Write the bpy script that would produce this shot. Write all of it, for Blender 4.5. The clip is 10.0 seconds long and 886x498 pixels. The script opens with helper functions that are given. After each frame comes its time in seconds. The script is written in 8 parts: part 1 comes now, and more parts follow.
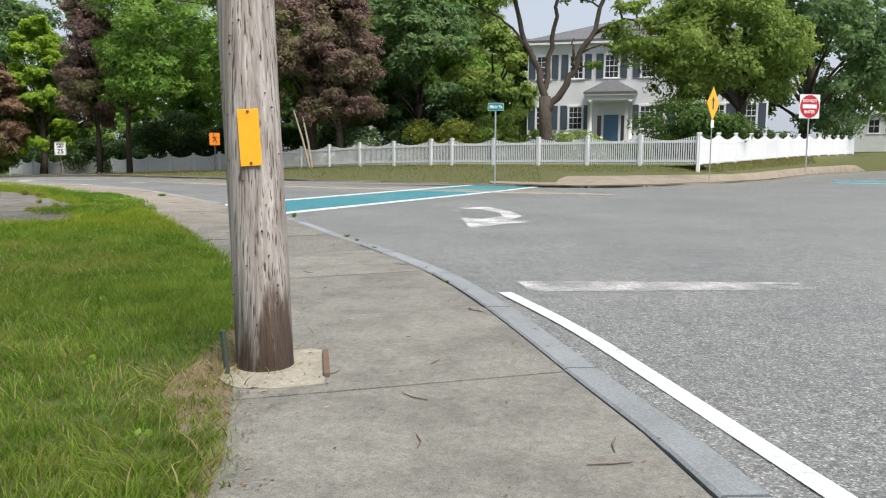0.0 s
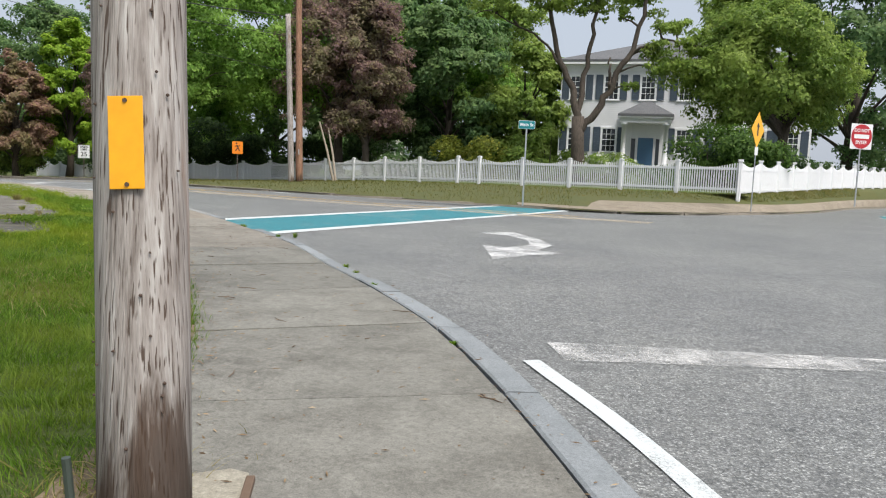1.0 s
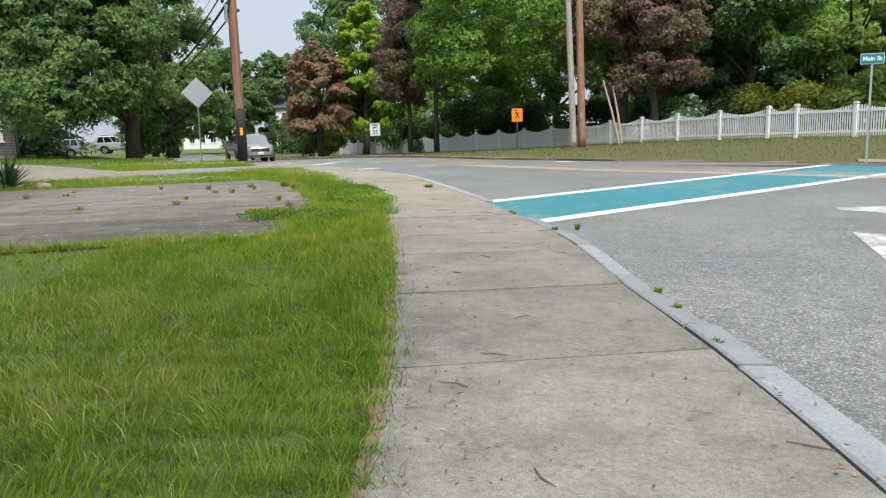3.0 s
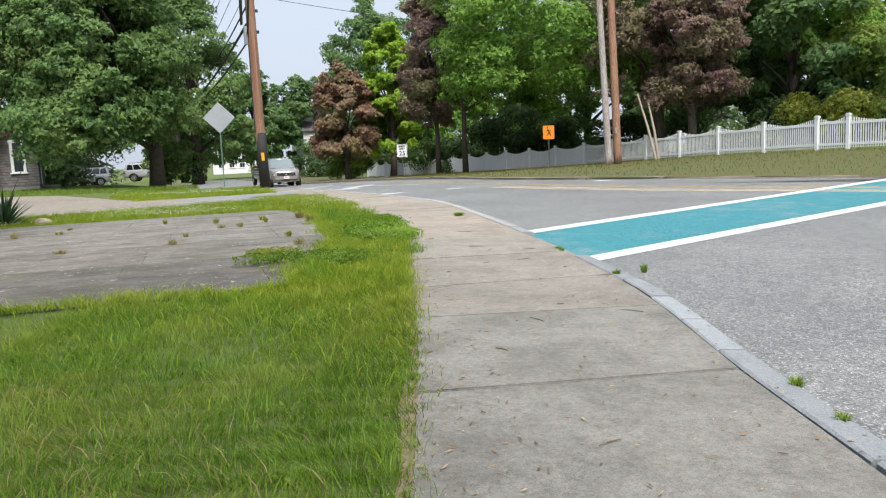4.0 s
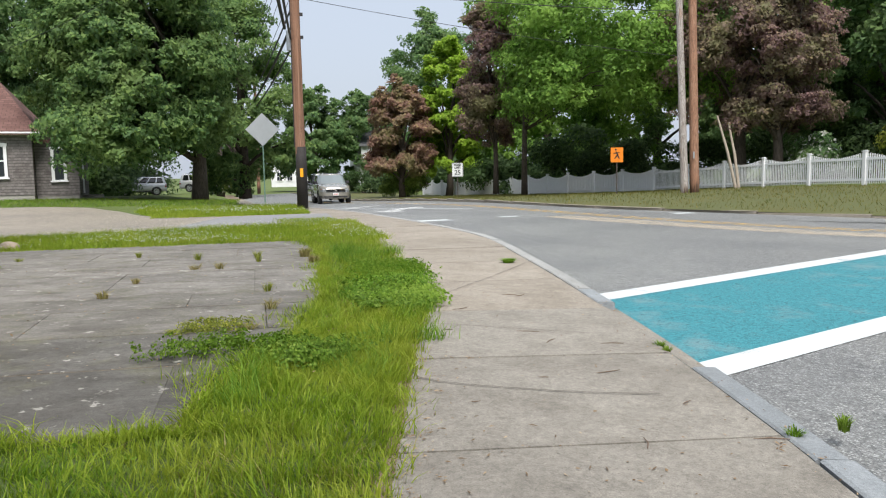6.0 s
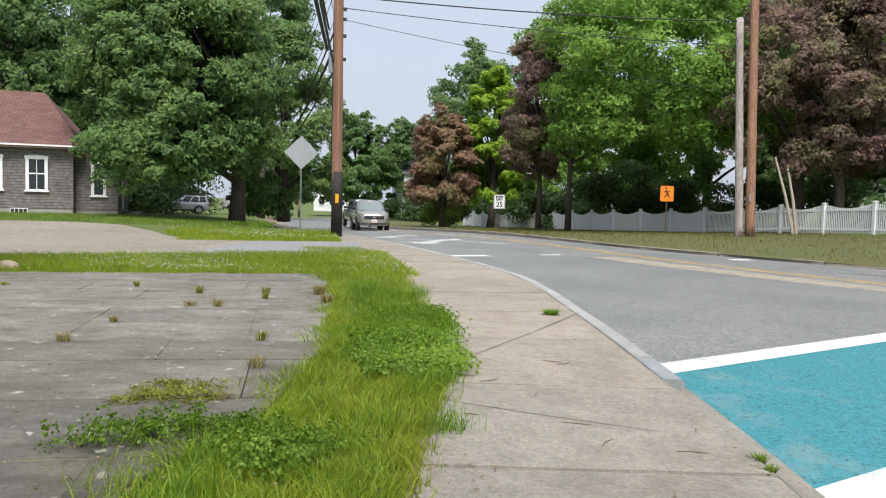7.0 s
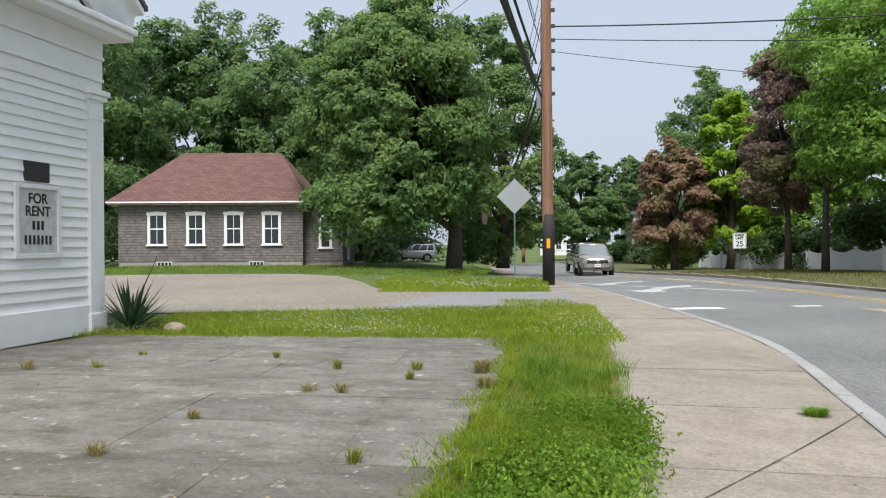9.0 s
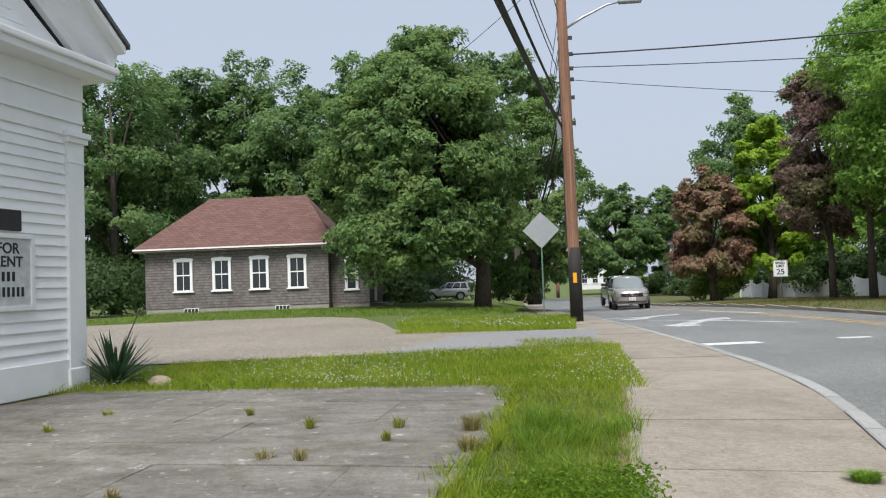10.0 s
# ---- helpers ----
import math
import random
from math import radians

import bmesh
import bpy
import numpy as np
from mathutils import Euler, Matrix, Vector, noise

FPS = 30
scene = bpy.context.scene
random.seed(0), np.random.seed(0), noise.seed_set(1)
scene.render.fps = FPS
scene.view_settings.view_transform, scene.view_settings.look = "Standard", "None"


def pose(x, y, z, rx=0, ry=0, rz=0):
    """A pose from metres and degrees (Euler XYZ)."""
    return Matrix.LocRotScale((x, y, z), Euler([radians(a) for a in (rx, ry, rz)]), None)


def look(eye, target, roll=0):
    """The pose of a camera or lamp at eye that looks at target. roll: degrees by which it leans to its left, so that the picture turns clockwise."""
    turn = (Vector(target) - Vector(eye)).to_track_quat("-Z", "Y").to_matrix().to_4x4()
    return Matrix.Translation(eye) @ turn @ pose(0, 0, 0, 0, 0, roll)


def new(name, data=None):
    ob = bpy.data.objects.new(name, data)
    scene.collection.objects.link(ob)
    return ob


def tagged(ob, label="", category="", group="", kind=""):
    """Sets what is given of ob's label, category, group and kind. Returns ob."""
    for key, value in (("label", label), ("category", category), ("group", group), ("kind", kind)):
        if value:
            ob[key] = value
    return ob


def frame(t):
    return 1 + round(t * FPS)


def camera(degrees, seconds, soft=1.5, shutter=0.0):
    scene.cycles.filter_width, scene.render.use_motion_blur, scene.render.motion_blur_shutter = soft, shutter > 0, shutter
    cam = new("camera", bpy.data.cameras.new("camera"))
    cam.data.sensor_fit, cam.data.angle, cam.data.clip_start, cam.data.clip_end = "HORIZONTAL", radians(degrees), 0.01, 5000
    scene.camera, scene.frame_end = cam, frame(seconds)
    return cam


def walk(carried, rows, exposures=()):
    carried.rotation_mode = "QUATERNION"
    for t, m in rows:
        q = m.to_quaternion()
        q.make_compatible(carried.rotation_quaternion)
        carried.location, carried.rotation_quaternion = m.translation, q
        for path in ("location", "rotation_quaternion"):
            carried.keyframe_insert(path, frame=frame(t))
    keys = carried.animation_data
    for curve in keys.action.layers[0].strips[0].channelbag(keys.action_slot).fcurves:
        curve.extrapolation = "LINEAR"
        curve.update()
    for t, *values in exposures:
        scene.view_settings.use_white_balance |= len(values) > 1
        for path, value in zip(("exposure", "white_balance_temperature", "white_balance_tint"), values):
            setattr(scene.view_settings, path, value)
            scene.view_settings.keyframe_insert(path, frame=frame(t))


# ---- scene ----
cam = camera(60.7, 10.0, 1.15)
PATH = [
    (0, (0.175, 0.802, 0.899), (-0.078, 2.771, 0.656), 0.2),
    (0.5, (0.097, 1.453, 0.912), (-0.132, 3.427, 0.687), 1.6),
    (1, (0.085, 2.11, 0.933), (-0.235, 4.073, 0.732), 2.4),
    (1.5, (-0.029, 2.743, 0.936), (-0.473, 4.676, 0.682), 2.3),
    (2, (-0.19, 3.4, 0.937), (-0.786, 5.287, 0.646), 1.2),
    (2.5, (-0.478, 3.98, 0.968), (-1.242, 5.8, 0.649), 0.6),
    (2.7, (-0.598, 4.213, 0.963), (-1.492, 5.975, 0.656), -0.1),
    (3.8, (-1.376, 5.395, 1.006), (-2.463, 7.045, 0.7), -2.3),
    (4, (-1.512, 5.672, 1.014), (-2.591, 7.337, 0.763), -2.7),
    (4.5, (-1.873, 6.322, 1.034), (-2.987, 7.971, 0.826), 0.4),
    (5, (-2.196, 6.91, 1.029), (-3.246, 8.6, 0.825), 0.1),
    (5.5, (-2.543, 7.469, 1.042), (-3.674, 9.104, 0.826), -1.2),
    (5.7, (-2.667, 7.698, 1.065), (-3.823, 9.316, 0.849), -1.4),
    (6.8, (-3.37, 8.805, 1.138), (-4.681, 10.31, 1.005), 1.1),
    (7, (-3.495, 8.97, 1.137), (-4.785, 10.493, 1.015), 1.5),
    (7.5, (-3.804, 9.462, 1.168), (-5.231, 10.862, 1.118), 0.4),
    (8, (-4.087, 9.853, 1.176), (-5.651, 11.1, 1.142), -0.2),
    (8.5, (-4.315, 10.246, 1.191), (-5.981, 11.352, 1.168), -0.4),
    (9, (-4.605, 10.652, 1.181), (-6.294, 11.722, 1.168), -0.3),
    (9.5, (-4.864, 11.06, 1.177), (-6.487, 12.229, 1.19), -0.4),
    (10, (-5.004, 11.394, 1.182), (-6.741, 12.382, 1.271), -2.1),
]
walk(cam, [(t, look(e, g, r)) for t, e, g, r in PATH], [(0, 0.2, 6450, 10), (1, 0.1, 6410, 10), (2.5, 0.17, 6360, 10), (4, 0.42, 6300, 10), (5, 0.31, 6260, 10), (5.5, 0.28, 6290, 10), (7, 0.27, 6340, 10), (8.5, 0.24, 6300, 10), (10, 0.08, 6280, 10)])

# ---------------------------------------------------------------- light
world = bpy.data.worlds.new("world")
scene.world = world
world.use_nodes = True
wn, wl = world.node_tree.nodes, world.node_tree.links
sky = wn.new("ShaderNodeTexSky")
sky.sky_type, sky.sun_disc = "NISHITA", False
sky.sun_elevation, sky.sun_rotation = radians(60), radians(133)
sky.air_density, sky.dust_density, sky.ozone_density = 1.0, 6.0, 1.0
# overcast: the blue of the clear sky is pulled to the grey of a cloud sheet
grey = wn.new("ShaderNodeMixRGB")
grey.inputs["Fac"].default_value = 0.72
grey.inputs["Color2"].default_value = (4.25, 4.6, 5.15, 1)
wl.new(sky.outputs["Color"], grey.inputs["Color1"])
back = wn["Background"]
back.inputs["Strength"].default_value = 0.15
wl.new(grey.outputs["Color"], back.inputs["Color"])
sun = new("sun", bpy.data.lights.new("sun", "SUN"))
sun.data.energy, sun.data.angle, sun.data.color = 4.6, radians(28), (1.0, 0.95, 0.87)
sun.matrix_world = look((0, 0, 0), (-0.38, 0.36, -0.9))

# ---------------------------------------------------------------- helpers
rng = random.Random(7)


def smooth(a, b, v):
    v = min(1.0, max(0.0, (v - a) / (b - a)))
    return v * v * (3 - 2 * v)


def G(x, y):
    """Height of the pavement level: nearly flat, a touch higher on the lawn side."""
    z = min(max(-0.014 * (x + 1), 0.0), 0.12) - 0.045 * (1 - smooth(3.6, 6.8, y)) * (1 - smooth(3, 8, -x)) * (1 - smooth(3, 8, x))
    # far down the road the ground falls away
    fall = 0.75 * smooth(16, 46, -x) * smooth(-6, 2, y + 0.68 * x - 9.6)
    # the yard climbs gently to the grey house
    u, v = 0.63 * (x + 14.5) + 0.777 * (y - 12), 0.777 * (x + 14.5) - 0.63 * (y - 12)
    climb = 0.2 * smooth(8, 24, -v) * (1 - smooth(-4, 3, u)) * (1 - smooth(34, 60, -v))
    return z * (1 - 0.6 * smooth(14, 24, -x)) - fall + climb


def part(name, bm, material, parent=None, label="", shade=False):
    """Links a bmesh as one mesh object, under a thing or under a part."""
    me = bpy.data.meshes.new(name)
    bm.normal_update()
    bm.to_mesh(me)
    bm.free()
    for m in material if isinstance(material, (list, tuple)) else [material]:
        me.materials.append(m)
    if shade:
        me.polygons.foreach_set("use_smooth", [True] * len(me.polygons))
    ob = new(name, me)
    ob.parent = parent
    if label:
        tagged(ob, label)
    return ob


def mesh_part(name, verts, faces, material, parent=None, label="", shade=False, ids=None):
    me = bpy.data.meshes.new(name)
    me.from_pydata(verts, [], faces)
    for m in material if isinstance(material, (list, tuple)) else [material]:
        me.materials.append(m)
    if ids is not None:
        me.polygons.foreach_set("material_index", ids)
    if shade:
        me.polygons.foreach_set("use_smooth", [True] * len(me.polygons))
    me.update()
    ob = new(name, me)
    ob.parent = parent
    if label:
        tagged(ob, label)
    return ob


def thing(name, label, category, at=(0, 0, 0), turn=0.0, group="", kind=""):
    ob = new(name)
    ob.empty_display_size = 0.2
    ob.matrix_basis = pose(*at, 0, 0, turn)
    return tagged(ob, label, category, group, kind)


def add_box(bm, x0, x1, y0, y1, z0, z1, bevel=0.0, m=None):
    r = bmesh.ops.create_cube(bm, size=1)
    for v in r["verts"]:
        v.co = Vector((x0 + (v.co.x + .5) * (x1 - x0), y0 + (v.co.y + .5) * (y1 - y0), z0 + (v.co.z + .5) * (z1 - z0)))
    vs = r["verts"]
    if bevel:
        es = list({e for v in vs for e in v.link_edges})
        q = bmesh.ops.bevel(bm, geom=es, offset=bevel, segments=2, affect="EDGES", profile=0.6)
        vs = list({v for f in q["faces"] for v in f.verts} | {v for v in vs if v.is_valid})
    if m is not None:
        bmesh.ops.transform(bm, matrix=m, verts=vs)
    return vs


def box(x0, x1, y0, y1, z0, z1, bevel=0.0, m=None):
    bm = bmesh.new()
    add_box(bm, x0, x1, y0, y1, z0, z1, bevel, m)
    return bm


def add_tube(bm, points, radii, seg=10, cap=True):
    """A round bar along points, with a radius at each."""
    rings = []
    pts = [Vector(p) for p in points]
    for i, p in enumerate(pts):
        d = (pts[min(i + 1, len(pts) - 1)] - pts[max(i - 1, 0)]).normalized()
        a = d.cross(Vector((0.31, 0.95, 0.05)) if abs(d.y) < 0.9 else Vector((1, 0, 0))).normalized()
        b = d.cross(a)
        rings.append([bm.verts.new(p + radii[i] * (math.cos(k * math.tau / seg) * a + math.sin(k * math.tau / seg) * b)) for k in range(seg)])
    for r, s in zip(rings, rings[1:]):
        for k in range(seg):
            bm.faces.new((r[k], r[(k + 1) % seg], s[(k + 1) % seg], s[k]))
    if cap:
        bm.faces.new(rings[0][::-1]), bm.faces.new(rings[-1])
    return rings


def tube(points, radii, seg=10):
    bm = bmesh.new()
    add_tube(bm, points, radii, seg)
    bmesh.ops.recalc_face_normals(bm, faces=bm.faces)
    return bm


def add_prism(bm, outline, z0, z1, m=None):
    """An upright prism over a closed outline in x, y."""
    lo = [bm.verts.new((x, y, z0)) for x, y in outline]
    hi = [bm.verts.new((x, y, z1)) for x, y in outline]
    n = len(lo)
    bm.faces.new(lo[::-1]), bm.faces.new(hi)
    for i in range(n):
        bm.faces.new((lo[i], lo[(i + 1) % n], hi[(i + 1) % n], hi[i]))
    if m is not None:
        bmesh.ops.transform(bm, matrix=m, verts=lo + hi)


def prism(outline, z0, z1, m=None):
    bm = bmesh.new()
    add_prism(bm, outline, z0, z1, m)
    bmesh.ops.recalc_face_normals(bm, faces=bm.faces)
    return bm


def spline(points, step):
    """Points along a smooth line through the given ones, about step apart."""
    p = [Vector((*q[:2], 0)) for q in points]
    p = [2 * p[0] - p[1], *p, 2 * p[-1] - p[-2]]
    fine = []
    for a, b, c, d in zip(p, p[1:], p[2:], p[3:]):
        for k in range(24):
            t = k / 24
            fine.append(0.5 * (2 * b + (c - a) * t + (2 * a - 5 * b + 4 * c - d) * t * t + (3 * b - a - 3 * c + d) * t ** 3))
    fine.append(p[-2])
    return walk_line(fine, step)


def walk_line(fine, step):
    out, run = [fine[0]], 0.0
    for a, b in zip(fine, fine[1:]):
        d = (b - a).length
        while d > 1e-9 and run + d >= step:
            a = a + (b - a) * ((step - run) / d)
            out.append(a)
            d = (b - a).length
            run = 0.0
        run += d
    if (out[-1] - fine[-1]).length > step * 0.1:
        out.append(fine[-1])
    return out


def even(line, n):
    """n + 1 points evenly along a line."""
    ln = [0.0]
    for a, b in zip(line, line[1:]):
        ln.append(ln[-1] + (b - a).length)
    out, j = [], 0
    for i in range(n + 1):
        s = ln[-1] * i / n
        while j < len(line) - 2 and ln[j + 1] < s:
            j += 1
        t = (s - ln[j]) / max(1e-9, ln[j + 1] - ln[j])
        out.append(line[j].lerp(line[j + 1], t))
    return out


def sheet(name, a, b, material, zf, n=8, rows=120, power=1.0):
    """A ground sheet between two lines, draped over the height zf(x, y)."""
    a, b = even(a, rows), even(b, rows)
    vs, fs = [], []
    for p, q in zip(a, b):
        for k in range(n + 1):
            c = p.lerp(q, (k / n) ** power)
            vs.append((c.x, c.y, zf(c.x, c.y)))
    for i in range(rows):
        for k in range(n):
            o = i * (n + 1) + k
            fs.append((o, o + 1, o + n + 2, o + n + 1))
    ob = mesh_part(name, vs, fs, material, shade=True)
    if ob.data.polygons[len(fs) // 2].normal.z < 0:
        ob.data.flip_normals()
    return ob


# ---------------------------------------------------------------- materials
def mat(name, rough=0.8, metal=0.0):
    m = bpy.data.materials.new(name)
    m.use_nodes = True
    n = m.node_tree.nodes
    b = n["Principled BSDF"]
    b.inputs["Roughness"].default_value, b.inputs["Metallic"].default_value = rough, metal
    return m, n, m.node_tree.links, b


def noise_node(n, l, co, scale, detail=4.0, rough=0.6):
    t = n.new("ShaderNodeTexNoise")
    t.inputs["Scale"].default_value, t.inputs["Detail"].default_value, t.inputs["Roughness"].default_value = scale, detail, rough
    if co:
        l.new(co, t.inputs["Vector"])
    return t.outputs["Fac"]


def ramp(n, l, fac, *stops):
    r = n.new("ShaderNodeValToRGB")
    e = r.color_ramp.elements
    while len(e) < len(stops):
        e.new(0.5)
    for k, (p, c) in zip(e, stops):
        k.position, k.color = p, (*c, 1) if len(c) == 3 else c
    l.new(fac, r.inputs["Fac"])
    return r.outputs["Color"]


def mix(n, l, fac, a, b, how="MIX"):
    m = n.new("ShaderNodeMixRGB")
    m.blend_type = how
    for s, v in (("Fac", fac), ("Color1", a), ("Color2", b)):
        if isinstance(v, (int, float)):
            m.inputs[s].default_value = v
        elif isinstance(v, tuple):
            m.inputs[s].default_value = (*v, 1)
        else:
            l.new(v, m.inputs[s])
    return m.outputs["Color"]


def bump(n, l, b, height, strength, dist=0.01):
    k = n.new("ShaderNodeBump")
    k.inputs["Strength"].default_value, k.inputs["Distance"].default_value = strength, dist
    l.new(height, k.inputs["Height"])
    l.new(k.outputs["Normal"], b.inputs["Normal"])


def coords(n, l, scale=(1, 1, 1), kind="Object"):
    t, m = n.new("ShaderNodeTexCoord"), n.new("ShaderNodeMapping")
    m.inputs["Scale"].default_value = scale
    l.new(t.outputs[kind], m.inputs["Vector"])
    return m.outputs["Vector"]


def world_co(n):
    return n.new("ShaderNodeNewGeometry").outputs["Position"]


def speckled(name, dark, light, fine=60.0, coarse=1.2, rough=0.85, relief=0.4, stain=(0.75, 0.75, 0.75), vary=0.0, dist=0.004):
    """A mottled surface with grain, broad stains and relief, in world metres."""
    m, n, l, b = mat(name, rough)
    co = world_co(n)
    f = mix(n, l, 0.5, noise_node(n, l, co, fine, 8, 0.75), noise_node(n, l, co, fine * 3.1, 4, 0.7))
    c = ramp(n, l, f, (0.36, dark), (0.64, light))
    c = mix(n, l, ramp(n, l, noise_node(n, l, co, coarse, 5), (0.4, (0, 0, 0)), (0.75, (0.8, 0.8, 0.8))), c, mix(n, l, 1.0, c, stain, "MULTIPLY"))
    if vary:
        o = n.new("ShaderNodeObjectInfo")
        v = ramp(n, l, o.outputs["Random"], (0, (1 - vary,) * 3), (1, (1 + vary * 0.4,) * 3))
        c = mix(n, l, 1.0, c, v, "MULTIPLY")
    l.new(c, b.inputs["Base Color"])
    bump(n, l, b, f, relief, dist)
    return m


def plain(name, colour, rough=0.5, metal=0.0, grain=0.12, scale=9.0):
    """A painted or coated surface with faint unevenness."""
    m, n, l, b = mat(name, rough, metal)
    f = noise_node(n, l, coords(n, l), scale, 5)
    c = ramp(n, l, f, (0.25, tuple(v * (1 - grain) for v in colour)), (0.75, tuple(min(1, v * (1 + grain * 0.5)) for v in colour)))
    l.new(c, b.inputs["Base Color"])
    r = ramp(n, l, noise_node(n, l, coords(n, l), scale * 3, 3), (0.3, (rough * 0.85,) * 3), (0.7, (min(1, rough * 1.15),) * 3))
    l.new(r, b.inputs["Roughness"])
    return m


def road_skin(name, lo, hi, grit=95.0):
    """Worn asphalt: single stones of many greys in a dark binder, broad patches and polished tracks."""
    m, n, l, b = mat(name, 0.55)
    co = world_co(n)
    v = n.new("ShaderNodeTexVoronoi")
    v.inputs["Scale"].default_value = grit
    l.new(co, v.inputs["Vector"])
    s = n.new("ShaderNodeSeparateColor")
    l.new(v.outputs["Color"], s.inputs["Color"])
    c = ramp(n, l, s.outputs[0], (0.0, tuple(k * 0.7 for k in lo)), (0.45, tuple((p + q) / 2 for p, q in zip(lo, hi))), (0.8, hi), (1.0, tuple(k * 1.8 for k in hi)))
    c = mix(n, l, ramp(n, l, v.outputs["Distance"], (0.35, (0, 0, 0)), (0.8, (0.6, 0.6, 0.6))), c, tuple(k * 0.6 for k in lo))
    c = mix(n, l, 1.0, c, ramp(n, l, noise_node(n, l, co, 28, 6, 0.75), (0.36, (0.64, 0.64, 0.645)), (0.62, (1.03, 1.03, 1.03))), "MULTIPLY")
    c = mix(n, l, 1.0, c, ramp(n, l, noise_node(n, l, co, 8, 9, 0.85), (0.38, (0.76, 0.76, 0.77)), (0.6, (1.06, 1.06, 1.05))), "MULTIPLY")
    c = mix(n, l, 1.0, c, ramp(n, l, noise_node(n, l, co, 0.42, 7, 0.65), (0.35, (0.76, 0.765, 0.78)), (0.62, (1.0, 1.0, 0.99))), "MULTIPLY")
    l.new(c, b.inputs["Base Color"])
    bump(n, l, b, v.outputs["Distance"], 0.6, 0.004)
    return m


def turned_co(n, l):
    """World metres along and across the court's joints, drawn out along them."""
    co, cb = world_co(n), n.new("ShaderNodeCombineXYZ")
    for axis, way in (("X", (0.95, 1.17, 0)), ("Y", (2.5, -2.0, 0))):
        d = n.new("ShaderNodeVectorMath")
        d.operation = "DOT_PRODUCT"
        d.inputs[1].default_value = way
        l.new(co, d.inputs[0])
        l.new(d.outputs["Value"], cb.inputs[axis])
    return cb.outputs[0]


def cast_skin(name, lo, hi, stain, vary=0.2, lichen=False):
    """Old cast concrete: sandy grain, pits, soot-grey weather stains and pale worn streaks."""
    m, n, l, b = mat(name, 0.9)
    co = world_co(n)
    g = mix(n, l, 0.5, noise_node(n, l, co, 130, 6, 0.8), noise_node(n, l, co, 420, 3, 0.7))
    c = ramp(n, l, g, (0.36, lo), (0.5, tuple((p + q) / 2 for p, q in zip(lo, hi))), (0.64, hi))
    o = n.new("ShaderNodeObjectInfo")
    off = n.new("ShaderNodeVectorMath")
    off.operation = "MULTIPLY_ADD"
    l.new(o.outputs["Random"], off.inputs[0])
    off.inputs[1].default_value = (3.0, 5.0, 0)
    l.new(co, off.inputs[2])
    big = noise_node(n, l, off.outputs[0], 1.6, 10, 0.76)
    c = mix(n, l, ramp(n, l, big, (0.44, (0, 0, 0)), (0.62, (0.75, 0.75, 0.75))), c, mix(n, l, 1.0, c, stain, "MULTIPLY"))
    c = mix(n, l, 1.0, c, ramp(n, l, noise_node(n, l, co, 7.0, 8, 0.75), (0.34, (0.84, 0.835, 0.83)), (0.55, (1, 1, 1))), "MULTIPLY")
    if lichen:
        c = mix(n, l, ramp(n, l, noise_node(n, l, co, 9.0, 6, 0.62), (0.62, (0, 0, 0)), (0.66, (0.75, 0.75, 0.75))), c, (0.44, 0.43, 0.4))
        c = mix(n, l, ramp(n, l, noise_node(n, l, co, 3.1, 7, 0.7), (0.52, (0, 0, 0)), (0.66, (0.55, 0.55, 0.55))), c, (0.115, 0.112, 0.07))
        streak = noise_node(n, l, turned_co(n, l), 1.0, 8, 0.72)
        c = mix(n, l, 1.0, c, ramp(n, l, streak, (0.36, (0.6, 0.58, 0.55)), (0.5, (0.9, 0.89, 0.87)), (0.64, (1.14, 1.13, 1.12))), "MULTIPLY")
    c = mix(n, l, 1.0, c, ramp(n, l, noise_node(n, l, co, 34, 8, 0.8), (0.38, (0.74, 0.735, 0.73)), (0.58, (1.06, 1.06, 1.05))), "MULTIPLY")
    pits = n.new("ShaderNodeTexVoronoi")
    pits.inputs["Scale"].default_value = 46
    l.new(co, pits.inputs["Vector"])
    c = mix(n, l, ramp(n, l, pits.outputs["Distance"], (0.06, (0.75, 0.75, 0.75)), (0.14, (0, 0, 0))), c, tuple(k * 0.42 for k in lo))
    c = mix(n, l, 1.0, c, ramp(n, l, o.outputs["Random"], (0, (1 - vary,) * 3), (1, (1.0,) * 3)), "MULTIPLY")
    l.new(c, b.inputs["Base Color"])
    bump(n, l, b, g, 0.5, 0.004)
    return m


asphalt = road_skin("asphalt", (0.18, 0.184, 0.18), (0.3, 0.307, 0.302), 110)
concrete = cast_skin("concrete", (0.108, 0.106, 0.094), (0.33, 0.324, 0.292), (0.56, 0.55, 0.54))
clean_concrete = cast_skin("clean_concrete", (0.163, 0.144, 0.119), (0.44, 0.397, 0.338), (0.72, 0.7, 0.67), 0.12)
mid_concrete = cast_skin("greyed_concrete", (0.13, 0.121, 0.104), (0.372, 0.348, 0.306), (0.67, 0.655, 0.64), 0.15)
pale_cement = cast_skin("rough_cement", (0.2, 0.185, 0.15), (0.44, 0.415, 0.35), (0.66, 0.64, 0.6), 0.0)
sandy_concrete = cast_skin("sandy_concrete", (0.17, 0.145, 0.11), (0.36, 0.31, 0.245), (0.68, 0.65, 0.6), 0.0)
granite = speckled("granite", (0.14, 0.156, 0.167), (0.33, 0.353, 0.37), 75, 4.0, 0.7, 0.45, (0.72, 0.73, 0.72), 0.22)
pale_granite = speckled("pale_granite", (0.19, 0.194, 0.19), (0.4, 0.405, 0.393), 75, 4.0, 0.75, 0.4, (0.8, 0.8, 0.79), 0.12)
pale_slate = cast_skin("pale_patio_stone", (0.135, 0.128, 0.117), (0.315, 0.303, 0.283), (0.72, 0.71, 0.71), 0.2, True)
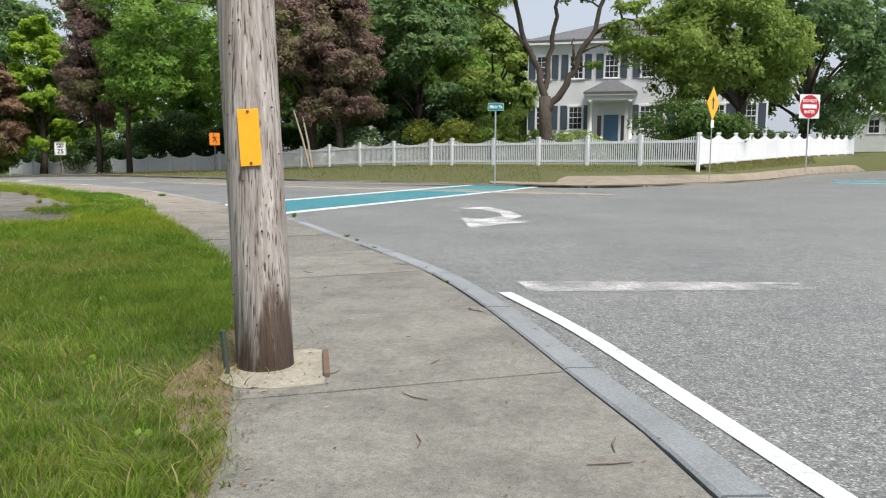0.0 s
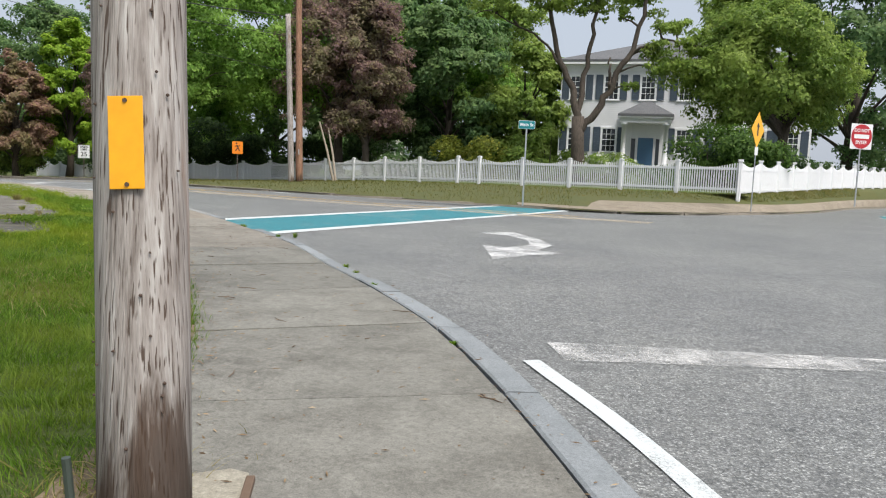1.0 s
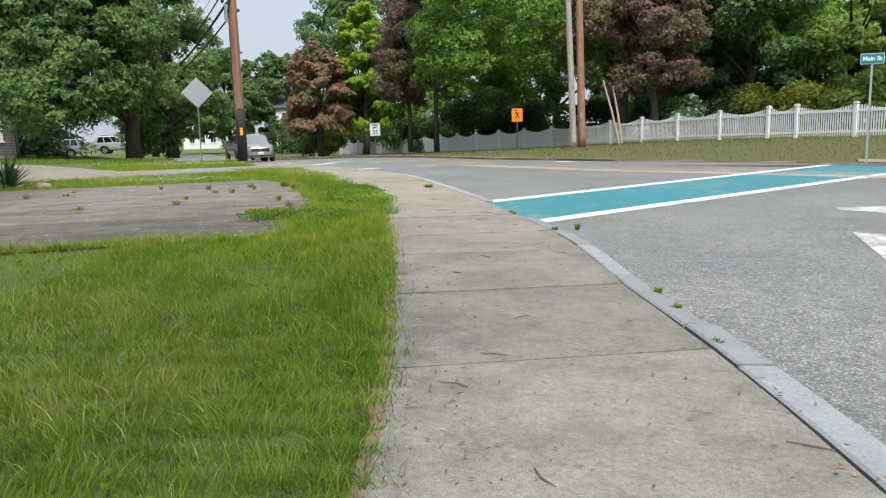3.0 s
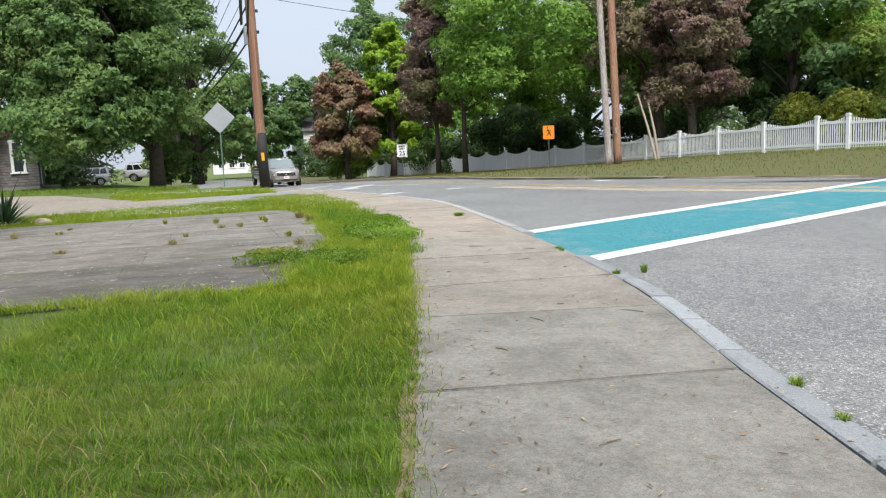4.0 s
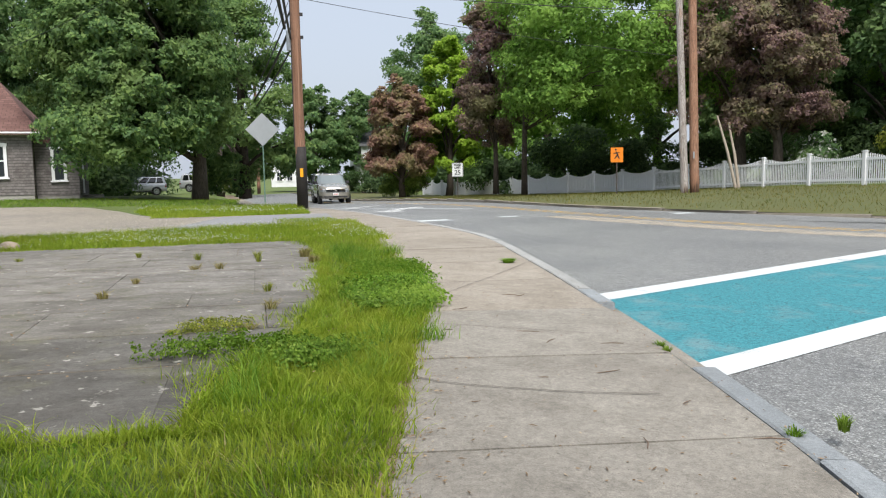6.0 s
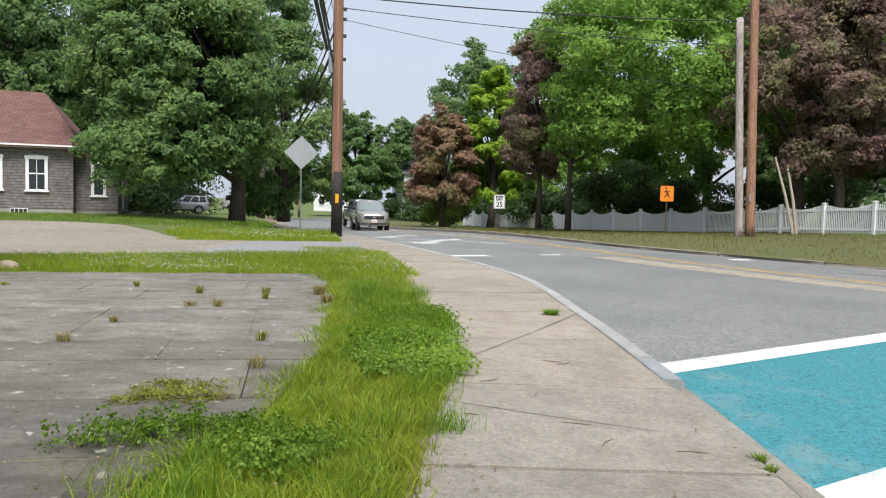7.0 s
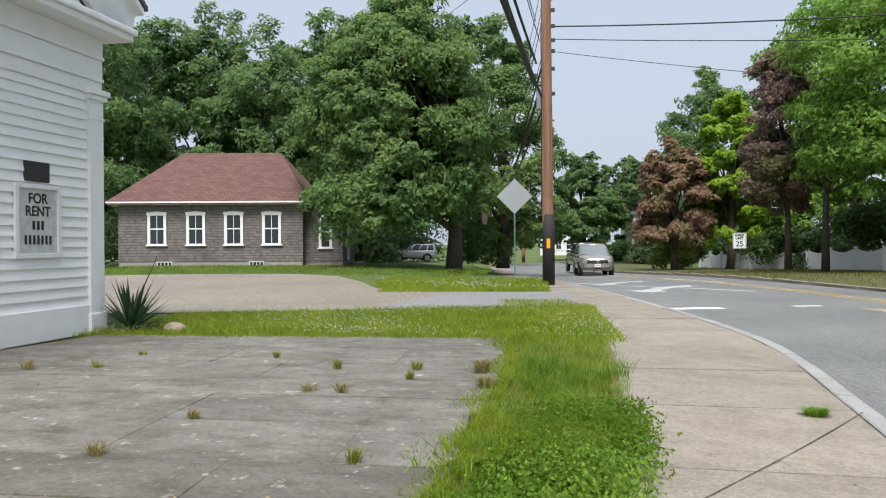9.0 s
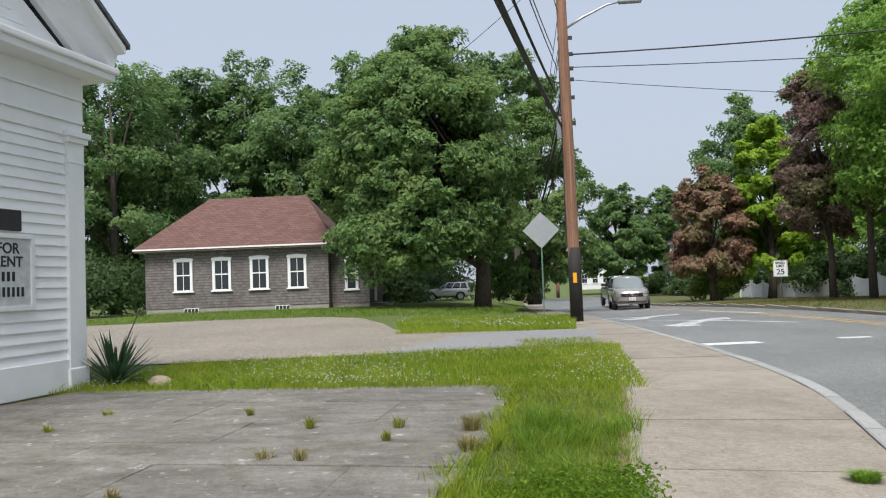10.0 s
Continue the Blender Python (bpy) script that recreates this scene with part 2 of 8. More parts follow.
dark_slate = cast_skin("dark_patio_stone", (0.062, 0.059, 0.053), (0.185, 0.178, 0.164), (0.62, 0.6, 0.58), 0.2, True)
slate = cast_skin("patio_stone", (0.1, 0.095, 0.085), (0.27, 0.258, 0.237), (0.66, 0.645, 0.63), 0.22, True)
grass_mat = speckled("lawn_soil", (0.03, 0.055, 0.009), (0.13, 0.175, 0.036), 55, 0.9, 0.95, 1.0, (0.8, 0.7, 0.5), 0.0, 0.02)
dirt = speckled("dirt", (0.075, 0.055, 0.036), (0.24, 0.185, 0.125), 40, 2.0, 0.95, 0.8, (0.75, 0.72, 0.68))
gravel = road_skin("gravel", (0.235, 0.205, 0.165), (0.45, 0.4, 0.335), 42)

# outlines of the walk, the kerb, the far side and the fence
L = spline([(0.1, -14), (-0.15, -3), (-0.45, 1), (-0.72, 2.67), (-1.0, 3.5), (-1.45, 4.7), (-1.96, 6.04), (-3.05, 7.8), (-4.15, 9.4), (-5.7, 11.5),
            (-6.5, 12.6), (-7.95, 14.1), (-10.7, 16.65), (-13.1, 18.6), (-17.6, 21.7), (-24, 26), (-34, 32.8), (-64, 53)], 0.2)
C = spline([(1.8, -14), (1.3, -3), (1.02, 1), (0.69, 2.85), (0.3, 4.09), (-0.18, 5.43), (-0.72, 6.66), (-1.43, 7.9), (-2.2, 9.08), (-2.9, 10.25), (-3.5, 11.1), (-4.47, 12.3), (-5.45, 13.45),
            (-7.4, 15.6), (-9.7, 17.9), (-13, 20.2), (-18.2, 23.5), (-24, 27.5), (-34, 34.2), (-64, 54.6)], 0.05)


def offset(line, d):
    out = []
    for i, p in enumerate(line):
        t = (line[min(i + 1, len(line) - 1)] - line[max(i - 1, 0)]).normalized()
        out.append(p + d * Vector((t.y, -t.x, 0)))
    return out


KERB = 0.15
CO = offset(C, KERB)
FAR = spline([(40, 80), (18, 50), (9.5, 34.5), (5.2, 28.6), (2.6, 26.0), (1.0, 25.6), (-1.3, 26.6), (-5.5, 26.9), (-10.5, 27.3), (-16, 29.8), (-24.9, 36.1), (-41, 47), (-66, 64)], 0.25)


def road_z(x, y):
    return G(x, y) - 0.09


ground = sheet("ground", [Vector((-1500, -1500, 0)), Vector((1500, -1500, 0))], [Vector((-1500, 1500, 0)), Vector((1500, 1500, 0))], grass_mat, lambda x, y: -1.4, 40, 40)
tagged(ground, "rough green grass reaching to the distance", "ground", kind="structure")
road = sheet("road", even(CO, 200), even(FAR, 200), asphalt, road_z, 48, 240)
tagged(road, "worn grey asphalt road at a junction", "road", kind="structure")
# the side road behind and to the east
east = sheet("road_east", [Vector((2.0, -14, 0)), Vector((40, 80, 0))], [Vector((90, -60, 0)), Vector((120, 70, 0))], asphalt, lambda x, y: road_z(x, y) - 0.004, 10, 20)
tagged(east, "grey asphalt of the side street", "road", kind="structure")



def lawn_z(x, y):
    """The lawn dips away far behind the maple."""
    return G(x, y) - 0.015 - 0.6 * smooth(38, 56, -x) * smooth(1.5, 6, 9.6 - 0.68 * x - y)


lawn = sheet("lawn", L, [p + Vector((-75, -35, 0)) for p in L], grass_mat, lawn_z, 60, 160, 1.8)
tagged(lawn, "green lawn beside the pavement", "lawn", kind="structure")
# verge that climbs from the far kerb to the fence
FENCE = [(30, 71, 1.4), (14.2, 45.5, 0.92), (6.28, 31.7, 0.56), (-5.2, 37.95, 0.45), (-9.3, 40.6, 0.36), (-13.6, 43.6, 0.18), (-18, 46.2, -0.03), (-24, 48.5, -0.25), (-40, 57, -0.72), (-47, 61.5, -0.78), (-56, 67, -0.8)]
FARO = offset(FAR, -0.16)


def poly3(points, step):
    """Straight runs between the given points, cut to steps."""
    return walk_line([Vector(p) for p in points], step)


def bank(name, a, b, material, n=5, rows=150):
    """A sheet between two lines that carry their own heights."""
    a, b = even(a, rows), even(b, rows)
    vs, fs = [], []
    for p, q in zip(a, b):
        for k in range(n + 1):
            t = k / n
            c = p.lerp(q, t)
            vs.append((c.x, c.y, p.z + (q.z - p.z) * (1 - (1 - t) ** 1.6)))
    for i in range(rows):
        for k in range(n):
            o = i * (n + 1) + k
            fs.append((o, o + 1, o + n + 2, o + n + 1))
    ob = mesh_part(name, vs, fs, material, shade=True)
    if ob.data.polygons[len(fs) // 2].normal.z < 0:
        ob.data.flip_normals()
    return ob


def lift(line, z):
    return [Vector((p.x, p.y, z(p.x, p.y))) for p in line]


FL = poly3(FENCE, 0.5)
far_top = lift(FARO, lambda x, y: G(x, y) - 0.03)
verge_mat = speckled("verge_grass", (0.035, 0.05, 0.013), (0.105, 0.11, 0.035), 14, 0.5, 0.95, 0.9, (1.15, 0.95, 0.6))
verge = bank("verge", far_top, FL, verge_mat, 8, 220)
tagged(verge, "grassy verge rising to the white fence", "verge", kind="structure")
yard = bank("yard", FL, [Vector((p.x * 1.9 + 12, p.y * 1.9 + 20, p.z + 0.7)) for p in FL], grass_mat, 16, 120)
tagged(yard, "shaded ground under the trees behind the fence", "yard", kind="structure")

# kerb of the far side, one stone after the other
kerb_far = tagged(new("kerb_far"), "weathered low concrete kerb of the far side", "kerb", kind="structure")
st = even(FAR, int(len(FAR) * 0.25 / 2.4))
for a, b in zip(st, st[1:]):
    d = (b - a).normalized()
    nrm = Vector((d.y, -d.x, 0)) * -0.16
    g = 0.008
    a2, b2 = a + d * g, b - d * g
    bm = bmesh.new()
    add_prism(bm, [(a2.x, a2.y), (b2.x, b2.y), (b2.x + nrm.x, b2.y + nrm.y), (a2.x + nrm.x, a2.y + nrm.y)], G(a.x, a.y) - 0.6, G(a.x, a.y) - 0.015)
    bmesh.ops.recalc_face_normals(bm, faces=bm.faces)
    part("kerb_stone", bm, clean_concrete, kerb_far)

# near kerb: long granite stones with open joints
kerb = tagged(new("kerb"), "grey granite kerb edging the pavement", "kerb", kind="structure")
CF = [p for p in C if -13 < p.y < 52]
start = min(range(len(CF)), key=lambda i: (CF[i] - Vector((-0.54, 6.62, 0))).length)
cuts = [start]
while cuts[-1] < len(CF) - 60:
    cuts.append(cuts[-1] + 13 * rng.choice((1, 1, 2, 2)) if CF[cuts[-1]].y < 20 else cuts[-1] + 52)
while cuts[0] > 60:
    cuts.insert(0, cuts[0] - 13 * rng.choice((2, 2, 3)))
for i, j in zip(cuts, cuts[1:]):
    seg = CF[i:j:6] + [CF[j]]
    if len(seg) < 3:
        continue
    if 12.07 < (CF[i].y + CF[j].y) / 2 < 13.58:
        continue
    wob = rng.uniform(-0.006, 0.006)
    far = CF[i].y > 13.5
    width = 0.15 if far else 0.175 if CF[i].y < 8 else KERB
    d0, d1 = (seg[1] - seg[0]).normalized() * 0.008, (seg[-1] - seg[-2]).normalized() * 0.008
    seg[0], seg[-1] = seg[0] + d0, seg[-1] - d1
    inner = offset(seg, 0.012 + wob)
    outer = offset(seg, width + wob)
    bm = bmesh.new()
    rows = []
    for p, q in zip(inner, outer):
        z = G(p.x, p.y) + 0.004 + wob * 0.4
        e = (q - p).normalized() * 0.012
        rows.append([bm.verts.new((*v.xy, w)) for v, w in ((p, z - 0.3), (p, z - 0.008), (p + e, z), (q - e, z - 0.006), (q, z - 0.016), (q + e * 0.4, z - 0.3))])
    for r, s in zip(rows, rows[1:]):
        for k in range(5):
            bm.faces.new((r[k], r[k + 1], s[k + 1], s[k]))
    bm.faces.new(rows[0]), bm.faces.new(rows[-1][::-1])
    bmesh.ops.recalc_face_normals(bm, faces=bm.faces)
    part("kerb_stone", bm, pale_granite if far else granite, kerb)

# bare soil margin between grass and slabs, with a ragged outer edge
LM = [p for p in L if 0.5 < p.y < 21]
out_m = []
for i, (p, q) in enumerate(zip(LM, offset(LM, -1.0))):
    w = 0.05 + 0.05 * noise.noise(Vector((i * 0.31, 2.0, 0))) + 0.03 * noise.noise(Vector((i * 1.3, 7.0, 0))) + 0.22 * math.exp(-((p.y - 3.75) / 0.55) ** 2)
    out_m.append(p.lerp(q, max(0.02, w)))
margin = sheet("soil_margin", offset(LM, 0.03), out_m, dirt, lambda x, y: G(x, y) - 0.004, 4, 400)
tagged(margin, "bare brown soil along the slab edge", "soil", kind="structure")
# dropped edge at the crossing, where the walk meets the asphalt without a kerb
lip = [p for p in CF if 11.95 < p.y < 13.7]
drop = bank("dropped_edge", lift(lip, lambda x, y: G(x, y) - 0.003), lift(offset(lip, KERB + 0.05), lambda x, y: road_z(x, y) + 0.008), mid_concrete, 4, 40)
tagged(drop, "worn concrete lip sloping down to the crossing", "pavement", kind="structure")
# pavement: cast slabs between the lawn's edge and the kerb
bed = sheet("pavement_bed", L, even(C, 300), dirt, lambda x, y: G(x, y) - 0.016, 3, 300)
tagged(bed, "sandy soil under and beside the slabs", "soil", kind="structure")
pavement = tagged(new("pavement"), "cast concrete slab pavement curving along the road", "pavement", kind="structure")
LF = [p for p in L if p.y > -13.5]
# the joints lie square to the walk, about 1.4 m apart, by their places on the kerb
JOINTS = [(0.7, 2.7), (0.3, 4.1), (-0.2, 5.36), (-0.74, 6.66), (-1.43, 7.9), (-2.18, 9.08), (-2.89, 10.25), (-3.62, 11.13), (-4.45, 12.2), (-5.38, 13.25), (-6.35, 14.4)]
near_c = lambda q: min(range(len(CF)), key=lambda i: (CF[i] - Vector((*q, 0))).length)
cuts = [near_c(q) for q in JOINTS]
cuts = sorted({*range(cuts[0], 0, -28), *cuts, *range(cuts[-1], len(CF), 29)})


def foot(p):
    return min(LF, key=lambda q: (q - p).length_squared + 0.25 * (q.y - p.y))


slabs = []
for i, j in zip(cuts, cuts[1:]):
    if CF[i].y > 45:
        break
    cs = [CF[i], CF[(i + j) // 2], CF[j]]
    ls = [foot(p) for p in cs]
    if (ls[0] - ls[2]).length < 0.3:
        continue
    grid, m = [], 4
    for c, l in zip(cs, ls):
        grid.append([c.lerp(l, k / m) for k in range(m + 1)])
    g = 0.003 + rng.random() * 0.002
    d = (cs[2] - cs[0]).normalized() * g
    grid[0] = [p + d for p in grid[0]]
    grid[2] = [p - d for p in grid[2]]
    tilt = rng.uniform(-0.004, 0.004)
    bm = bmesh.new()
    top = [[bm.verts.new((p.x, p.y, G(p.x, p.y) + tilt)) for p in r] for r in grid]
    low = [[bm.verts.new((p.x, p.y, G(p.x, p.y) - 0.2)) for p in r] for r in grid]
    for a in range(2):
        for k in range(m):
            bm.faces.new((top[a][k], top[a][k + 1], top[a + 1][k + 1], top[a + 1][k]))
    rim_t = top[0] + [top[1][m]] + top[2][::-1] + [top[1][0]]
    rim_l = low[0] + [low[1][m]] + low[2][::-1] + [low[1][0]]
    for a in range(len(rim_t)):
        b2 = (a + 1) % len(rim_t)
        bm.faces.new((rim_t[a], rim_l[a], rim_l[b2], rim_t[b2]))
    bmesh.ops.recalc_face_normals(bm, faces=bm.faces)
    be = [e for e in bm.edges if e.calc_face_angle(0) > 1.0 and min(v.co.z - G(v.co.x, v.co.y) for v in e.verts) > -0.1]
    bmesh.ops.bevel(bm, geom=be, offset=0.006, segments=2, affect="EDGES")
    slabs.append(part("paving_slab", bm, clean_concrete if CF[i].y > 12.4 else mid_concrete if CF[i].y > 9.4 else concrete, pavement))

# ---- paint on the road
worn, n, l, b = mat("worn_road_paint", 0.8)
tr, mx = n.new("ShaderNodeBsdfTransparent"), n.new("ShaderNodeMixShader")
co = world_co(n)
f = mix(n, l, 0.5, noise_node(n, l, co, 2.6, 6, 0.7), noise_node(n, l, co, 75, 5, 0.8))
l.new(ramp(n, l, f, (0.45, (0, 0, 0)), (0.62, (0.9, 0.9, 0.9))), mx.inputs["Fac"])
b.inputs["Base Color"].default_value = (0.66, 0.66, 0.65, 1)
l.new(tr.outputs[0], mx.inputs[1]), l.new(b.outputs[0], mx.inputs[2])
l.new(mx.outputs[0], n["Material Output"].inputs["Surface"])


def worn_copy(name, colour, low, high):
    m = worn.copy()
    m.name = name
    for k in m.node_tree.nodes:
        if k.type == "VALTORGB":
            k.color_ramp.elements[0].position, k.color_ramp.elements[1].position = low, high
        if k.type == "BSDF_PRINCIPLED":
            k.inputs["Base Color"].default_value = (*colour, 1)
    return m


worn_teal = worn_copy("worn_teal_paint", (0.04, 0.265, 0.31), 0.36, 0.52)
teal_field, n, l, b = mat("streaked_teal_paint", 0.75)
co = world_co(n)
grain = mix(n, l, 0.5, noise_node(n, l, co, 34, 7, 0.75), noise_node(n, l, co, 140, 3, 0.7))
slow = mix(n, l, 0.6, noise_node(n, l, co, 0.3, 3, 0.5), noise_node(n, l, co, 3.0, 7, 0.7))
c = ramp(n, l, grain, (0.42, (0.01, 0.085, 0.11)), (0.51, (0.03, 0.19, 0.228)), (0.64, (0.055, 0.25, 0.285)))
c = mix(n, l, ramp(n, l, slow, (0.5, (0, 0, 0)), (0.62, (0.5, 0.5, 0.5))), c, (0.17, 0.23, 0.24))
c = mix(n, l, ramp(n, l, noise_node(n, l, coords(n, l, (1.0, 0.45, 1.0)), 26, 5, 0.7), (0.36, (0.85, 0.85, 0.85)), (0.42, (0, 0, 0))), c, (0.012, 0.07, 0.085))
c = mix(n, l, ramp(n, l, noise_node(n, l, co, 5.0, 9, 0.8), (0.63, (0, 0, 0)), (0.7, (0.8, 0.8, 0.8))), c, (0.13, 0.145, 0.145))
l.new(c, b.inputs["Base Color"])
bump(n, l, b, grain, 0.7, 0.005)
worn_yellow = worn_copy("worn_yellow_paint", (0.62, 0.40, 0.10), 0.36, 0.6)
worn_sand = worn_copy("worn_sandy_band", (0.46, 0.40, 0.31), 0.34, 0.66)
fresh = worn_copy("white_road_paint", (0.53, 0.565, 0.575), 0.3, 0.46)


def marking(name, outline, material, label, up=0.004, cell=0.8):
    """Paint on the road: a thin film over a quadrilateral, or over a fan of corners."""
    bm = bmesh.new()
    if len(outline) == 4:
        a, b, c, d = [Vector((*p, 0)) for p in outline]
        n1 = max(1, int(max((b - a).length, (c - d).length) / cell))
        n2 = max(1, int(max((d - a).length, (c - b).length) / cell))
        vs = [[bm.verts.new(a.lerp(b, i / n1).lerp(d.lerp(c, i / n1), k / n2)) for k in range(n2 + 1)] for i in range(n1 + 1)]
        for i in range(n1):
            for k in range(n2):
                bm.faces.new((vs[i][k], vs[i + 1][k], vs[i + 1][k + 1], vs[i][k + 1]))
    else:
        f = bm.faces.new([bm.verts.new((*p, 0)) for p in outline])
        bmesh.ops.triangulate(bm, faces=[f])
    for v in bm.verts:
        v.co.z = road_z(v.co.x, v.co.y) + up
    bmesh.ops.recalc_face_normals(bm, faces=bm.faces)
    if sum(f.normal.z for f in bm.faces) < 0:
        bmesh.ops.reverse_faces(bm, faces=bm.faces)
    return tagged(part(name, bm, material), label, "road marking", kind="structure")


def band(a, b, w0, w1=None):
    a, b = Vector((*a, 0)), Vector((*b, 0))
    t = (b - a).normalized()
    s = Vector((t.y, -t.x, 0)) * 0.5
    w1 = w1 or w0
    return [(a + s * w0).xy[:], (b + s * w1).xy[:], (b - s * w1).xy[:], (a - s * w0).xy[:]]


ln = spline([(-0.07, 6.275), (0.6, 4.68), (1.72, 1.1), (3.1, -3.6)], 0.3)
marking("edge_line", [p.xy[:] for p in offset(ln, 0.05) + offset(ln, -0.05)[::-1]], fresh, "fresh white edge line painted beside the kerb", 0.008)
marking("stop_line", [(0.0, 6.76), (0.12, 6.33), (2.3, 6.73), (2.2, 7.02)], worn, "worn white stop line on the asphalt", 0.008, 0.4)
NE, FE = ((-4.24, 12.2), (0.15, 26.3)), ((-5.79, 14.02), (-2.1, 26.9))
marking("crossing_line", band(*NE, 0.26), fresh, "white border line of the crossing", 0.006)
marking("crossing_line", band(*FE, 0.26), fresh, "white border line of the crossing", 0.006)
marking("crossing_field", [NE[0], NE[1], FE[1], FE[0]], teal_field, "teal painted crossing worn in the wheel tracks", 0.003, 0.6)
arrow_paint = worn_copy("arrow_paint", (0.58, 0.59, 0.59), 0.36, 0.58)
marking("turn_arrow", [(-1.1, 12.95), (-0.78, 11.2), (-0.35, 11.95), (0.08, 12.35), (-0.3, 12.6)], arrow_paint, "worn white arrow head on the asphalt", 0.005)
arc = [(-0.3, 12.6), (-0.12, 13.5), (-0.35, 14.5), (-0.85, 15.7), (-1.4, 15.3), (-1.3, 15.05), (-0.9, 14.95), (-0.52, 14.1), (-0.45, 13.4), (-0.75, 12.8)]
for i in range(4):
    marking("turn_arrow", [arc[i], arc[i + 1], arc[8 - i], arc[9 - i]], arrow_paint, "worn white arrow shaft on the asphalt", 0.005)
mid = spline([(8, 20), (2, 22.3), (-3, 23.2), (-5.8, 23.2), (-7.8, 23.6), (-9.3, 24.0), (-13, 26), (-22, 31.6), (-45, 47)], 0.5)
for d in (-0.14, 0.14):
    ln = offset(mid, d)
    for i in range(16, len(ln) - 5, 4):
        marking("centre_line", [*(p.xy[:] for p in (offset(ln, 0.055)[i], offset(ln, 0.055)[i + 4], offset(ln, -0.055)[i + 4], offset(ln, -0.055)[i]))], worn_yellow, "faded double yellow centre line", 0.005)
up = offset(mid, -1.0)
for i in range(12, 40, 4):
    marking("sand_band", [*(p.xy[:] for p in (offset(up, 0.4)[i], offset(up, 0.4)[i + 4], offset(up, -0.4)[i + 4], offset(up, -0.4)[i]))], worn_sand, "sandy worn band along the road", 0.004)
for a, b, w in (((-13.65, 20.95), (-13.2, 21.9), 0.4), ((-20.6, 26.7), (-15.74, 26.38), 0.16), ((-12.7, 23.2), (-12.45, 23.7), 0.22), ((-9.5, 26.0), (-9.2, 26.5), 0.3), ((-23.5, 27.6), (-22.7, 28.6), 0.3), ((-24.5, 33.2), (-19.5, 30.3), 0.12)):
    marking("lane_mark", band(a, b, w), fresh, "white painted lane mark on the asphalt", 0.005)
for o in ((0, 0), (-4.2, 2.6)):
    sh = [(-17.1, 24.2), (-16.9, 24.75), (-17.5, 25.2), (-18.3, 26.6), (-18.15, 27.2), (-19.05, 28.1), (-18.95, 27.2), (-18.75, 26.4), (-17.9, 25.0), (-18.05, 24.6)]
    marking("lane_arrow", [(x + o[0], y + o[1]) for x, y in sh], arrow_paint, "worn white lane arrow on the asphalt", 0.006)

# ---- paved court, gravel yard and concrete apron, laid out along the white hall
U, V, O0 = Vector((0.63, 0.777, 0)), Vector((0.777, -0.63, 0)), Vector((-14.5, 12.0, 0))


def uv(u, v):
    p = O0 + U * u + V * v
    return p.x, p.y


EDGE_V, EDGE_U = (0.0, 2.0, 3.4, 4.2, 5.1, 5.7, 6.3, 6.9, 7.1, 7.7, 8.4), (4.95, 5.0, 4.95, 4.83, 4.82, 4.67, 4.55, 4.43, 4.22, 4.02, 3.9)
court = sheet("court_bed", [Vector((*uv(0.1, 0.05), 0)), Vector((*uv(-1.6, 8.36), 0))], [Vector((*uv(5.02, 0.05), 0)), Vector((*uv(3.9, 8.36), 0))], dirt, lambda x, y: G(x, y) + 0.007, 8, 12)
tagged(court, "dirt between the stones of the court", "soil", kind="structure")
patio = tagged(new("stone_court"), "weathered grey flagstone court beside the white hall", "paving", kind="structure")


def flagstone(u0, u1, v0, v1, worn_end=False):
    """One stone of the court; at the lawn its end is broken and uneven."""
    g, gu = 0.012, 0.001
    pts = [(u0 + gu, v1 - g), (u0 + gu, v0 + g)]
    if worn_end:
        n = max(3, int((v1 - v0) / 0.14))
        for k in range(n + 1):
            v = v0 + g + (v1 - v0 - 2 * g) * k / n
            pts.append((float(np.interp(v, EDGE_V, EDGE_U)) - 0.03 + rng.uniform(-0.06, 0.03), v))
    else:
        pts += [(u1 - gu, v0 + g), (u1 - gu, v1 - g)]
    pts = [uv(a + rng.uniform(-0.0025, 0.0025), b + rng.uniform(-0.005, 0.005)) for a, b in pts]
    bm = bmesh.new()
    top, tx, ty = rng.uniform(0.011, 0.018), rng.uniform(-0.001, 0.001), rng.uniform(-0.001, 0.001)
    c = pts[0]
    lo = [bm.verts.new((*q, G(*q) - 0.05)) for q in pts]
    hi = [bm.verts.new((*q, G(*q) + top + tx * (q[0] - c[0]) + ty * (q[1] - c[1]))) for q in pts]
    f = bm.faces.new(hi)
    for k in range(len(pts)):
        bm.faces.new((lo[k], lo[(k + 1) % len(pts)], hi[(k + 1) % len(pts)], hi[k]))
    bmesh.ops.recalc_face_normals(bm, faces=bm.faces)
    bmesh.ops.bevel(bm, geom=list(f.edges), offset=0.004, segments=1, affect="EDGES")
    part("flagstone", bm, pale_slate if v0 < 4.9 else slate if v0 < 6.2 else dark_slate, patio)


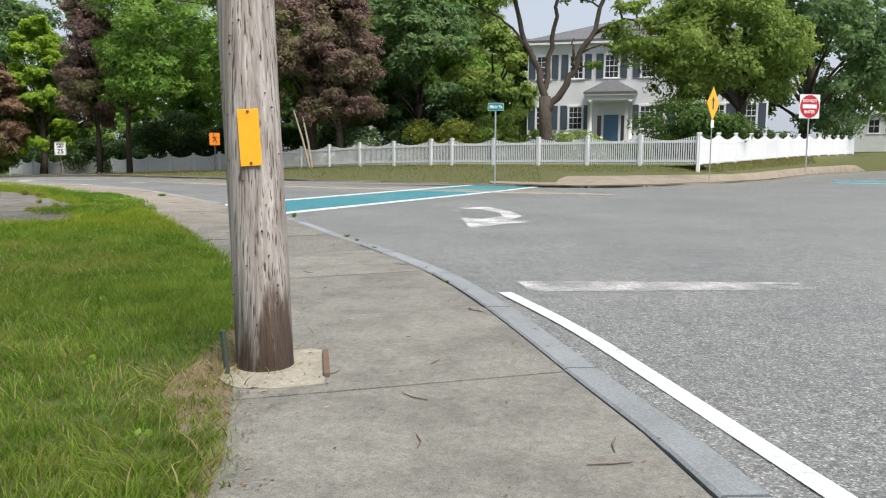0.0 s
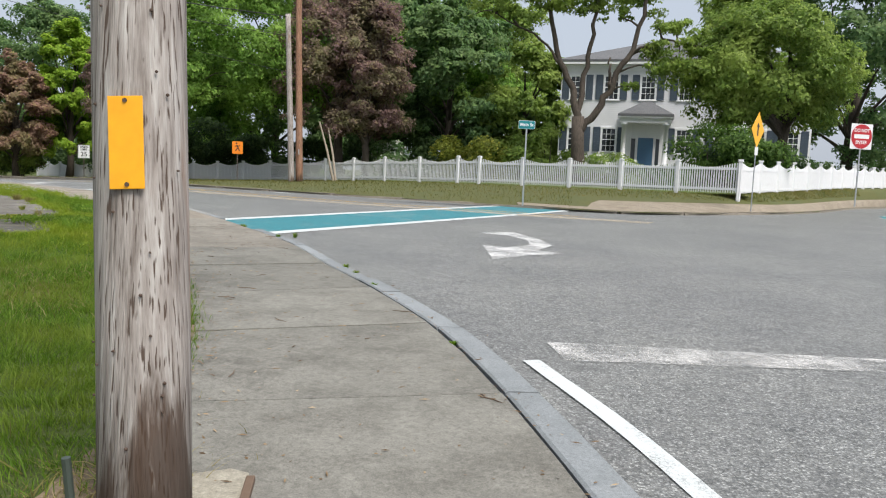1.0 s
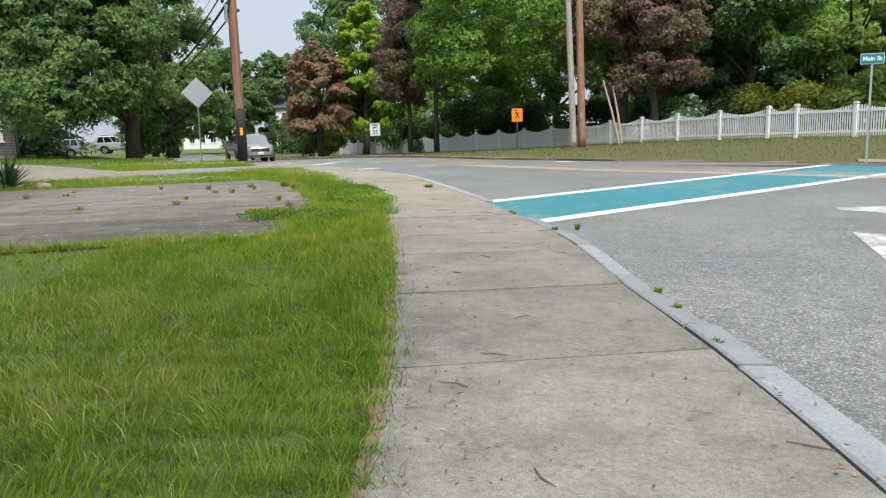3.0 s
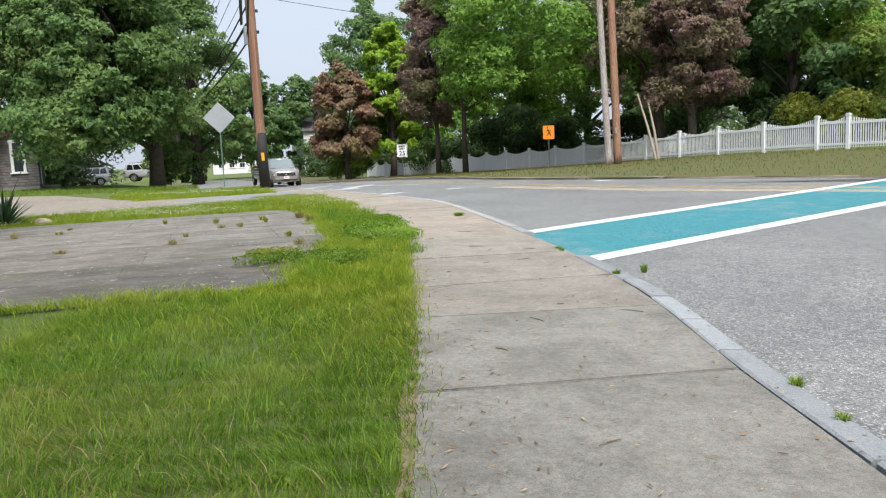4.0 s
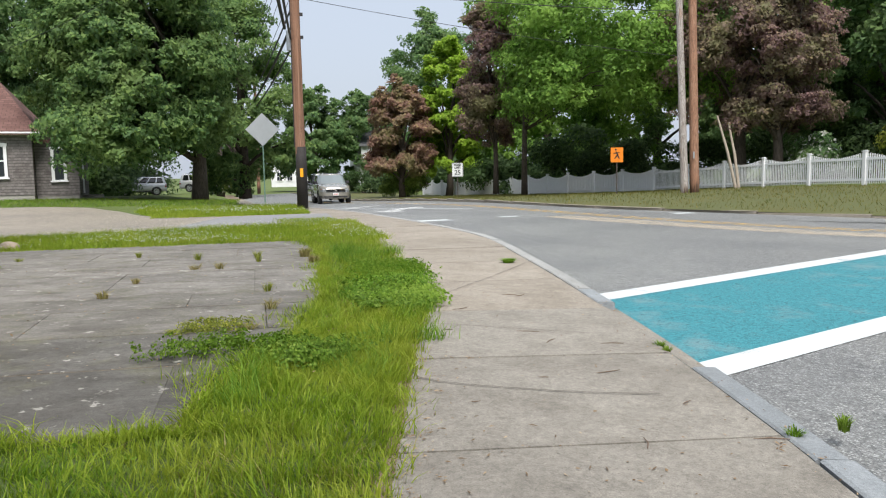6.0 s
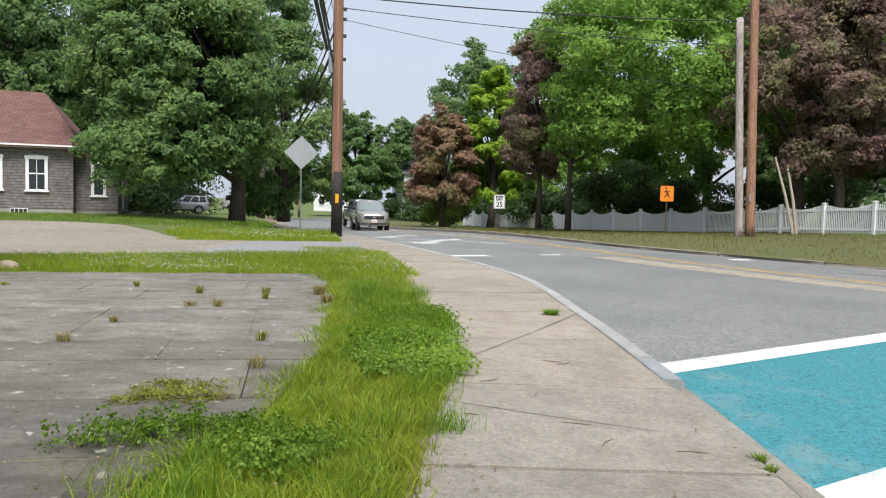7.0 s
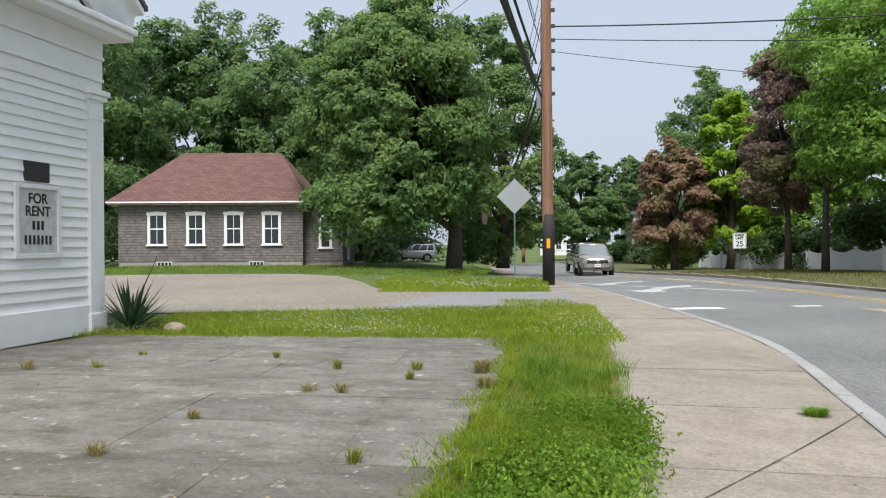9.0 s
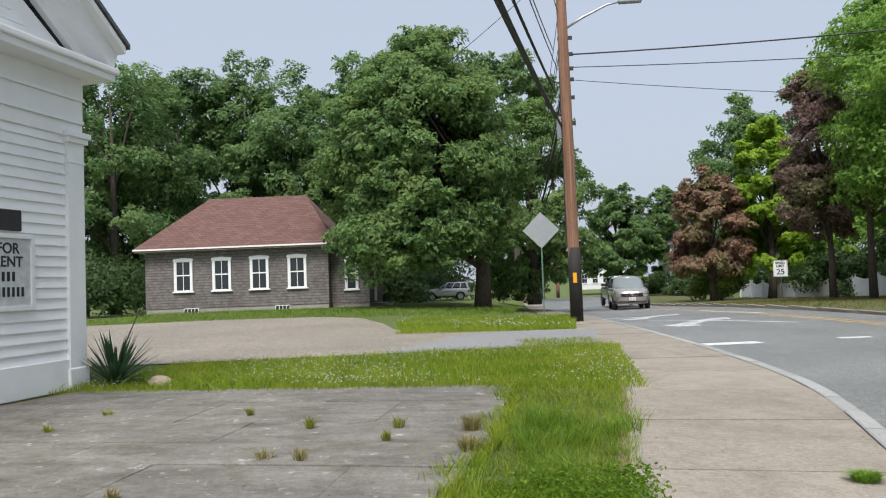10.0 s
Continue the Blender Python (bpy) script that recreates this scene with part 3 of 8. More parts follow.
for v0, v1, cut in ((0.1, 1.05, (1.5, 3.25)), (1.05, 2.05, (0.9, 2.3, 3.98)), (2.05, 2.8, (1.3, 3.0)), (2.8, 3.42, (0.6, 2.2, 3.58)),
                    (4.94, 5.53, (-0.2, 1.9, 3.69)), (5.53, 6.44, (0.5, 2.75, 4.28)), (6.44, 7.3, (0.2, 2.6)), (7.3, 8.4, (-0.4, 1.6, 3.78))):
    us = [0.1 - 0.17 * v0, *cut]
    for u0, u1 in zip(us, us[1:]):
        flagstone(u0, u1, v0, v1)
    flagstone(us[-1], 0, v0, v1, True)
for u0, u1, v0, v1 in ((-0.5, 0.9, 3.42, 4.94), (0.9, 2.95, 3.42, 4.94), (2.95, 4.2, 3.42, 4.15), (2.95, 4.2, 4.15, 4.94)):
    flagstone(u0, u1, v0, v1)
flagstone(4.2, 0, 3.42, 4.94, True)
# gravel yard with its far corner rounding the grass island
ga = [Vector((*uv(*p), 0)) for p in ((-26, -2.6), (-6, -2.7), (-1, -2.9), (2, -3.5), (4.8, -4.35), (5.75, -4.5))]
gb = [Vector((*uv(*p), 0)) for p in ((-26, -16.0), (-10.2, -15.9), (-7.0, -17.0), (-4.9, -17.1), (-2.8, -17.1), (-1.3, -16.4), (0.15, -13.6), (1.2, -10.6), (2.5, -9.2), (5.75, -8.7))]
yard_gravel = sheet("gravel_yard", ga, gb, gravel, lambda x, y: G(x, y) + 0.004, 10, 60)
tagged(yard_gravel, "pale gravel parking yard", "gravel", kind="structure")
apron_mat = speckled("apron_grit", (0.12, 0.12, 0.124), (0.3, 0.3, 0.307), 50, 0.9, 0.9, 0.8, (0.9, 0.9, 0.9))
apron = sheet("drive_apron", [Vector((*uv(2.6, -3.9), 0)), Vector((*uv(5.9, -4.7), 0))], [Vector((*uv(3.4, -8.4), 0)), Vector((*uv(6.0, -8.3), 0))], apron_mat, lambda x, y: G(x, y) + 0.010, 6, 12)
tagged(apron, "grey grit drive between yard and pavement", "drive", kind="structure")
# concrete walk at the far corner, on the rise behind the kerb
fe, fl = even(far_top, 220), even(FL, 220)
ca, cb = [], []
for p, q in zip(fe, fl):
    if -1.5 < p.x < 22:
        for t, o in ((0.01, ca), (0.3 if p.x > 1.0 else 0.08, cb)):
            c = p.lerp(q, t)
            o.append(Vector((c.x, c.y, p.z + (q.z - p.z) * (1 - (1 - t) ** 1.6) + 0.02)))
corner = bank("corner_walk", ca, cb, sandy_concrete, 3, 30)
tagged(corner, "sandy concrete walk at the far corner", "pavement", kind="structure")
for x0, y0, x1, y1 in ((12.6, 35.2, 24, 33.5), (11.4, 32.2, 23, 30.0)):
    marking("crossing_line", band((x0, y0), (x1, y1), 0.3), fresh, "white border line of the crossing", 0.006)
marking("crossing_field", [(12.4, 34.9), (24, 33.2), (23, 30.3), (11.6, 32.4)], worn_teal, "teal painted crossing worn in the wheel tracks", 0.003)


# ---------------------------------------------------------------- plants
def leaf_mat(name, dark, light, tip=None, glow=0.56, patch=None, far=0.55):
    m, n, l, b = mat(name, 0.6)
    b.inputs["Specular IOR Level"].default_value = 0.28
    g = n.new("ShaderNodeNewGeometry")
    stops = [(0.0, dark), (0.75, light)] + ([(1.0, tip)] if tip else [])
    c = ramp(n, l, g.outputs["Random Per Island"], *stops)
    c = mix(n, l, ramp(n, l, noise_node(n, l, world_co(n), 0.45, 3), (0.35, (0, 0, 0)), (0.7, (1, 1, 1))), c, mix(n, l, 1.0, c, (0.82, 0.84, 0.8), "MULTIPLY"))
    if patch:
        c = mix(n, l, ramp(n, l, noise_node(n, l, world_co(n), far, 5, 0.65), (0.45, (0, 0, 0)), (0.62, (0.85, 0.85, 0.85))), c, mix(n, l, 0.7, c, patch))
    l.new(c, b.inputs["Base Color"])
    t, x = n.new("ShaderNodeBsdfTranslucent"), n.new("ShaderNodeMixShader")
    l.new(c, t.inputs["Color"])
    x.inputs["Fac"].default_value = glow
    l.new(b.outputs[0], x.inputs[1]), l.new(t.outputs[0], x.inputs[2])
    l.new(x.outputs[0], n["Material Output"].inputs["Surface"])
    return m


GREEN = leaf_mat("maple_leaf", (0.11, 0.18, 0.04), (0.25, 0.37, 0.078), (0.37, 0.49, 0.1), patch=(0.32, 0.4, 0.09))
# thicket leaves: the shade below dense crowns is put into this darker colour
SHADE = leaf_mat("shaded_thicket_leaf", (0.034, 0.068, 0.024), (0.085, 0.148, 0.05), (0.135, 0.21, 0.07))
VIVID = leaf_mat("fresh_maple_leaf", (0.1, 0.19, 0.036), (0.225, 0.41, 0.072), (0.34, 0.52, 0.1), patch=(0.29, 0.45, 0.085))
BROAD = leaf_mat("broad_maple_leaf", (0.075, 0.145, 0.055), (0.18, 0.31, 0.105), (0.29, 0.41, 0.12), patch=(0.25, 0.345, 0.11))
DEEP = leaf_mat("shade_leaf", (0.07, 0.137, 0.053), (0.165, 0.295, 0.108), (0.25, 0.385, 0.13), patch=(0.23, 0.32, 0.115))
LIME = leaf_mat("lime_leaf", (0.163, 0.288, 0.025), (0.350, 0.525, 0.050), (0.475, 0.600, 0.088))
PURPLE = leaf_mat("copper_leaf", (0.15, 0.095, 0.095), (0.33, 0.215, 0.205), (0.36, 0.28, 0.15), patch=(0.22, 0.26, 0.09))
RUST = leaf_mat("rust_leaf", (0.2, 0.115, 0.092), (0.4, 0.245, 0.19), (0.4, 0.31, 0.14), patch=(0.22, 0.25, 0.09))
OLIVE = leaf_mat("olive_leaf", (0.138, 0.175, 0.025), (0.312, 0.350, 0.056), (0.475, 0.450, 0.075))
PINE = leaf_mat("yew_leaf", (0.05, 0.105, 0.02), (0.12, 0.22, 0.045), (0.2, 0.31, 0.06))
GRASS = leaf_mat("grass_blade", (0.066, 0.132, 0.01), (0.172, 0.315, 0.026), (0.29, 0.4, 0.06), patch=(0.25, 0.31, 0.045), far=1.3)
VERGE = leaf_mat("verge_blade", (0.085, 0.1, 0.018), (0.19, 0.2, 0.04), (0.31, 0.27, 0.1), patch=(0.27, 0.22, 0.08), far=0.8)
WEED = leaf_mat("weed_leaf", (0.075, 0.14, 0.012), (0.18, 0.31, 0.032), (0.3, 0.42, 0.065))
STRIP = leaf_mat("bright_grass_blade", (0.125, 0.19, 0.011), (0.275, 0.405, 0.026), (0.43, 0.49, 0.07), patch=(0.37, 0.41, 0.05), far=1.3)
DRY = leaf_mat("dry_blade", (0.2, 0.18, 0.055), (0.36, 0.31, 0.125), (0.49, 0.41, 0.21))
CLOVER = leaf_mat("clover_leaf", (0.085, 0.18, 0.014), (0.2, 0.36, 0.035), (0.3, 0.44, 0.06), patch=(0.26, 0.37, 0.05), far=1.6)
YUCCA = leaf_mat("yucca_leaf", (0.018, 0.045, 0.022), (0.050, 0.100, 0.045))
BLOOM = leaf_mat("white_bloom", (0.550, 0.550, 0.500), (0.800, 0.800, 0.760))
bark, n, l, b = mat("bark", 0.92)
co = coords(n, l, (9, 9, 2.0))
f = noise_node(n, l, co, 2.2, 8, 0.7)
l.new(ramp(n, l, f, (0.3, (0.025, 0.02, 0.016)), (0.7, (0.11, 0.088, 0.07))), b.inputs["Base Color"])
bump(n, l, b, f, 0.9, 0.03)


def tri_mesh(name, verts, faces, material, parent=None, label=""):
    """A mesh from arrays of corners and of triangles or quads."""
    k = faces.shape[1]
    me = bpy.data.meshes.new(name)
    me.vertices.add(len(verts))
    me.vertices.foreach_set("co", np.ascontiguousarray(verts, dtype=np.float32).ravel())
    me.loops.add(faces.size)
    me.loops.foreach_set("vertex_index", np.ascontiguousarray(faces, dtype=np.int32).ravel())
    me.polygons.add(len(faces))
    me.polygons.foreach_set("loop_start", np.arange(0, faces.size, k, dtype=np.int32))
    me.polygons.foreach_set("loop_total", np.full(len(faces), k, dtype=np.int32))
    me.materials.append(material)
    me.update(calc_edges=True)
    ob = new(name, me)
    ob.parent = parent
    if label:
        tagged(ob, label)
    return ob


def unit(v):
    return v / np.maximum(np.linalg.norm(v, axis=1, keepdims=True), 1e-9)


def leaves(r, centres, radii, count, size, flat=0.7, droop=0.35, fine=False):
    """Leaf blades spread over the skins of many small clumps."""
    pick = r.choice(len(centres), count, p=radii ** 2 / np.sum(radii ** 2))
    d = unit(r.normal(size=(count, 3)) + np.array([0, 0, 0.6]))
    pos = centres[pick] + d * (radii[pick] * r.uniform(0.5, 1.12, count))[:, None] * np.array([1, 1, flat])
    side = unit((pos - centres.mean(0)) * np.array([1, 1, 0.4]))
    nrm = unit(d * 0.6 + side * 0.7 + np.array([0, 0, 0.45]) + r.normal(size=(count, 3)) * 0.4)
    a = unit(np.cross(nrm, r.normal(size=(count, 3))))
    a[:, 2] -= droop
    a = unit(a)
    b = unit(np.cross(nrm, a))
    s = size * r.uniform(0.6, 1.35, count)[:, None]
    tip, base = pos + a * s, pos - a * s * 0.8
    if fine:
        v = np.stack([base - b * s * 0.5, base + b * s * 0.55, tip], 1).reshape(-1, 3)
        return v, np.arange(count * 3).reshape(-1, 3)
    l1, l2 = pos + b * s * 0.62 - nrm * s * 0.12, pos - b * s * 0.62 - nrm * s * 0.12
    v = np.stack([base, l1, tip, l2], 1).reshape(-1, 3)
    return v, np.arange(count * 4).reshape(-1, 4)


def tree(x, y, z0, height, rx, base, material, label, seed, trunk=0.22, clumps=46, count=7000, size=0.2, ry=None, name="tree", lean=(0, 0), limbs=12, skirt=1.0, group="", top=0.62, fork=0.0, spread=0.5, shift=(0, 0)):
    """A broad tree: tapered trunk, limbs towards the clumps, and a crown of many leaves with gaps."""
    r = np.random.default_rng(seed)
    root = thing(name, label, "tree", (x, y, z0), 0, group)
    ry = ry or rx
    mid = base + (height - base) * 0.44
    cs, rs = [], []
    while len(cs) < clumps:
        d = unit(r.normal(size=(1, 3)))[0]
        lobe = 1 + 0.3 * noise.noise(Vector(d * 2.1) + Vector((seed * 3.7, seed * 1.3, 0)))
        q = d * r.uniform(0.5, 1.0) ** 0.4 * lobe
        hz = (height - mid) if q[2] > 0 else (mid - base)
        # below the middle the skirt hangs nearly straight down
        hang = 1 / max(0.45, math.sqrt(max(0.0, 1 - min(1, d[2] ** 2)))) if d[2] < 0 else 1
        wide = hang * (1 - max(0, q[2]) ** 2 * (1 - top) - max(0, -q[2]) * ((1 - skirt) * 0.9 + 0.12))
        c = np.array([q[0] * rx * wide * r.uniform(0.8, 1.08) + lean[0] * q[2] + shift[0], q[1] * ry * wide * r.uniform(0.8, 1.08) + lean[1] * q[2] + shift[1], mid + q[2] * hz])
        cs.append(c)
        rs.append(r.uniform(0.6, 1.2) * (0.17 * rx + 0.45))
    cs, rs = np.array(cs), np.array(rs)
    bm = bmesh.new()
    hub = base + (mid - base) * 0.5
    wob = [Vector((r.normal() * 0.05 * k, r.normal() * 0.05 * k, 0)) for k in range(6)]
    if fork:
        path = [Vector((0, 0, -0.15)), Vector((0, 0, fork * 0.5)) + wob[1], Vector((0, 0, fork))]
    else:
        path = [Vector((0, 0, -0.15)), Vector((0, 0, hub * 0.35)) + wob[1], Vector((0, 0, hub)) + wob[2], Vector((0, 0, hub + (height - hub) * 0.45)) + wob[4], Vector((0, 0, height * 0.86)) + wob[5]]
    rad = [trunk * k for k in (1.35, 1.0, 0.8, 0.45, 0.08)]
    add_tube(bm, path, rad[:len(path)], 10)
    part("trunk", bm, bark, root, "rough grey-brown trunk", True)
    order = np.argsort(-rs * r.uniform(0.6, 1.4, clumps))[:limbs]
    for k in order:
        e = Vector(cs[k])
        s = path[-1] if fork else Vector((0, 0, min(max(base * 0.85, e.z * spread), height * 0.6)))
        m = s.lerp(e, 0.5) + Vector((r.normal() * 0.25, r.normal() * 0.25, 0.12 * (e - s).length))
        q = trunk * (0.62 if fork else 0.42)
        part("limb", tube([s, s.lerp(m, 0.5) + Vector((0, 0, 0.1)), m, e], [q, q * 0.75, q * 0.5, q * 0.14], 7), bark, root, "", True)
    # small sprays round every clump break its outline
    k = r.integers(0, clumps, clumps * 5)
    d = unit(r.normal(size=(clumps * 5, 3)))
    cs2 = np.concatenate([cs, cs[k] + d * rs[k, None] * np.array([1.05, 1.05, 0.8])])
    rs2 = np.concatenate([rs * 0.86, rs[k] * r.uniform(0.22, 0.5, len(k))])
    v, f = leaves(r, cs2, rs2, int(count * 3.72), size * 0.62, fine=True)
    tri_mesh("crown", v, f, material, root, "dense crown of broad leaves")
    return root


def old_tree(x, y, z0, turn, label, seed, trunk, limbs, sprays, material, count, size):
    """An old tree of given limbs; sprays of leaves hang from twigs that leave them."""
    r = np.random.default_rng(seed)
    root = thing("tree", label, "tree", (x, y, z0), turn)
    pts = [Vector(p[:3]) for p in trunk]
    part("trunk", tube(pts, [p[3] for p in trunk], 12), bark, root, "dark furrowed trunk", True)
    ends = []
    for lb in limbs:
        q = [Vector(p[:3]) for p in lb]
        fine, rad = [], []
        for i in range(len(q) - 1):
            for k in range(4):
                t = k / 4
                fine.append(q[i].lerp(q[i + 1], t) + Vector(r.normal(size=3) * 0.07 * (k > 0)))
                rad.append(0.78 * (lb[i][3] + (lb[i + 1][3] - lb[i][3]) * t))
        fine.append(q[-1]), rad.append(lb[-1][3])
        part("limb", tube(fine, rad, 8), bark, root, "", True)
        ends += fine[3:]
    cs = np.array([s[:3] for s in sprays], float)
    for c in cs:
        e = Vector(c)
        s = min(ends, key=lambda p: (p - e).length + max(0, p.z - e.z + 0.3) * 1.5)
        m = s.lerp(e, 0.55) + Vector((r.normal() * 0.15, r.normal() * 0.15, 0.12 * (e - s).length))
        part("twig", tube([s, s.lerp(m, 0.5) + Vector((0, 0, 0.06)), m, e], [0.06, 0.045, 0.03, 0.01], 6), bark, root, "", True)
    rs = np.array([s[3] for s in sprays])
    k = r.integers(0, len(cs), len(cs) * 7)
    cs2 = cs[k] + unit(r.normal(size=(len(k), 3))) * (rs[k] * r.uniform(0.2, 1.7, len(k)))[:, None] * np.array([1, 1, 0.6])
    v, f = leaves(r, cs2, rs[k] * r.uniform(0.35, 0.8, len(k)), count, size, 0.45, fine=True)
    tri_mesh("crown", v, f, material, root, "thin crown with gaps of sky")
    return root


def shrub(x, y, z0, h, rx, ry, material, label, seed, count=1800, size=0.1, name="shrub", clumps=16, bloom=None):
    r = np.random.default_rng(seed)
    root = thing(name, label, "shrub", (x, y, z0))
    cs = np.stack([r.uniform(-1, 1, clumps) * rx, r.uniform(-1, 1, clumps) * ry, r.uniform(0.15, 0.8, clumps) * h], 1)
    cs[:, 2] *= 1 - 0.5 * ((cs[:, 0] / rx) ** 2 + (cs[:, 1] / ry) ** 2) / 2
    rs = np.full(clumps, 0.38 * min(h, rx * 1.2, ry * 1.6)) * r.uniform(0.7, 1.2, clumps)
    for k in range(5):
        e = Vector(cs[k])
        part("stem", tube([(e.x * 0.2, e.y * 0.2, -0.1), e * 0.6, e], [0.035, 0.025, 0.008], 6), bark, root)
    v, f = leaves(r, cs, rs, count * 3, size * 0.72, fine=True)
    v[:, 2] = np.maximum(v[:, 2], 0.02)
    tri_mesh("foliage", v, f, material, root, "")
    if bloom:
        v, f = leaves(r, cs, rs * 1.06, count // 3, size * 0.9)
        tri_mesh("blossom", v, f, bloom, root, "clusters of pale flowers")
    return root


# trees near and far
tree(-33.6, 29.6, 0.0, 12.3, 4.15, 2.1, BROAD, "large broad green maple standing on the grass", 11, 0.31, 210, 50000, 0.175, limbs=18, top=0.42, shift=(-1.4, -2.1), skirt=0.9)
tree(-37.6, 35.4, 0.0, 10.4, 3.0, 0.7, BROAD, "green and yellowing maple behind the larger one", 12, 0.28, 60, 10000, 0.19, top=0.4)


tree(-11.5, 44.2, 0.5, 10.6, 2.0, 2.0, PURPLE, "copper-leaved maple in front of the white fence", 21, trunk=0.2, clumps=70, count=10500, size=0.15)
tree(-26.9, 44.8, 0.0, 11.3, 1.9, 2.8, PURPLE, "dark copper maple on the verge", 22, trunk=0.14, clumps=64, count=9500, size=0.165, top=0.55)
tree(-24.2, 43.5, 0.0, 14.3, 5.4, 3.9, VIVID, "tall green maple beside the fence", 23, trunk=0.14, clumps=140, count=25000, size=0.175, top=0.75, shift=(3.7, 1.75), limbs=16)
tree(-37.3, 54.2, -0.7, 11.9, 2.4, 1.6, LIME, "bright lime-green maple by the road", 24, trunk=0.24, clumps=56, count=9000, size=0.24, top=0.55)
tree(-39.2, 51.0, -0.7, 9.0, 2.2, 1.2, RUST, "rust-red maple by the road", 25, trunk=0.22, clumps=52, count=8000, size=0.22, top=0.55)
tree(-55.4, 76.0, -0.7, 20.0, 5.8, 2.0, DEEP, "tall green tree behind the red maple", 26, trunk=0.35, clumps=110, count=11000, size=0.32, top=0.7)
tree(-74.0, 84.2, -0.7, 12.9, 4.2, 1.5, DEEP, "dark green street tree far down the road", 27, trunk=0.35, clumps=85, count=10000, size=0.34, top=0.8)
tree(-76.2, 77.2, -0.7, 12.4, 3.9, 1.5, DEEP, "dark green street tree far down the road", 28, trunk=0.3, clumps=80, count=9000, size=0.34, top=0.8)
tree(-81.0, 94.4, -0.7, 9.1, 2.4, 2.0, PURPLE, "copper tree far down the road", 29, trunk=0.3, clumps=30, count=4000, size=0.36)
tree(-23.0, 59.2, 0.0, 17.2, 5.4, 2.5, VIVID, "tall green tree behind the fence", 30, trunk=0.3, clumps=70, count=10000, size=0.28)
tree(-17.1, 56.0, 0.0, 15.0, 4.6, 2.0, DEEP, "shaded tree behind the fence", 31, trunk=0.28, clumps=50, count=8000, size=0.26)
tree(-13.2, 61.0, 0.7, 15.6, 5.0, 1.2, DEEP, "shaded tree behind the fence", 32, trunk=0.3, clumps=55, count=9000, size=0.26)
tree(-9.2, 57.8, 0.7, 14.2, 4.8, 3.0, VIVID, "tall green tree behind the white fence", 33, trunk=0.34, clumps=55, count=8500, size=0.24)
tree(-31.2, 58.6, -0.7, 18.6, 5.4, 1.8, VIVID, "tall green tree behind the copper maple", 34, trunk=0.3, clumps=105, count=11000, size=0.3, top=0.75)
tree(-14.0, 59.1, 0.7, 16.0, 5.0, 1.0, DEEP, "shaded tree behind the fence", 35, trunk=0.3, clumps=50, count=8000, size=0.3)
tree(-8.0, 51.9, 0.7, 11.6, 4.2, 1.0, DEEP, "shaded tree behind the fence", 36, trunk=0.26, clumps=48, count=8000, size=0.26)
tree(-3.2, 52.5, 0.7, 8.8, 3.6, 0.8, GREEN, "green tree beside the white house", 37, trunk=0.22, clumps=44, count=7500, size=0.24)
tree(-7.8, 77.9, 0.7, 17.8, 6.0, 3.0, GREEN, "tall green tree behind the fence", 39, trunk=0.36, clumps=50, count=7000, size=0.34)
tree(-13.4, 45.2, 0.7, 12.0, 3.6, 2.0, PURPLE, "copper-leaved tree behind the fence", 40, trunk=0.26, clumps=64, count=10500, size=0.165)
tree(19.6, 60.6, 0.7, 16.9, 6.0, 3.0, DEEP, "dark green tree beside the white house", 43, trunk=0.4, clumps=100, count=13000, size=0.28)
tree(33.5, 72.0, 0.7, 13.5, 6.0, 3.0, GREEN, "green tree beside the side street", 44, trunk=0.35, clumps=50, count=8000, size=0.28)
tree(14.5, 71.2, 0.7, 17.3, 6.0, 6.0, GREEN, "tall green tree behind the white house", 45, trunk=0.35, clumps=45, count=6000, size=0.34)
tree(-59.6, 17.3, 0.0, 17.6, 5.5, 1.2, DEEP, "dark green woodland tree behind the grey house", 46, trunk=0.3, clumps=105, count=10000, size=0.26, top=0.75)
tree(-65.6, 22.7, 0.0, 18.4, 5.2, 1.5, DEEP, "dark green woodland tree behind the grey house", 47, trunk=0.3, clumps=105, count=10000, size=0.28, top=0.75)
tree(-65.2, 27.1, 0.0, 19.2, 5.0, 1.5, DEEP, "dark green woodland tree behind the grey house", 48, trunk=0.3, clumps=105, count=10000, size=0.28, top=0.75)
tree(-61.2, 29.8, 0.0, 18.0, 5.2, 1.5, DEEP, "dark green woodland tree behind the grey house", 149, trunk=0.3, clumps=105, count=10000, size=0.28, top=0.75)
tree(-62.7, 34.9, 0.0, 18.4, 5.0, 1.5, DEEP, "dark green woodland tree behind the grey house", 150, trunk=0.3, clumps=105, count=10000, size=0.28, top=0.75)
tree(-81.9, 23.1, 0.0, 21.4, 6, 1.5, DEEP, "tall woodland tree behind the grey house", 51, trunk=0.3, clumps=55, count=8000, size=0.34)
tree(-64.1, 13.9, 0.0, 16.7, 6, 1.2, DEEP, "dark green woodland tree behind the grey house", 52, trunk=0.3, clumps=60, count=8500, size=0.28)
tree(-56.9, 48.0, -0.7, 20.4, 4.3, 14.2, DEEP, "thin high-crowned tree with bare limbs", 53, trunk=0.26, clumps=30, count=5000, size=0.26, limbs=14, fork=8.0, top=0.8)
tree(-68.7, 59.2, -0.7, 8.0, 4.0, 1.0, DEEP, "low dark tree along the street", 54, trunk=0.3, clumps=30, count=4000, size=0.3)
tree(-67.4, 42.5, 0.0, 18.7, 6, 1.5, DEEP, "dark green woodland tree", 55, trunk=0.3, clumps=50, count=7000, size=0.34)
r_ = np.random.default_rng(41)
UP = [(r_.normal() * 2.6, r_.normal() * 2.0, r_.uniform(9.4, 14.5), r_.uniform(0.7, 1.2)) for k in range(26)]
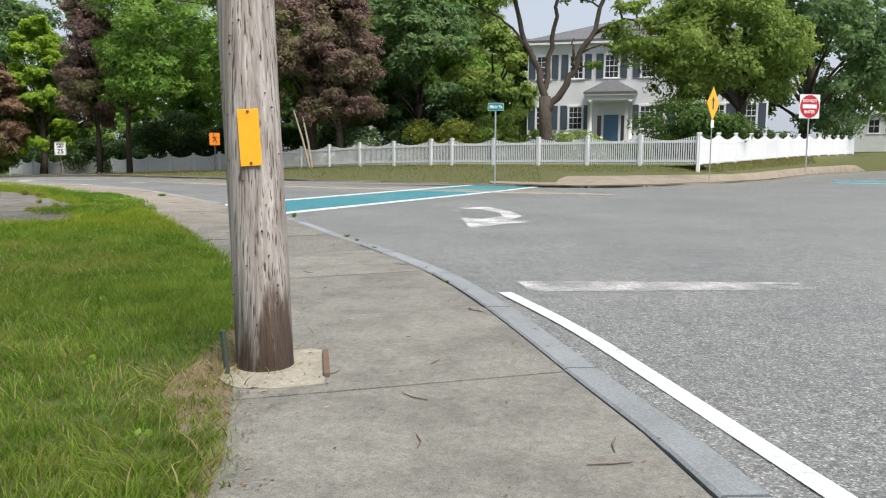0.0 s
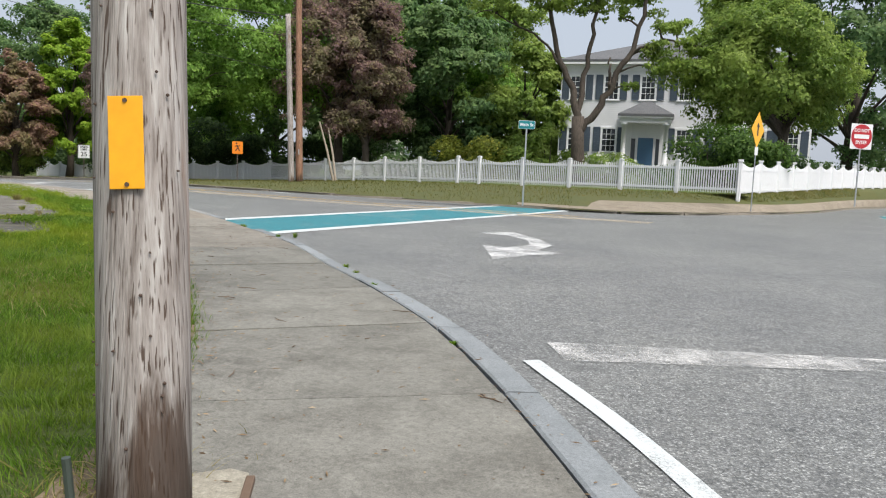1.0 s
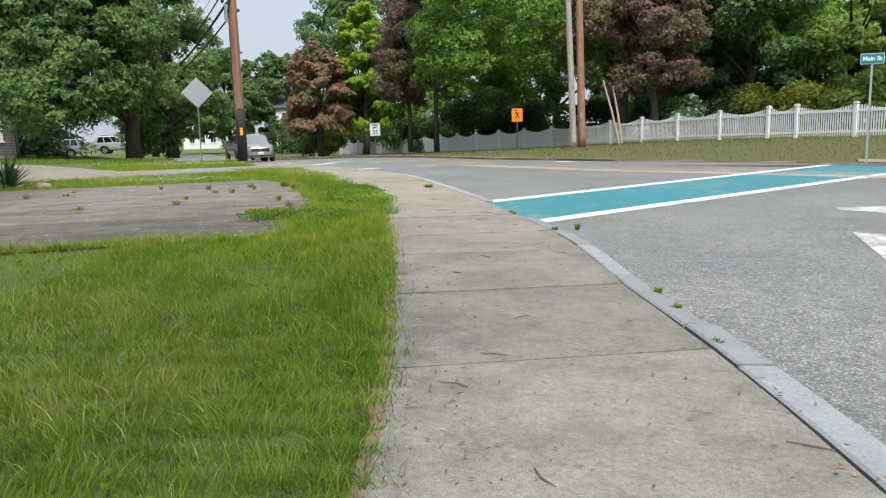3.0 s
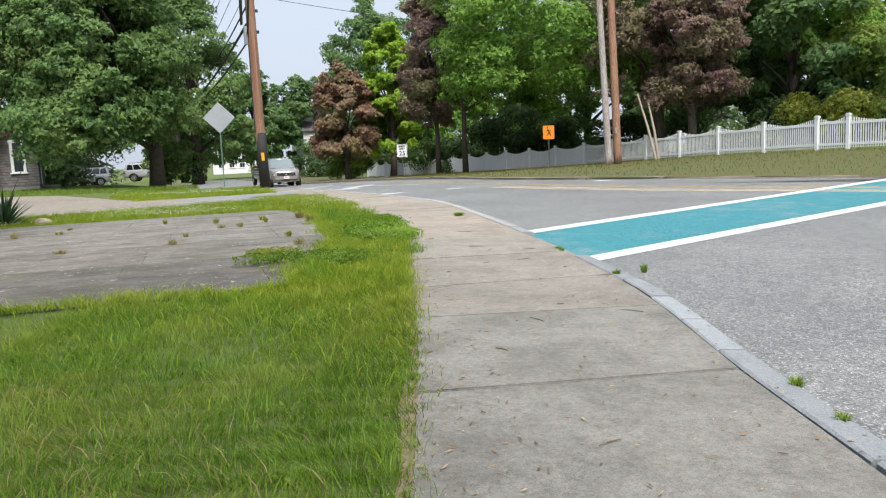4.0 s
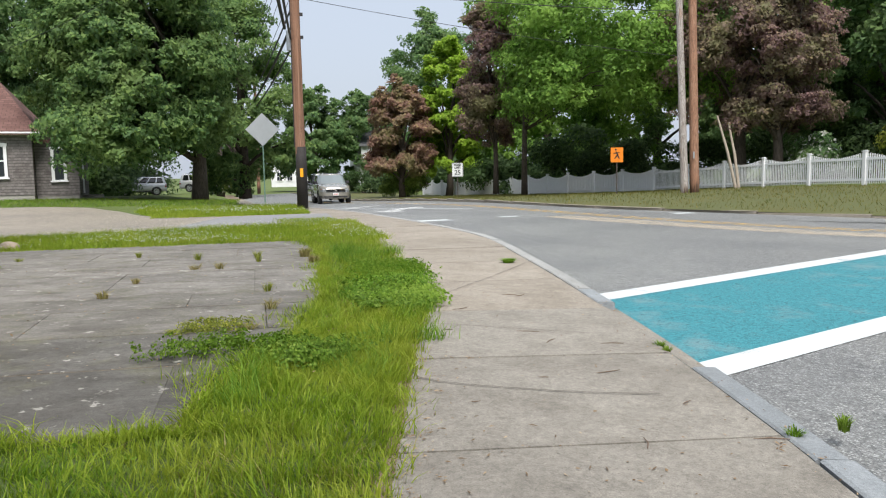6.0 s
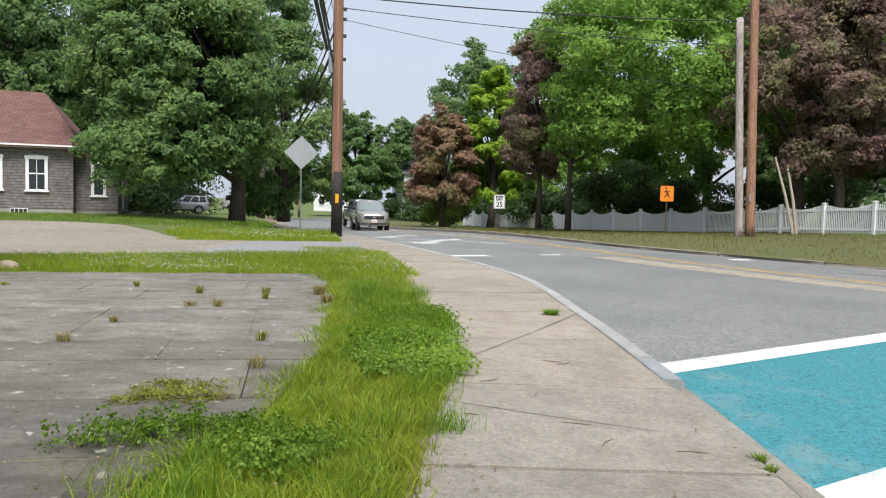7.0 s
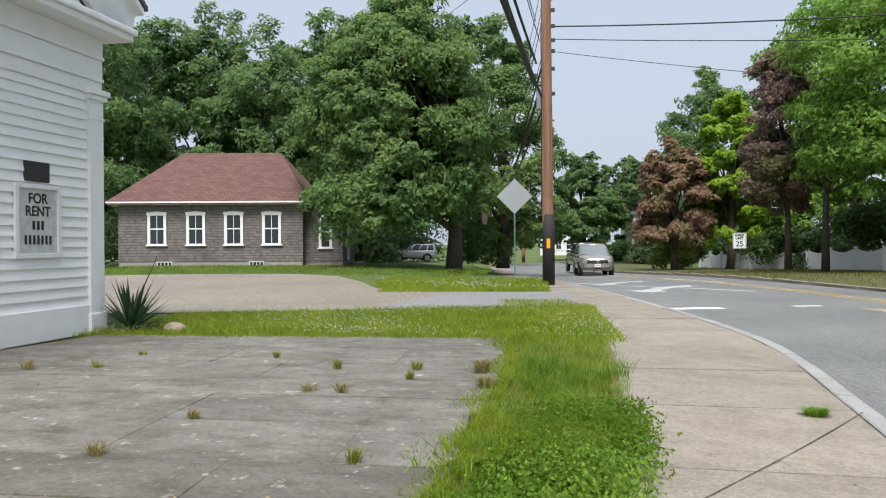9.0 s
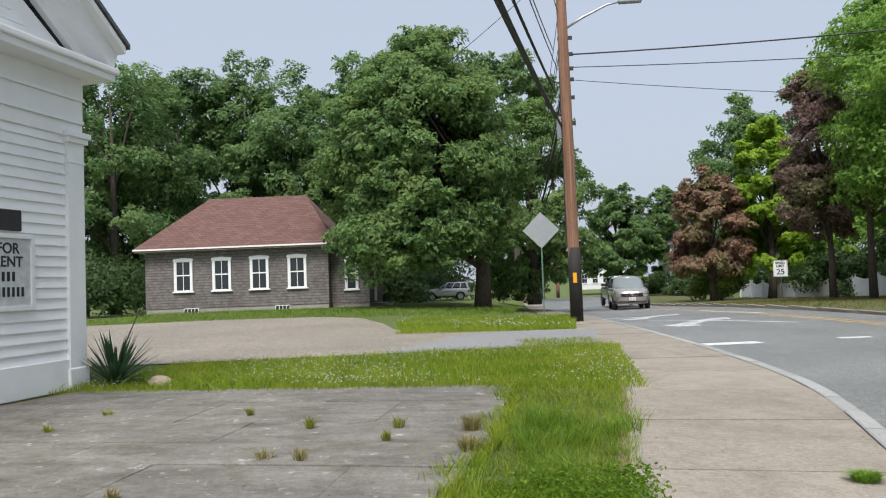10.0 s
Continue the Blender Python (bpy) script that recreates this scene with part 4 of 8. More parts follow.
LOW = [(-4.6, 0.2, 8.6, 0.8), (-3.5, -0.3, 8.1, 0.7), (-2.7, 0.4, 8.9, 0.8), (-5.6, 0.3, 8.3, 0.6), (0.4, 0.3, 8.8, 0.6), (1.6, 0.2, 8.4, 0.5), (3.4, -0.6, 8.2, 0.8), (4.4, -0.4, 8.0, 0.7), (4.4, -1.0, 6.5, 0.8), (5.3, -1.0, 6.9, 0.8), (6.2, -1.0, 6.3, 0.8),
       (3.6, -0.9, 5.9, 0.6), (6.9, -0.9, 5.6, 0.6), (5.0, -1.1, 5.6, 0.5), (3.1, -0.7, 6.8, 0.6), (5.9, -0.6, 7.4, 0.7), (-1.6, -0.5, 9.0, 0.7), (2.4, -0.6, 5.0, 0.35)]
old_tree(0.4, 41.0, 0.5, 9.0, "old forked maple with sparse leaves before the white house", 41,
         [(0.15, 0, -0.2, 0.48), (0.1, 0, 0.6, 0.36), (-0.05, 0, 2.0, 0.33), (-0.1, 0, 3.5, 0.31)],
         [[(-0.1, 0, 3.1, 0.27), (-0.35, 0.1, 4.6, 0.22), (-1.15, 0.2, 6.2, 0.18), (-1.75, 0.1, 8.6, 0.13), (-2.3, 0, 12.0, 0.05)],
          [(-0.1, 0, 3.3, 0.22), (0.05, 0.2, 5.0, 0.18), (0.35, 0.3, 7.0, 0.14), (0.6, 0.2, 9.2, 0.1), (0.8, 0, 13.0, 0.04)],
          [(0.0, 0, 2.7, 0.26), (0.75, -0.1, 3.7, 0.23), (1.5, -0.3, 5.2, 0.2), (2.35, -0.4, 6.8, 0.16), (2.8, -0.3, 9.0, 0.12), (3.4, 0, 12.5, 0.04)],
          [(1.35, -0.25, 4.9, 0.12), (1.3, -0.3, 5.6, 0.1), (1.28, -0.3, 6.4, 0.05)],
          [(-1.0, 0.2, 5.9, 0.1), (-2.2, 0.1, 7.2, 0.07), (-4.4, 0.2, 8.4, 0.03)],
          [(2.35, -0.4, 6.6, 0.1), (3.6, -0.8, 7.3, 0.07), (5.2, -1.0, 7.0, 0.04), (6.4, -1.0, 6.2, 0.02)]],
         UP + LOW, GREEN, 30000, 0.115)
tree(10.3, 42.2, 0.7, 8.6, 4.2, 3.1, GREEN, "spreading green maple inside the fence corner", 42, trunk=0.26, clumps=70, count=14000, size=0.17, skirt=0.6, shift=(-0.9, -0.6), ry=3.2)
shrub(6.4, 37.9, 0.5, 3.3, 2.5, 1.4, PINE, "wide feathery evergreen shrub behind the fence", 61, count=4200, size=0.13, clumps=26)
shrub(2.0, 39.8, 0.5, 1.9, 1.3, 1.0, GREEN, "rounded green shrub before the porch", 62, count=1800, size=0.1, bloom=BLOOM)
shrub(-9.8, 44.9, 0.5, 2.3, 1.6, 1.0, DEEP, "dark shrub with white flowers behind the fence", 63, count=1800, size=0.13, bloom=BLOOM)
shrub(-5.0, 43.7, 0.5, 3.4, 1.9, 1.2, OLIVE, "yellow-green shrub behind the fence", 64, count=2200, size=0.14)
shrub(-1.1, 44.3, 0.5, 4.2, 1.8, 1.2, GREEN, "tall green shrub beside the house", 65, count=2200, size=0.14)
# shrubs in SHADE carry the gloom under the trees in their leaf colour
shrub(-25.2, 53.0, 0.0, 4.6, 3.4, 1.8, SHADE, "thicket with shade-darkened leaves behind the far fence", 66, count=3600, size=0.18, clumps=26)
shrub(-21.2, 53.3, 0.0, 3.6, 2.6, 1.5, SHADE, "thicket with shade-darkened leaves behind the far fence", 67, count=2800, size=0.18, clumps=22)
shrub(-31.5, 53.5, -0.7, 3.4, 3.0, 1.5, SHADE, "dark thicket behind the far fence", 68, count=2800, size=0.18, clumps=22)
shrub(-5.9, 55.2, 0.5, 4.2, 2.2, 1.4, OLIVE, "yellow-green shrub behind the fence", 69, count=2600, size=0.15)
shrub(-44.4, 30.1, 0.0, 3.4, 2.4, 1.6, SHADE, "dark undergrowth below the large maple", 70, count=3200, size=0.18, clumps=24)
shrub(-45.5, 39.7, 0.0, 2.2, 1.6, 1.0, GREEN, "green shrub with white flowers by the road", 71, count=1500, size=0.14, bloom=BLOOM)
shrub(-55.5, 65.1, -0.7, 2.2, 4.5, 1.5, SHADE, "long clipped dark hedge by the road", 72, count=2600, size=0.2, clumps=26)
shrub(-39.9, 52.4, -0.7, 2.6, 1.4, 1.2, GREEN, "green bush at the end of the fence", 73, count=1500, size=0.15)
shrub(-63.6, 67.3, -0.7, 1.8, 2.5, 1.2, OLIVE, "low garden shrub by the road", 74, count=1500, size=0.18)
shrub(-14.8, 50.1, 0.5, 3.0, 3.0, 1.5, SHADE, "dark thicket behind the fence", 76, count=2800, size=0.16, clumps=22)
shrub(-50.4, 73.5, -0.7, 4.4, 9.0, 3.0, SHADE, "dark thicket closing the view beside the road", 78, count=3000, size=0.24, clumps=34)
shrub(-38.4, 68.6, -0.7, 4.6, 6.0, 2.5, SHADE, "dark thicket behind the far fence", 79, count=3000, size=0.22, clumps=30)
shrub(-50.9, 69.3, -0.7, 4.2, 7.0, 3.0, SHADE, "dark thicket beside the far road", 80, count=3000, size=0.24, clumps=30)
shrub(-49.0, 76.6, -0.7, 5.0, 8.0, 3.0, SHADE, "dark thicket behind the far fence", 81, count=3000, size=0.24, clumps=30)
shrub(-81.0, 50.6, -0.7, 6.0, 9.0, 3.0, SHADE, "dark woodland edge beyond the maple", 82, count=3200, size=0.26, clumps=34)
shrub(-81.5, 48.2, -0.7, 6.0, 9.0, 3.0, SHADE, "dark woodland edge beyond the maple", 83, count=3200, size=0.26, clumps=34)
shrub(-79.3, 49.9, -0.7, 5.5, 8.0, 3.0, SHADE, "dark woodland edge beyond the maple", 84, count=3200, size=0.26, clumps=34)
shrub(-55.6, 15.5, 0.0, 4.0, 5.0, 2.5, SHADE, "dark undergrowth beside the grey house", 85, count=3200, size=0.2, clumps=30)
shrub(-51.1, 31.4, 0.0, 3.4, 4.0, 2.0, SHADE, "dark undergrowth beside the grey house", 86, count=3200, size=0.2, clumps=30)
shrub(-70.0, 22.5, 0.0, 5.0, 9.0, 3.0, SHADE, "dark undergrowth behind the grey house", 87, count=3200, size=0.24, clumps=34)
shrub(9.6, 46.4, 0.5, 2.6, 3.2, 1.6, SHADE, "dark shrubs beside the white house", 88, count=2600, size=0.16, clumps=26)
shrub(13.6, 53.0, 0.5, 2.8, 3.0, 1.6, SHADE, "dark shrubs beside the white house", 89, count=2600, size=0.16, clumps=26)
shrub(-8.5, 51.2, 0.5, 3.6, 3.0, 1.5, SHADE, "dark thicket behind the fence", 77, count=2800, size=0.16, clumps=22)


# ---------------------------------------------------------------- buildings
def siding(name, colour, course, relief=0.6, vary=0.06, stain=(0.9, 0.9, 0.9)):
    """Lapped boards seen from afar: courses of one height, in object metres."""
    m, n, l, b = mat(name, 0.6)
    co = coords(n, l)
    s = n.new("ShaderNodeSeparateXYZ")
    l.new(co, s.inputs[0])
    k = n.new("ShaderNodeMath")
    k.operation = "MULTIPLY"
    k.inputs[1].default_value = 1 / course
    l.new(s.outputs["Z"], k.inputs[0])
    fr = n.new("ShaderNodeMath")
    fr.operation = "FRACT"
    l.new(k.outputs[0], fr.inputs[0])
    c = mix(n, l, noise_node(n, l, co, 1.2, 5), tuple(v * (1 - vary) for v in colour), tuple(min(1, v * (1 + vary)) for v in colour))
    c = mix(n, l, ramp(n, l, noise_node(n, l, co, 0.7, 6), (0.45, (0, 0, 0)), (0.8, (0.6, 0.6, 0.6))), c, mix(n, l, 1.0, c, stain, "MULTIPLY"))
    l.new(c, b.inputs["Base Color"])
    bump(n, l, b, fr.outputs[0], relief, course * 0.12)
    return m


white_siding = siding("white_clapboard", (0.74, 0.75, 0.78), 0.115)
trim = plain("white_trim_paint", (0.78, 0.79, 0.81), 0.45, 0, 0.06)
hall_paint = plain("hall_white_paint", (0.84, 0.85, 0.86), 0.5, 0, 0.07, 3.0)
shutter_mat = plain("slate_blue_paint", (0.075, 0.10, 0.135), 0.55)
roof_grey = speckled("grey_roof_shingle", (0.07, 0.072, 0.08), (0.16, 0.165, 0.175), 8, 0.5, 0.9, 0.6)
door_blue = plain("blue_door_paint", (0.06, 0.15, 0.27), 0.4)
stone = speckled("foundation_concrete", (0.2, 0.19, 0.175), (0.38, 0.365, 0.34), 14, 0.8, 0.9, 0.5, (0.7, 0.7, 0.68))
glass, n, l, b = mat("window_glass", 0.04)
b.inputs["Base Color"].default_value = (0.025, 0.03, 0.034, 1)
b.inputs["Specular IOR Level"].default_value = 0.6
shingle, n, l, b = mat("weathered_shingle", 0.9)
co = coords(n, l)
br = n.new("ShaderNodeTexBrick")
br.inputs["Color1"].default_value, br.inputs["Color2"].default_value, br.inputs["Mortar"].default_value = (0.155, 0.142, 0.141, 1), (0.23, 0.212, 0.21, 1), (0.1, 0.09, 0.088, 1)
for k, v in (("Scale", 1.0), ("Mortar Size", 0.004), ("Brick Width", 0.14), ("Row Height", 0.125)):
    br.inputs[k].default_value = v
sp, cb = n.new("ShaderNodeSeparateXYZ"), n.new("ShaderNodeCombineXYZ")
l.new(co, sp.inputs[0])
ad = n.new("ShaderNodeMath")
l.new(sp.outputs["X"], ad.inputs[0]), l.new(sp.outputs["Y"], ad.inputs[1])
l.new(ad.outputs[0], cb.inputs["X"]), l.new(sp.outputs["Z"], cb.inputs["Y"])
l.new(cb.outputs[0], br.inputs["Vector"])
c = mix(n, l, ramp(n, l, noise_node(n, l, co, 0.8, 6, 0.7), (0.35, (0, 0, 0)), (0.75, (0.9, 0.9, 0.9))), br.outputs["Color"], mix(n, l, 1.0, br.outputs["Color"], (0.62, 0.58, 0.56), "MULTIPLY"))
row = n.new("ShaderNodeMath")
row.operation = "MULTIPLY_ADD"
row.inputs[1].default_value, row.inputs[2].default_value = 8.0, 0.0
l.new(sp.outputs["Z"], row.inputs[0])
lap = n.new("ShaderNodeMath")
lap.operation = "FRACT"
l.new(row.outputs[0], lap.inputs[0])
# dark band atop each course paints the shadow line of the lap above
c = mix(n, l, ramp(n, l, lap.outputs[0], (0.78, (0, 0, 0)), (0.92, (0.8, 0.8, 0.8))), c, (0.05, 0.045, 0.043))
c = mix(n, l, 1.0, c, ramp(n, l, noise_node(n, l, coords(n, l, (1, 1, 3.0)), 3.5, 6, 0.75), (0.34, (0.7, 0.69, 0.69)), (0.62, (1.12, 1.12, 1.12))), "MULTIPLY")
l.new(c, b.inputs["Base Color"])
bump(n, l, b, lap.outputs[0], -0.8, 0.02)
red_roof, n, l, b = mat("red_brown_roof_shingle", 0.92)
co = coords(n, l)
br = n.new("ShaderNodeTexBrick")
br.inputs["Color1"].default_value, br.inputs["Color2"].default_value, br.inputs["Mortar"].default_value = (0.12, 0.06, 0.05, 1), (0.175, 0.095, 0.08, 1), (0.07, 0.036, 0.032, 1)
for k, v in (("Scale", 1.0), ("Mortar Size", 0.012), ("Brick Width", 0.32), ("Row Height", 0.15)):
    br.inputs[k].default_value = v
l.new(co, br.inputs["Vector"])
l.new(mix(n, l, noise_node(n, l, co, 1.5, 5), br.outputs["Color"], mix(n, l, 1.0, br.outputs["Color"], (0.72, 0.7, 0.72), "MULTIPLY")), b.inputs["Base Color"])
bump(n, l, b, br.outputs["Fac"], -0.6, 0.01)


def window(parent, x, z, w, h, y=0.0, cols=2, rows=1, shutters=False, frame_w=0.09, head=0.0):
    """A double-hung sash window in a wall that faces -y."""
    win = part("window", box(x - w / 2 + 0.01, x + w / 2 - 0.01, y - 0.012, y + 0.03, z + 0.01, z + h - 0.01), plain_dark, parent)
    for s, (za, zb, dy) in enumerate(((z + h / 2, z + h - frame_w, -0.03), (z + 0.03, z + h / 2, -0.018))):
        x0, x1 = x - w / 2 + frame_w, x + w / 2 - frame_w
        for i in range(cols):
            for k in range(rows):
                pw, ph = (x1 - x0) / cols, (zb - za) / rows
                part("pane", box(x0 + i * pw + 0.012, x0 + (i + 1) * pw - 0.012, y + dy, y + dy + 0.006, za + k * ph + 0.012, za + (k + 1) * ph - 0.012), glass, win)
        bm = bmesh.new()
        for i in range(cols + 1):
            xx = x0 + (x1 - x0) * i / cols
            t = 0.026 if i in (0, cols) else 0.012
            add_box(bm, xx - t, xx + t, y + dy - 0.012, y + dy + 0.004, za, zb)
        for k in range(rows + 1):
            zz = za + (zb - za) * k / rows
            t = 0.026 if k in (0, rows) else 0.012
            add_box(bm, x0, x1, y + dy - 0.013, y + dy + 0.003, zz - t, zz + t)
        part("sash", bm, trim, win)
    part("jamb", box(x - w / 2, x - w / 2 + frame_w, y - 0.05, y + 0.02, z, z + h - frame_w, 0.006), trim, win)
    part("jamb", box(x + w / 2 - frame_w, x + w / 2, y - 0.05, y + 0.02, z, z + h - frame_w, 0.006), trim, win)
    part("lintel", box(x - w / 2 - 0.03, x + w / 2 + 0.03, y - 0.065, y + 0.02, z + h - frame_w, z + h + 0.02, 0.006), trim, win)
    if head:
        part("pediment", prism([(x - w / 2 - 0.03, z + h + 0.021), (x + w / 2 + 0.03, z + h + 0.021), (x, z + h + 0.02 + head)], -y - 0.02, -y + 0.06, Matrix.Rotation(radians(90), 4, "X")), trim, win)
    part("window_sill", box(x - w / 2 - 0.06, x + w / 2 + 0.06, y - 0.09, y + 0.02, z - 0.05, z + 0.015, 0.008), trim, win)
    if shutters:
        for sx in (-1, 1):
            bm = bmesh.new()
            cx = x + sx * (w / 2 + 0.235)
            # a framed leaf whose two fields are cut into sloping louvres
            nl = int(h / 0.14)
            prof = [(0, -0.06), (0.06, -0.06)]
            for k in range(nl):
                za = 0.06 + (h - 0.12) * k / nl
                zb = 0.06 + (h - 0.12) * (k + 1) / nl
                prof += [(za + 0.002, -0.035), (zb - 0.002, -0.052)]
            prof += [(h - 0.06, -0.06), (h, -0.06), (h, -0.02), (0, -0.02)]
            lo = [bm.verts.new((cx - 0.21, y + d, z + q)) for q, d in prof]
            hi = [bm.verts.new((cx + 0.21, y + d, z + q)) for q, d in prof]
            for k in range(len(prof)):
                bm.faces.new((lo[k], lo[(k + 1) % len(prof)], hi[(k + 1) % len(prof)], hi[k]))
            bm.faces.new(lo), bm.faces.new(hi[::-1])
            bmesh.ops.recalc_face_normals(bm, faces=bm.faces)
            part("shutter", bm, shutter_mat, win, "slate-blue louvred shutter")
    return win


plain_dark = plain("dark_room", (0.03, 0.032, 0.035), 0.9)


def hip_roof(x0, x1, y0, y1, z, rise, over, inset):
    """Slopes with thickness over a rectangle; inset is how far the ridge ends lie in from the gable ends."""
    bm = bmesh.new()
    a = [(x0 - over, y0 - over), (x1 + over, y0 - over), (x1 + over, y1 + over), (x0 - over, y1 + over)]
    ym = (y0 + y1) / 2
    r = [(x0 + inset, ym), (x1 - inset, ym)]
    for dz in (0.0, -0.14):
        e = [bm.verts.new((*p, z + dz)) for p in a]
        t = [bm.verts.new((*p, z + rise + dz)) for p in r]
        for f in ((e[0], e[1], t[1], t[0]), (e[1], e[2], t[1]), (e[2], e[3], t[0], t[1]), (e[3], e[0], t[0])):
            bm.faces.new(f)
        if dz == 0:
            top = e
        else:
            for i in range(4):
                bm.faces.new((top[i], top[(i + 1) % 4], e[(i + 1) % 4], e[i]))
    bmesh.ops.recalc_face_normals(bm, faces=bm.faces)
    return bm


def walls(x0, x1, y0, y1, z0, z1, material, parent, label="", name="wall", t=0.2):
    """Four walls of a house; gives back the front one."""
    front = part(name, box(x0, x1, y0, y0 + t, z0, z1), material, parent, label)
    part(name, box(x0, x1, y1 - t, y1, z0, z1), material, parent, label)
    part(name, box(x0, x0 + t, y0 + t, y1 - t, z0, z1), material, parent, label)
    part(name, box(x1 - t, x1, y0 + t, y1 - t, z0, z1), material, parent, label)
    return front


# the white house across the junction
house = thing("house", "two-storey white clapboard house with slate-blue shutters", "house", (-0.72, 50.1, 0.85), math.degrees(math.atan2(-1.4, 10.4)))
W = 14.2
walls(0, W, 0, 11, 0.3, 7.2, white_siding, house, "white clapboard wall")
part("foundation", box(0.03, W - 0.03, 0.03, 10.97, -0.8, 0.3), stone, house)
roof = part("roof", hip_roof(0, W, 0, 11, 7.25, 2.1, 0.42, 5.6), roof_grey, house, "dark grey shingled hip roof")
part("chimney", box(9.4, 10.1, 6.6, 7.4, 8.2, 10.6, 0.02), plain("chimney_brick", (0.22, 0.1, 0.075), 0.9), roof)
bm = bmesh.new()
add_box(bm, -0.4, W + 0.4, -0.41, 0.0, 6.98, 7.12), add_box(bm, -0.02, W + 0.02, -0.03, 0.0, 6.6, 6.98)
part("cornice", bm, trim, house)
for cx in (0.06, W - 0.06):
    part("corner_board", box(cx - 0.11, cx + 0.11, -0.03, 0.0, 0.3, 6.6), trim, house)
for i, cx in enumerate((0.95, 3.0, 5.15, 7.35, 9.5, 11.4, 13.2)):
    window(house, cx, 4.88, 0.98, 1.5, 0, 3, 2, True)
    if i != 2:
        window(house, cx, 1.75, 0.98, 1.5, 0, 3, 2, True)
porch = part("porch", box(3.75, 6.6, -1.5, 0, -0.6, 0.42, 0.02), stone, house, "small columned entrance porch")
part("porch_roof", hip_roof(3.8, 6.55, -1.45, 0.0, 3.95, 0.75, 0.2, 1.1), roof_grey, porch)
bm = bmesh.new()
add_box(bm, 3.75, 6.6, -1.5, -0.02, 3.45, 3.82), add_box(bm, 3.62, 6.73, -1.63, -0.02, 3.74, 3.83)
part("entablature", bm, trim, porch)
for cx in (3.98, 6.37):
    part("column", tube([(cx, -1.33, 0.42), (cx, -1.33, 0.52), (cx, -1.33, 0.53), (cx, -1.33, 3.3), (cx, -1.33, 3.31), (cx, -1.33, 3.45)], [0.19, 0.19, 0.15, 0.13, 0.18, 0.18], 14), trim, porch, "", True)
for cx in (4.2, 6.15):
    part("pilaster", box(cx - 0.14, cx + 0.14, -0.06, 0, 0.42, 3.45), trim, porch)
door = part("door", box(4.75, 5.65, -0.05, 0.02, 0.45, 2.65, 0.01), door_blue, house, "blue panelled front door")
for zz in ((0.6, 1.35), (1.5, 2.5)):
    for xx in ((4.85, 5.17), (5.23, 5.55)):
        part("panel", box(*xx, -0.062, -0.05, *zz, 0.006), door_blue, door)
part("door_frame", box(4.62, 4.75, -0.07, 0, 0.42, 2.8), trim, house), part("door_frame", box(5.65, 5.78, -0.07, 0, 0.42, 2.8), trim, house)
part("sidelight", box(4.36, 4.6, -0.03, 0, 0.8, 2.6), glass, house), part("sidelight", box(5.8, 6.0, -0.03, 0, 0.8, 2.6), glass, house)
for k in range(3):
    part("step", box(4.4, 5.95, -1.5 - 0.3 * (k + 1), -1.5 - 0.3 * k, -0.6, 0.28 - 0.16 * k), stone, porch)

# white wing further along the side street
wing = thing("house", "white gabled wing with a long window band", "house", (30.5, 90.8, 2.3), -19)
walls(0, 5.4, 0, 7, -2.0, 4.8, white_siding, wing)
bm = bmesh.new()
add_prism(bm, [(-0.3, 0), (5.7, 0), (2.7, 2.6)], 0, 7.2, Matrix.Translation((0, 7.1, 4.8)) @ Matrix.Rotation(radians(90), 4, "X"))
part("roof", bm, roof_grey, wing)
part("gable", prism([(0.05, 0), (5.35, 0), (2.7, 2.36)], 0, 0.1, Matrix.Translation((0, -0.1, 4.8)) @ Matrix.Rotation(radians(90), 4, "X")), white_siding, wing)
for k in range(3):
    window(wing, 1.1 + k * 1.6, 3.3, 0.85, 1.3, 0, 2, 2, True)
porch2 = walls(3.6, 13, -4.5, -0.02, -2.0, 3.0, white_siding, wing, "low glazed porch wall", "porch_wall")
part("flat_roof", box(3.3, 13.3, -4.8, -0.05, 3.0, 3.25, 0.02), trim, porch2)
for k in range(5):
    window(wing, 5.4 + k * 1.5, 1.1, 1.15, 1.5, -4.5, 2, 1)

# grey shingled house behind the gravel yard
gt = math.degrees(math.atan2(0.8465, 0.5325))
grey_house = thing("house", "grey weathered shingle house with a red-brown hip roof", "house", (-41.72, 16.62, 0.08), gt)
W = 8.42
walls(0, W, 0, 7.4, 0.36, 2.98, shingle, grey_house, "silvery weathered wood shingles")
part("foundation", box(0.02, W - 0.02, 0.02, 7.38, -0.4, 0.36), stone, grey_house)
part("roof", hip_roof(0, W, 0, 7.4, 3.1, 2.65, 0.38, 1.75), red_roof, grey_house, "red-brown asphalt shingle hip roof")
bm = bmesh.new()
add_box(bm, -0.4, W + 0.4, -0.4, -0.36, 3.02, 3.09), add_box(bm, -0.4, -0.36, -0.36, 7.7, 3.02, 3.09), add_box(bm, W + 0.36, W + 0.4, -0.36, 7.7, 3.02, 3.09)
part("fascia", bm, trim, grey_house)
part("soffit", box(-0.36, W + 0.36, -0.36, 7.7, 2.955, 2.985), trim, grey_house)
for cx in (1.77, 3.54, 5.27, 7.0):
    window(grey_house, cx, 1.12, 0.86, 1.47, 0, 2, 1, False, 0.1, 0.05)
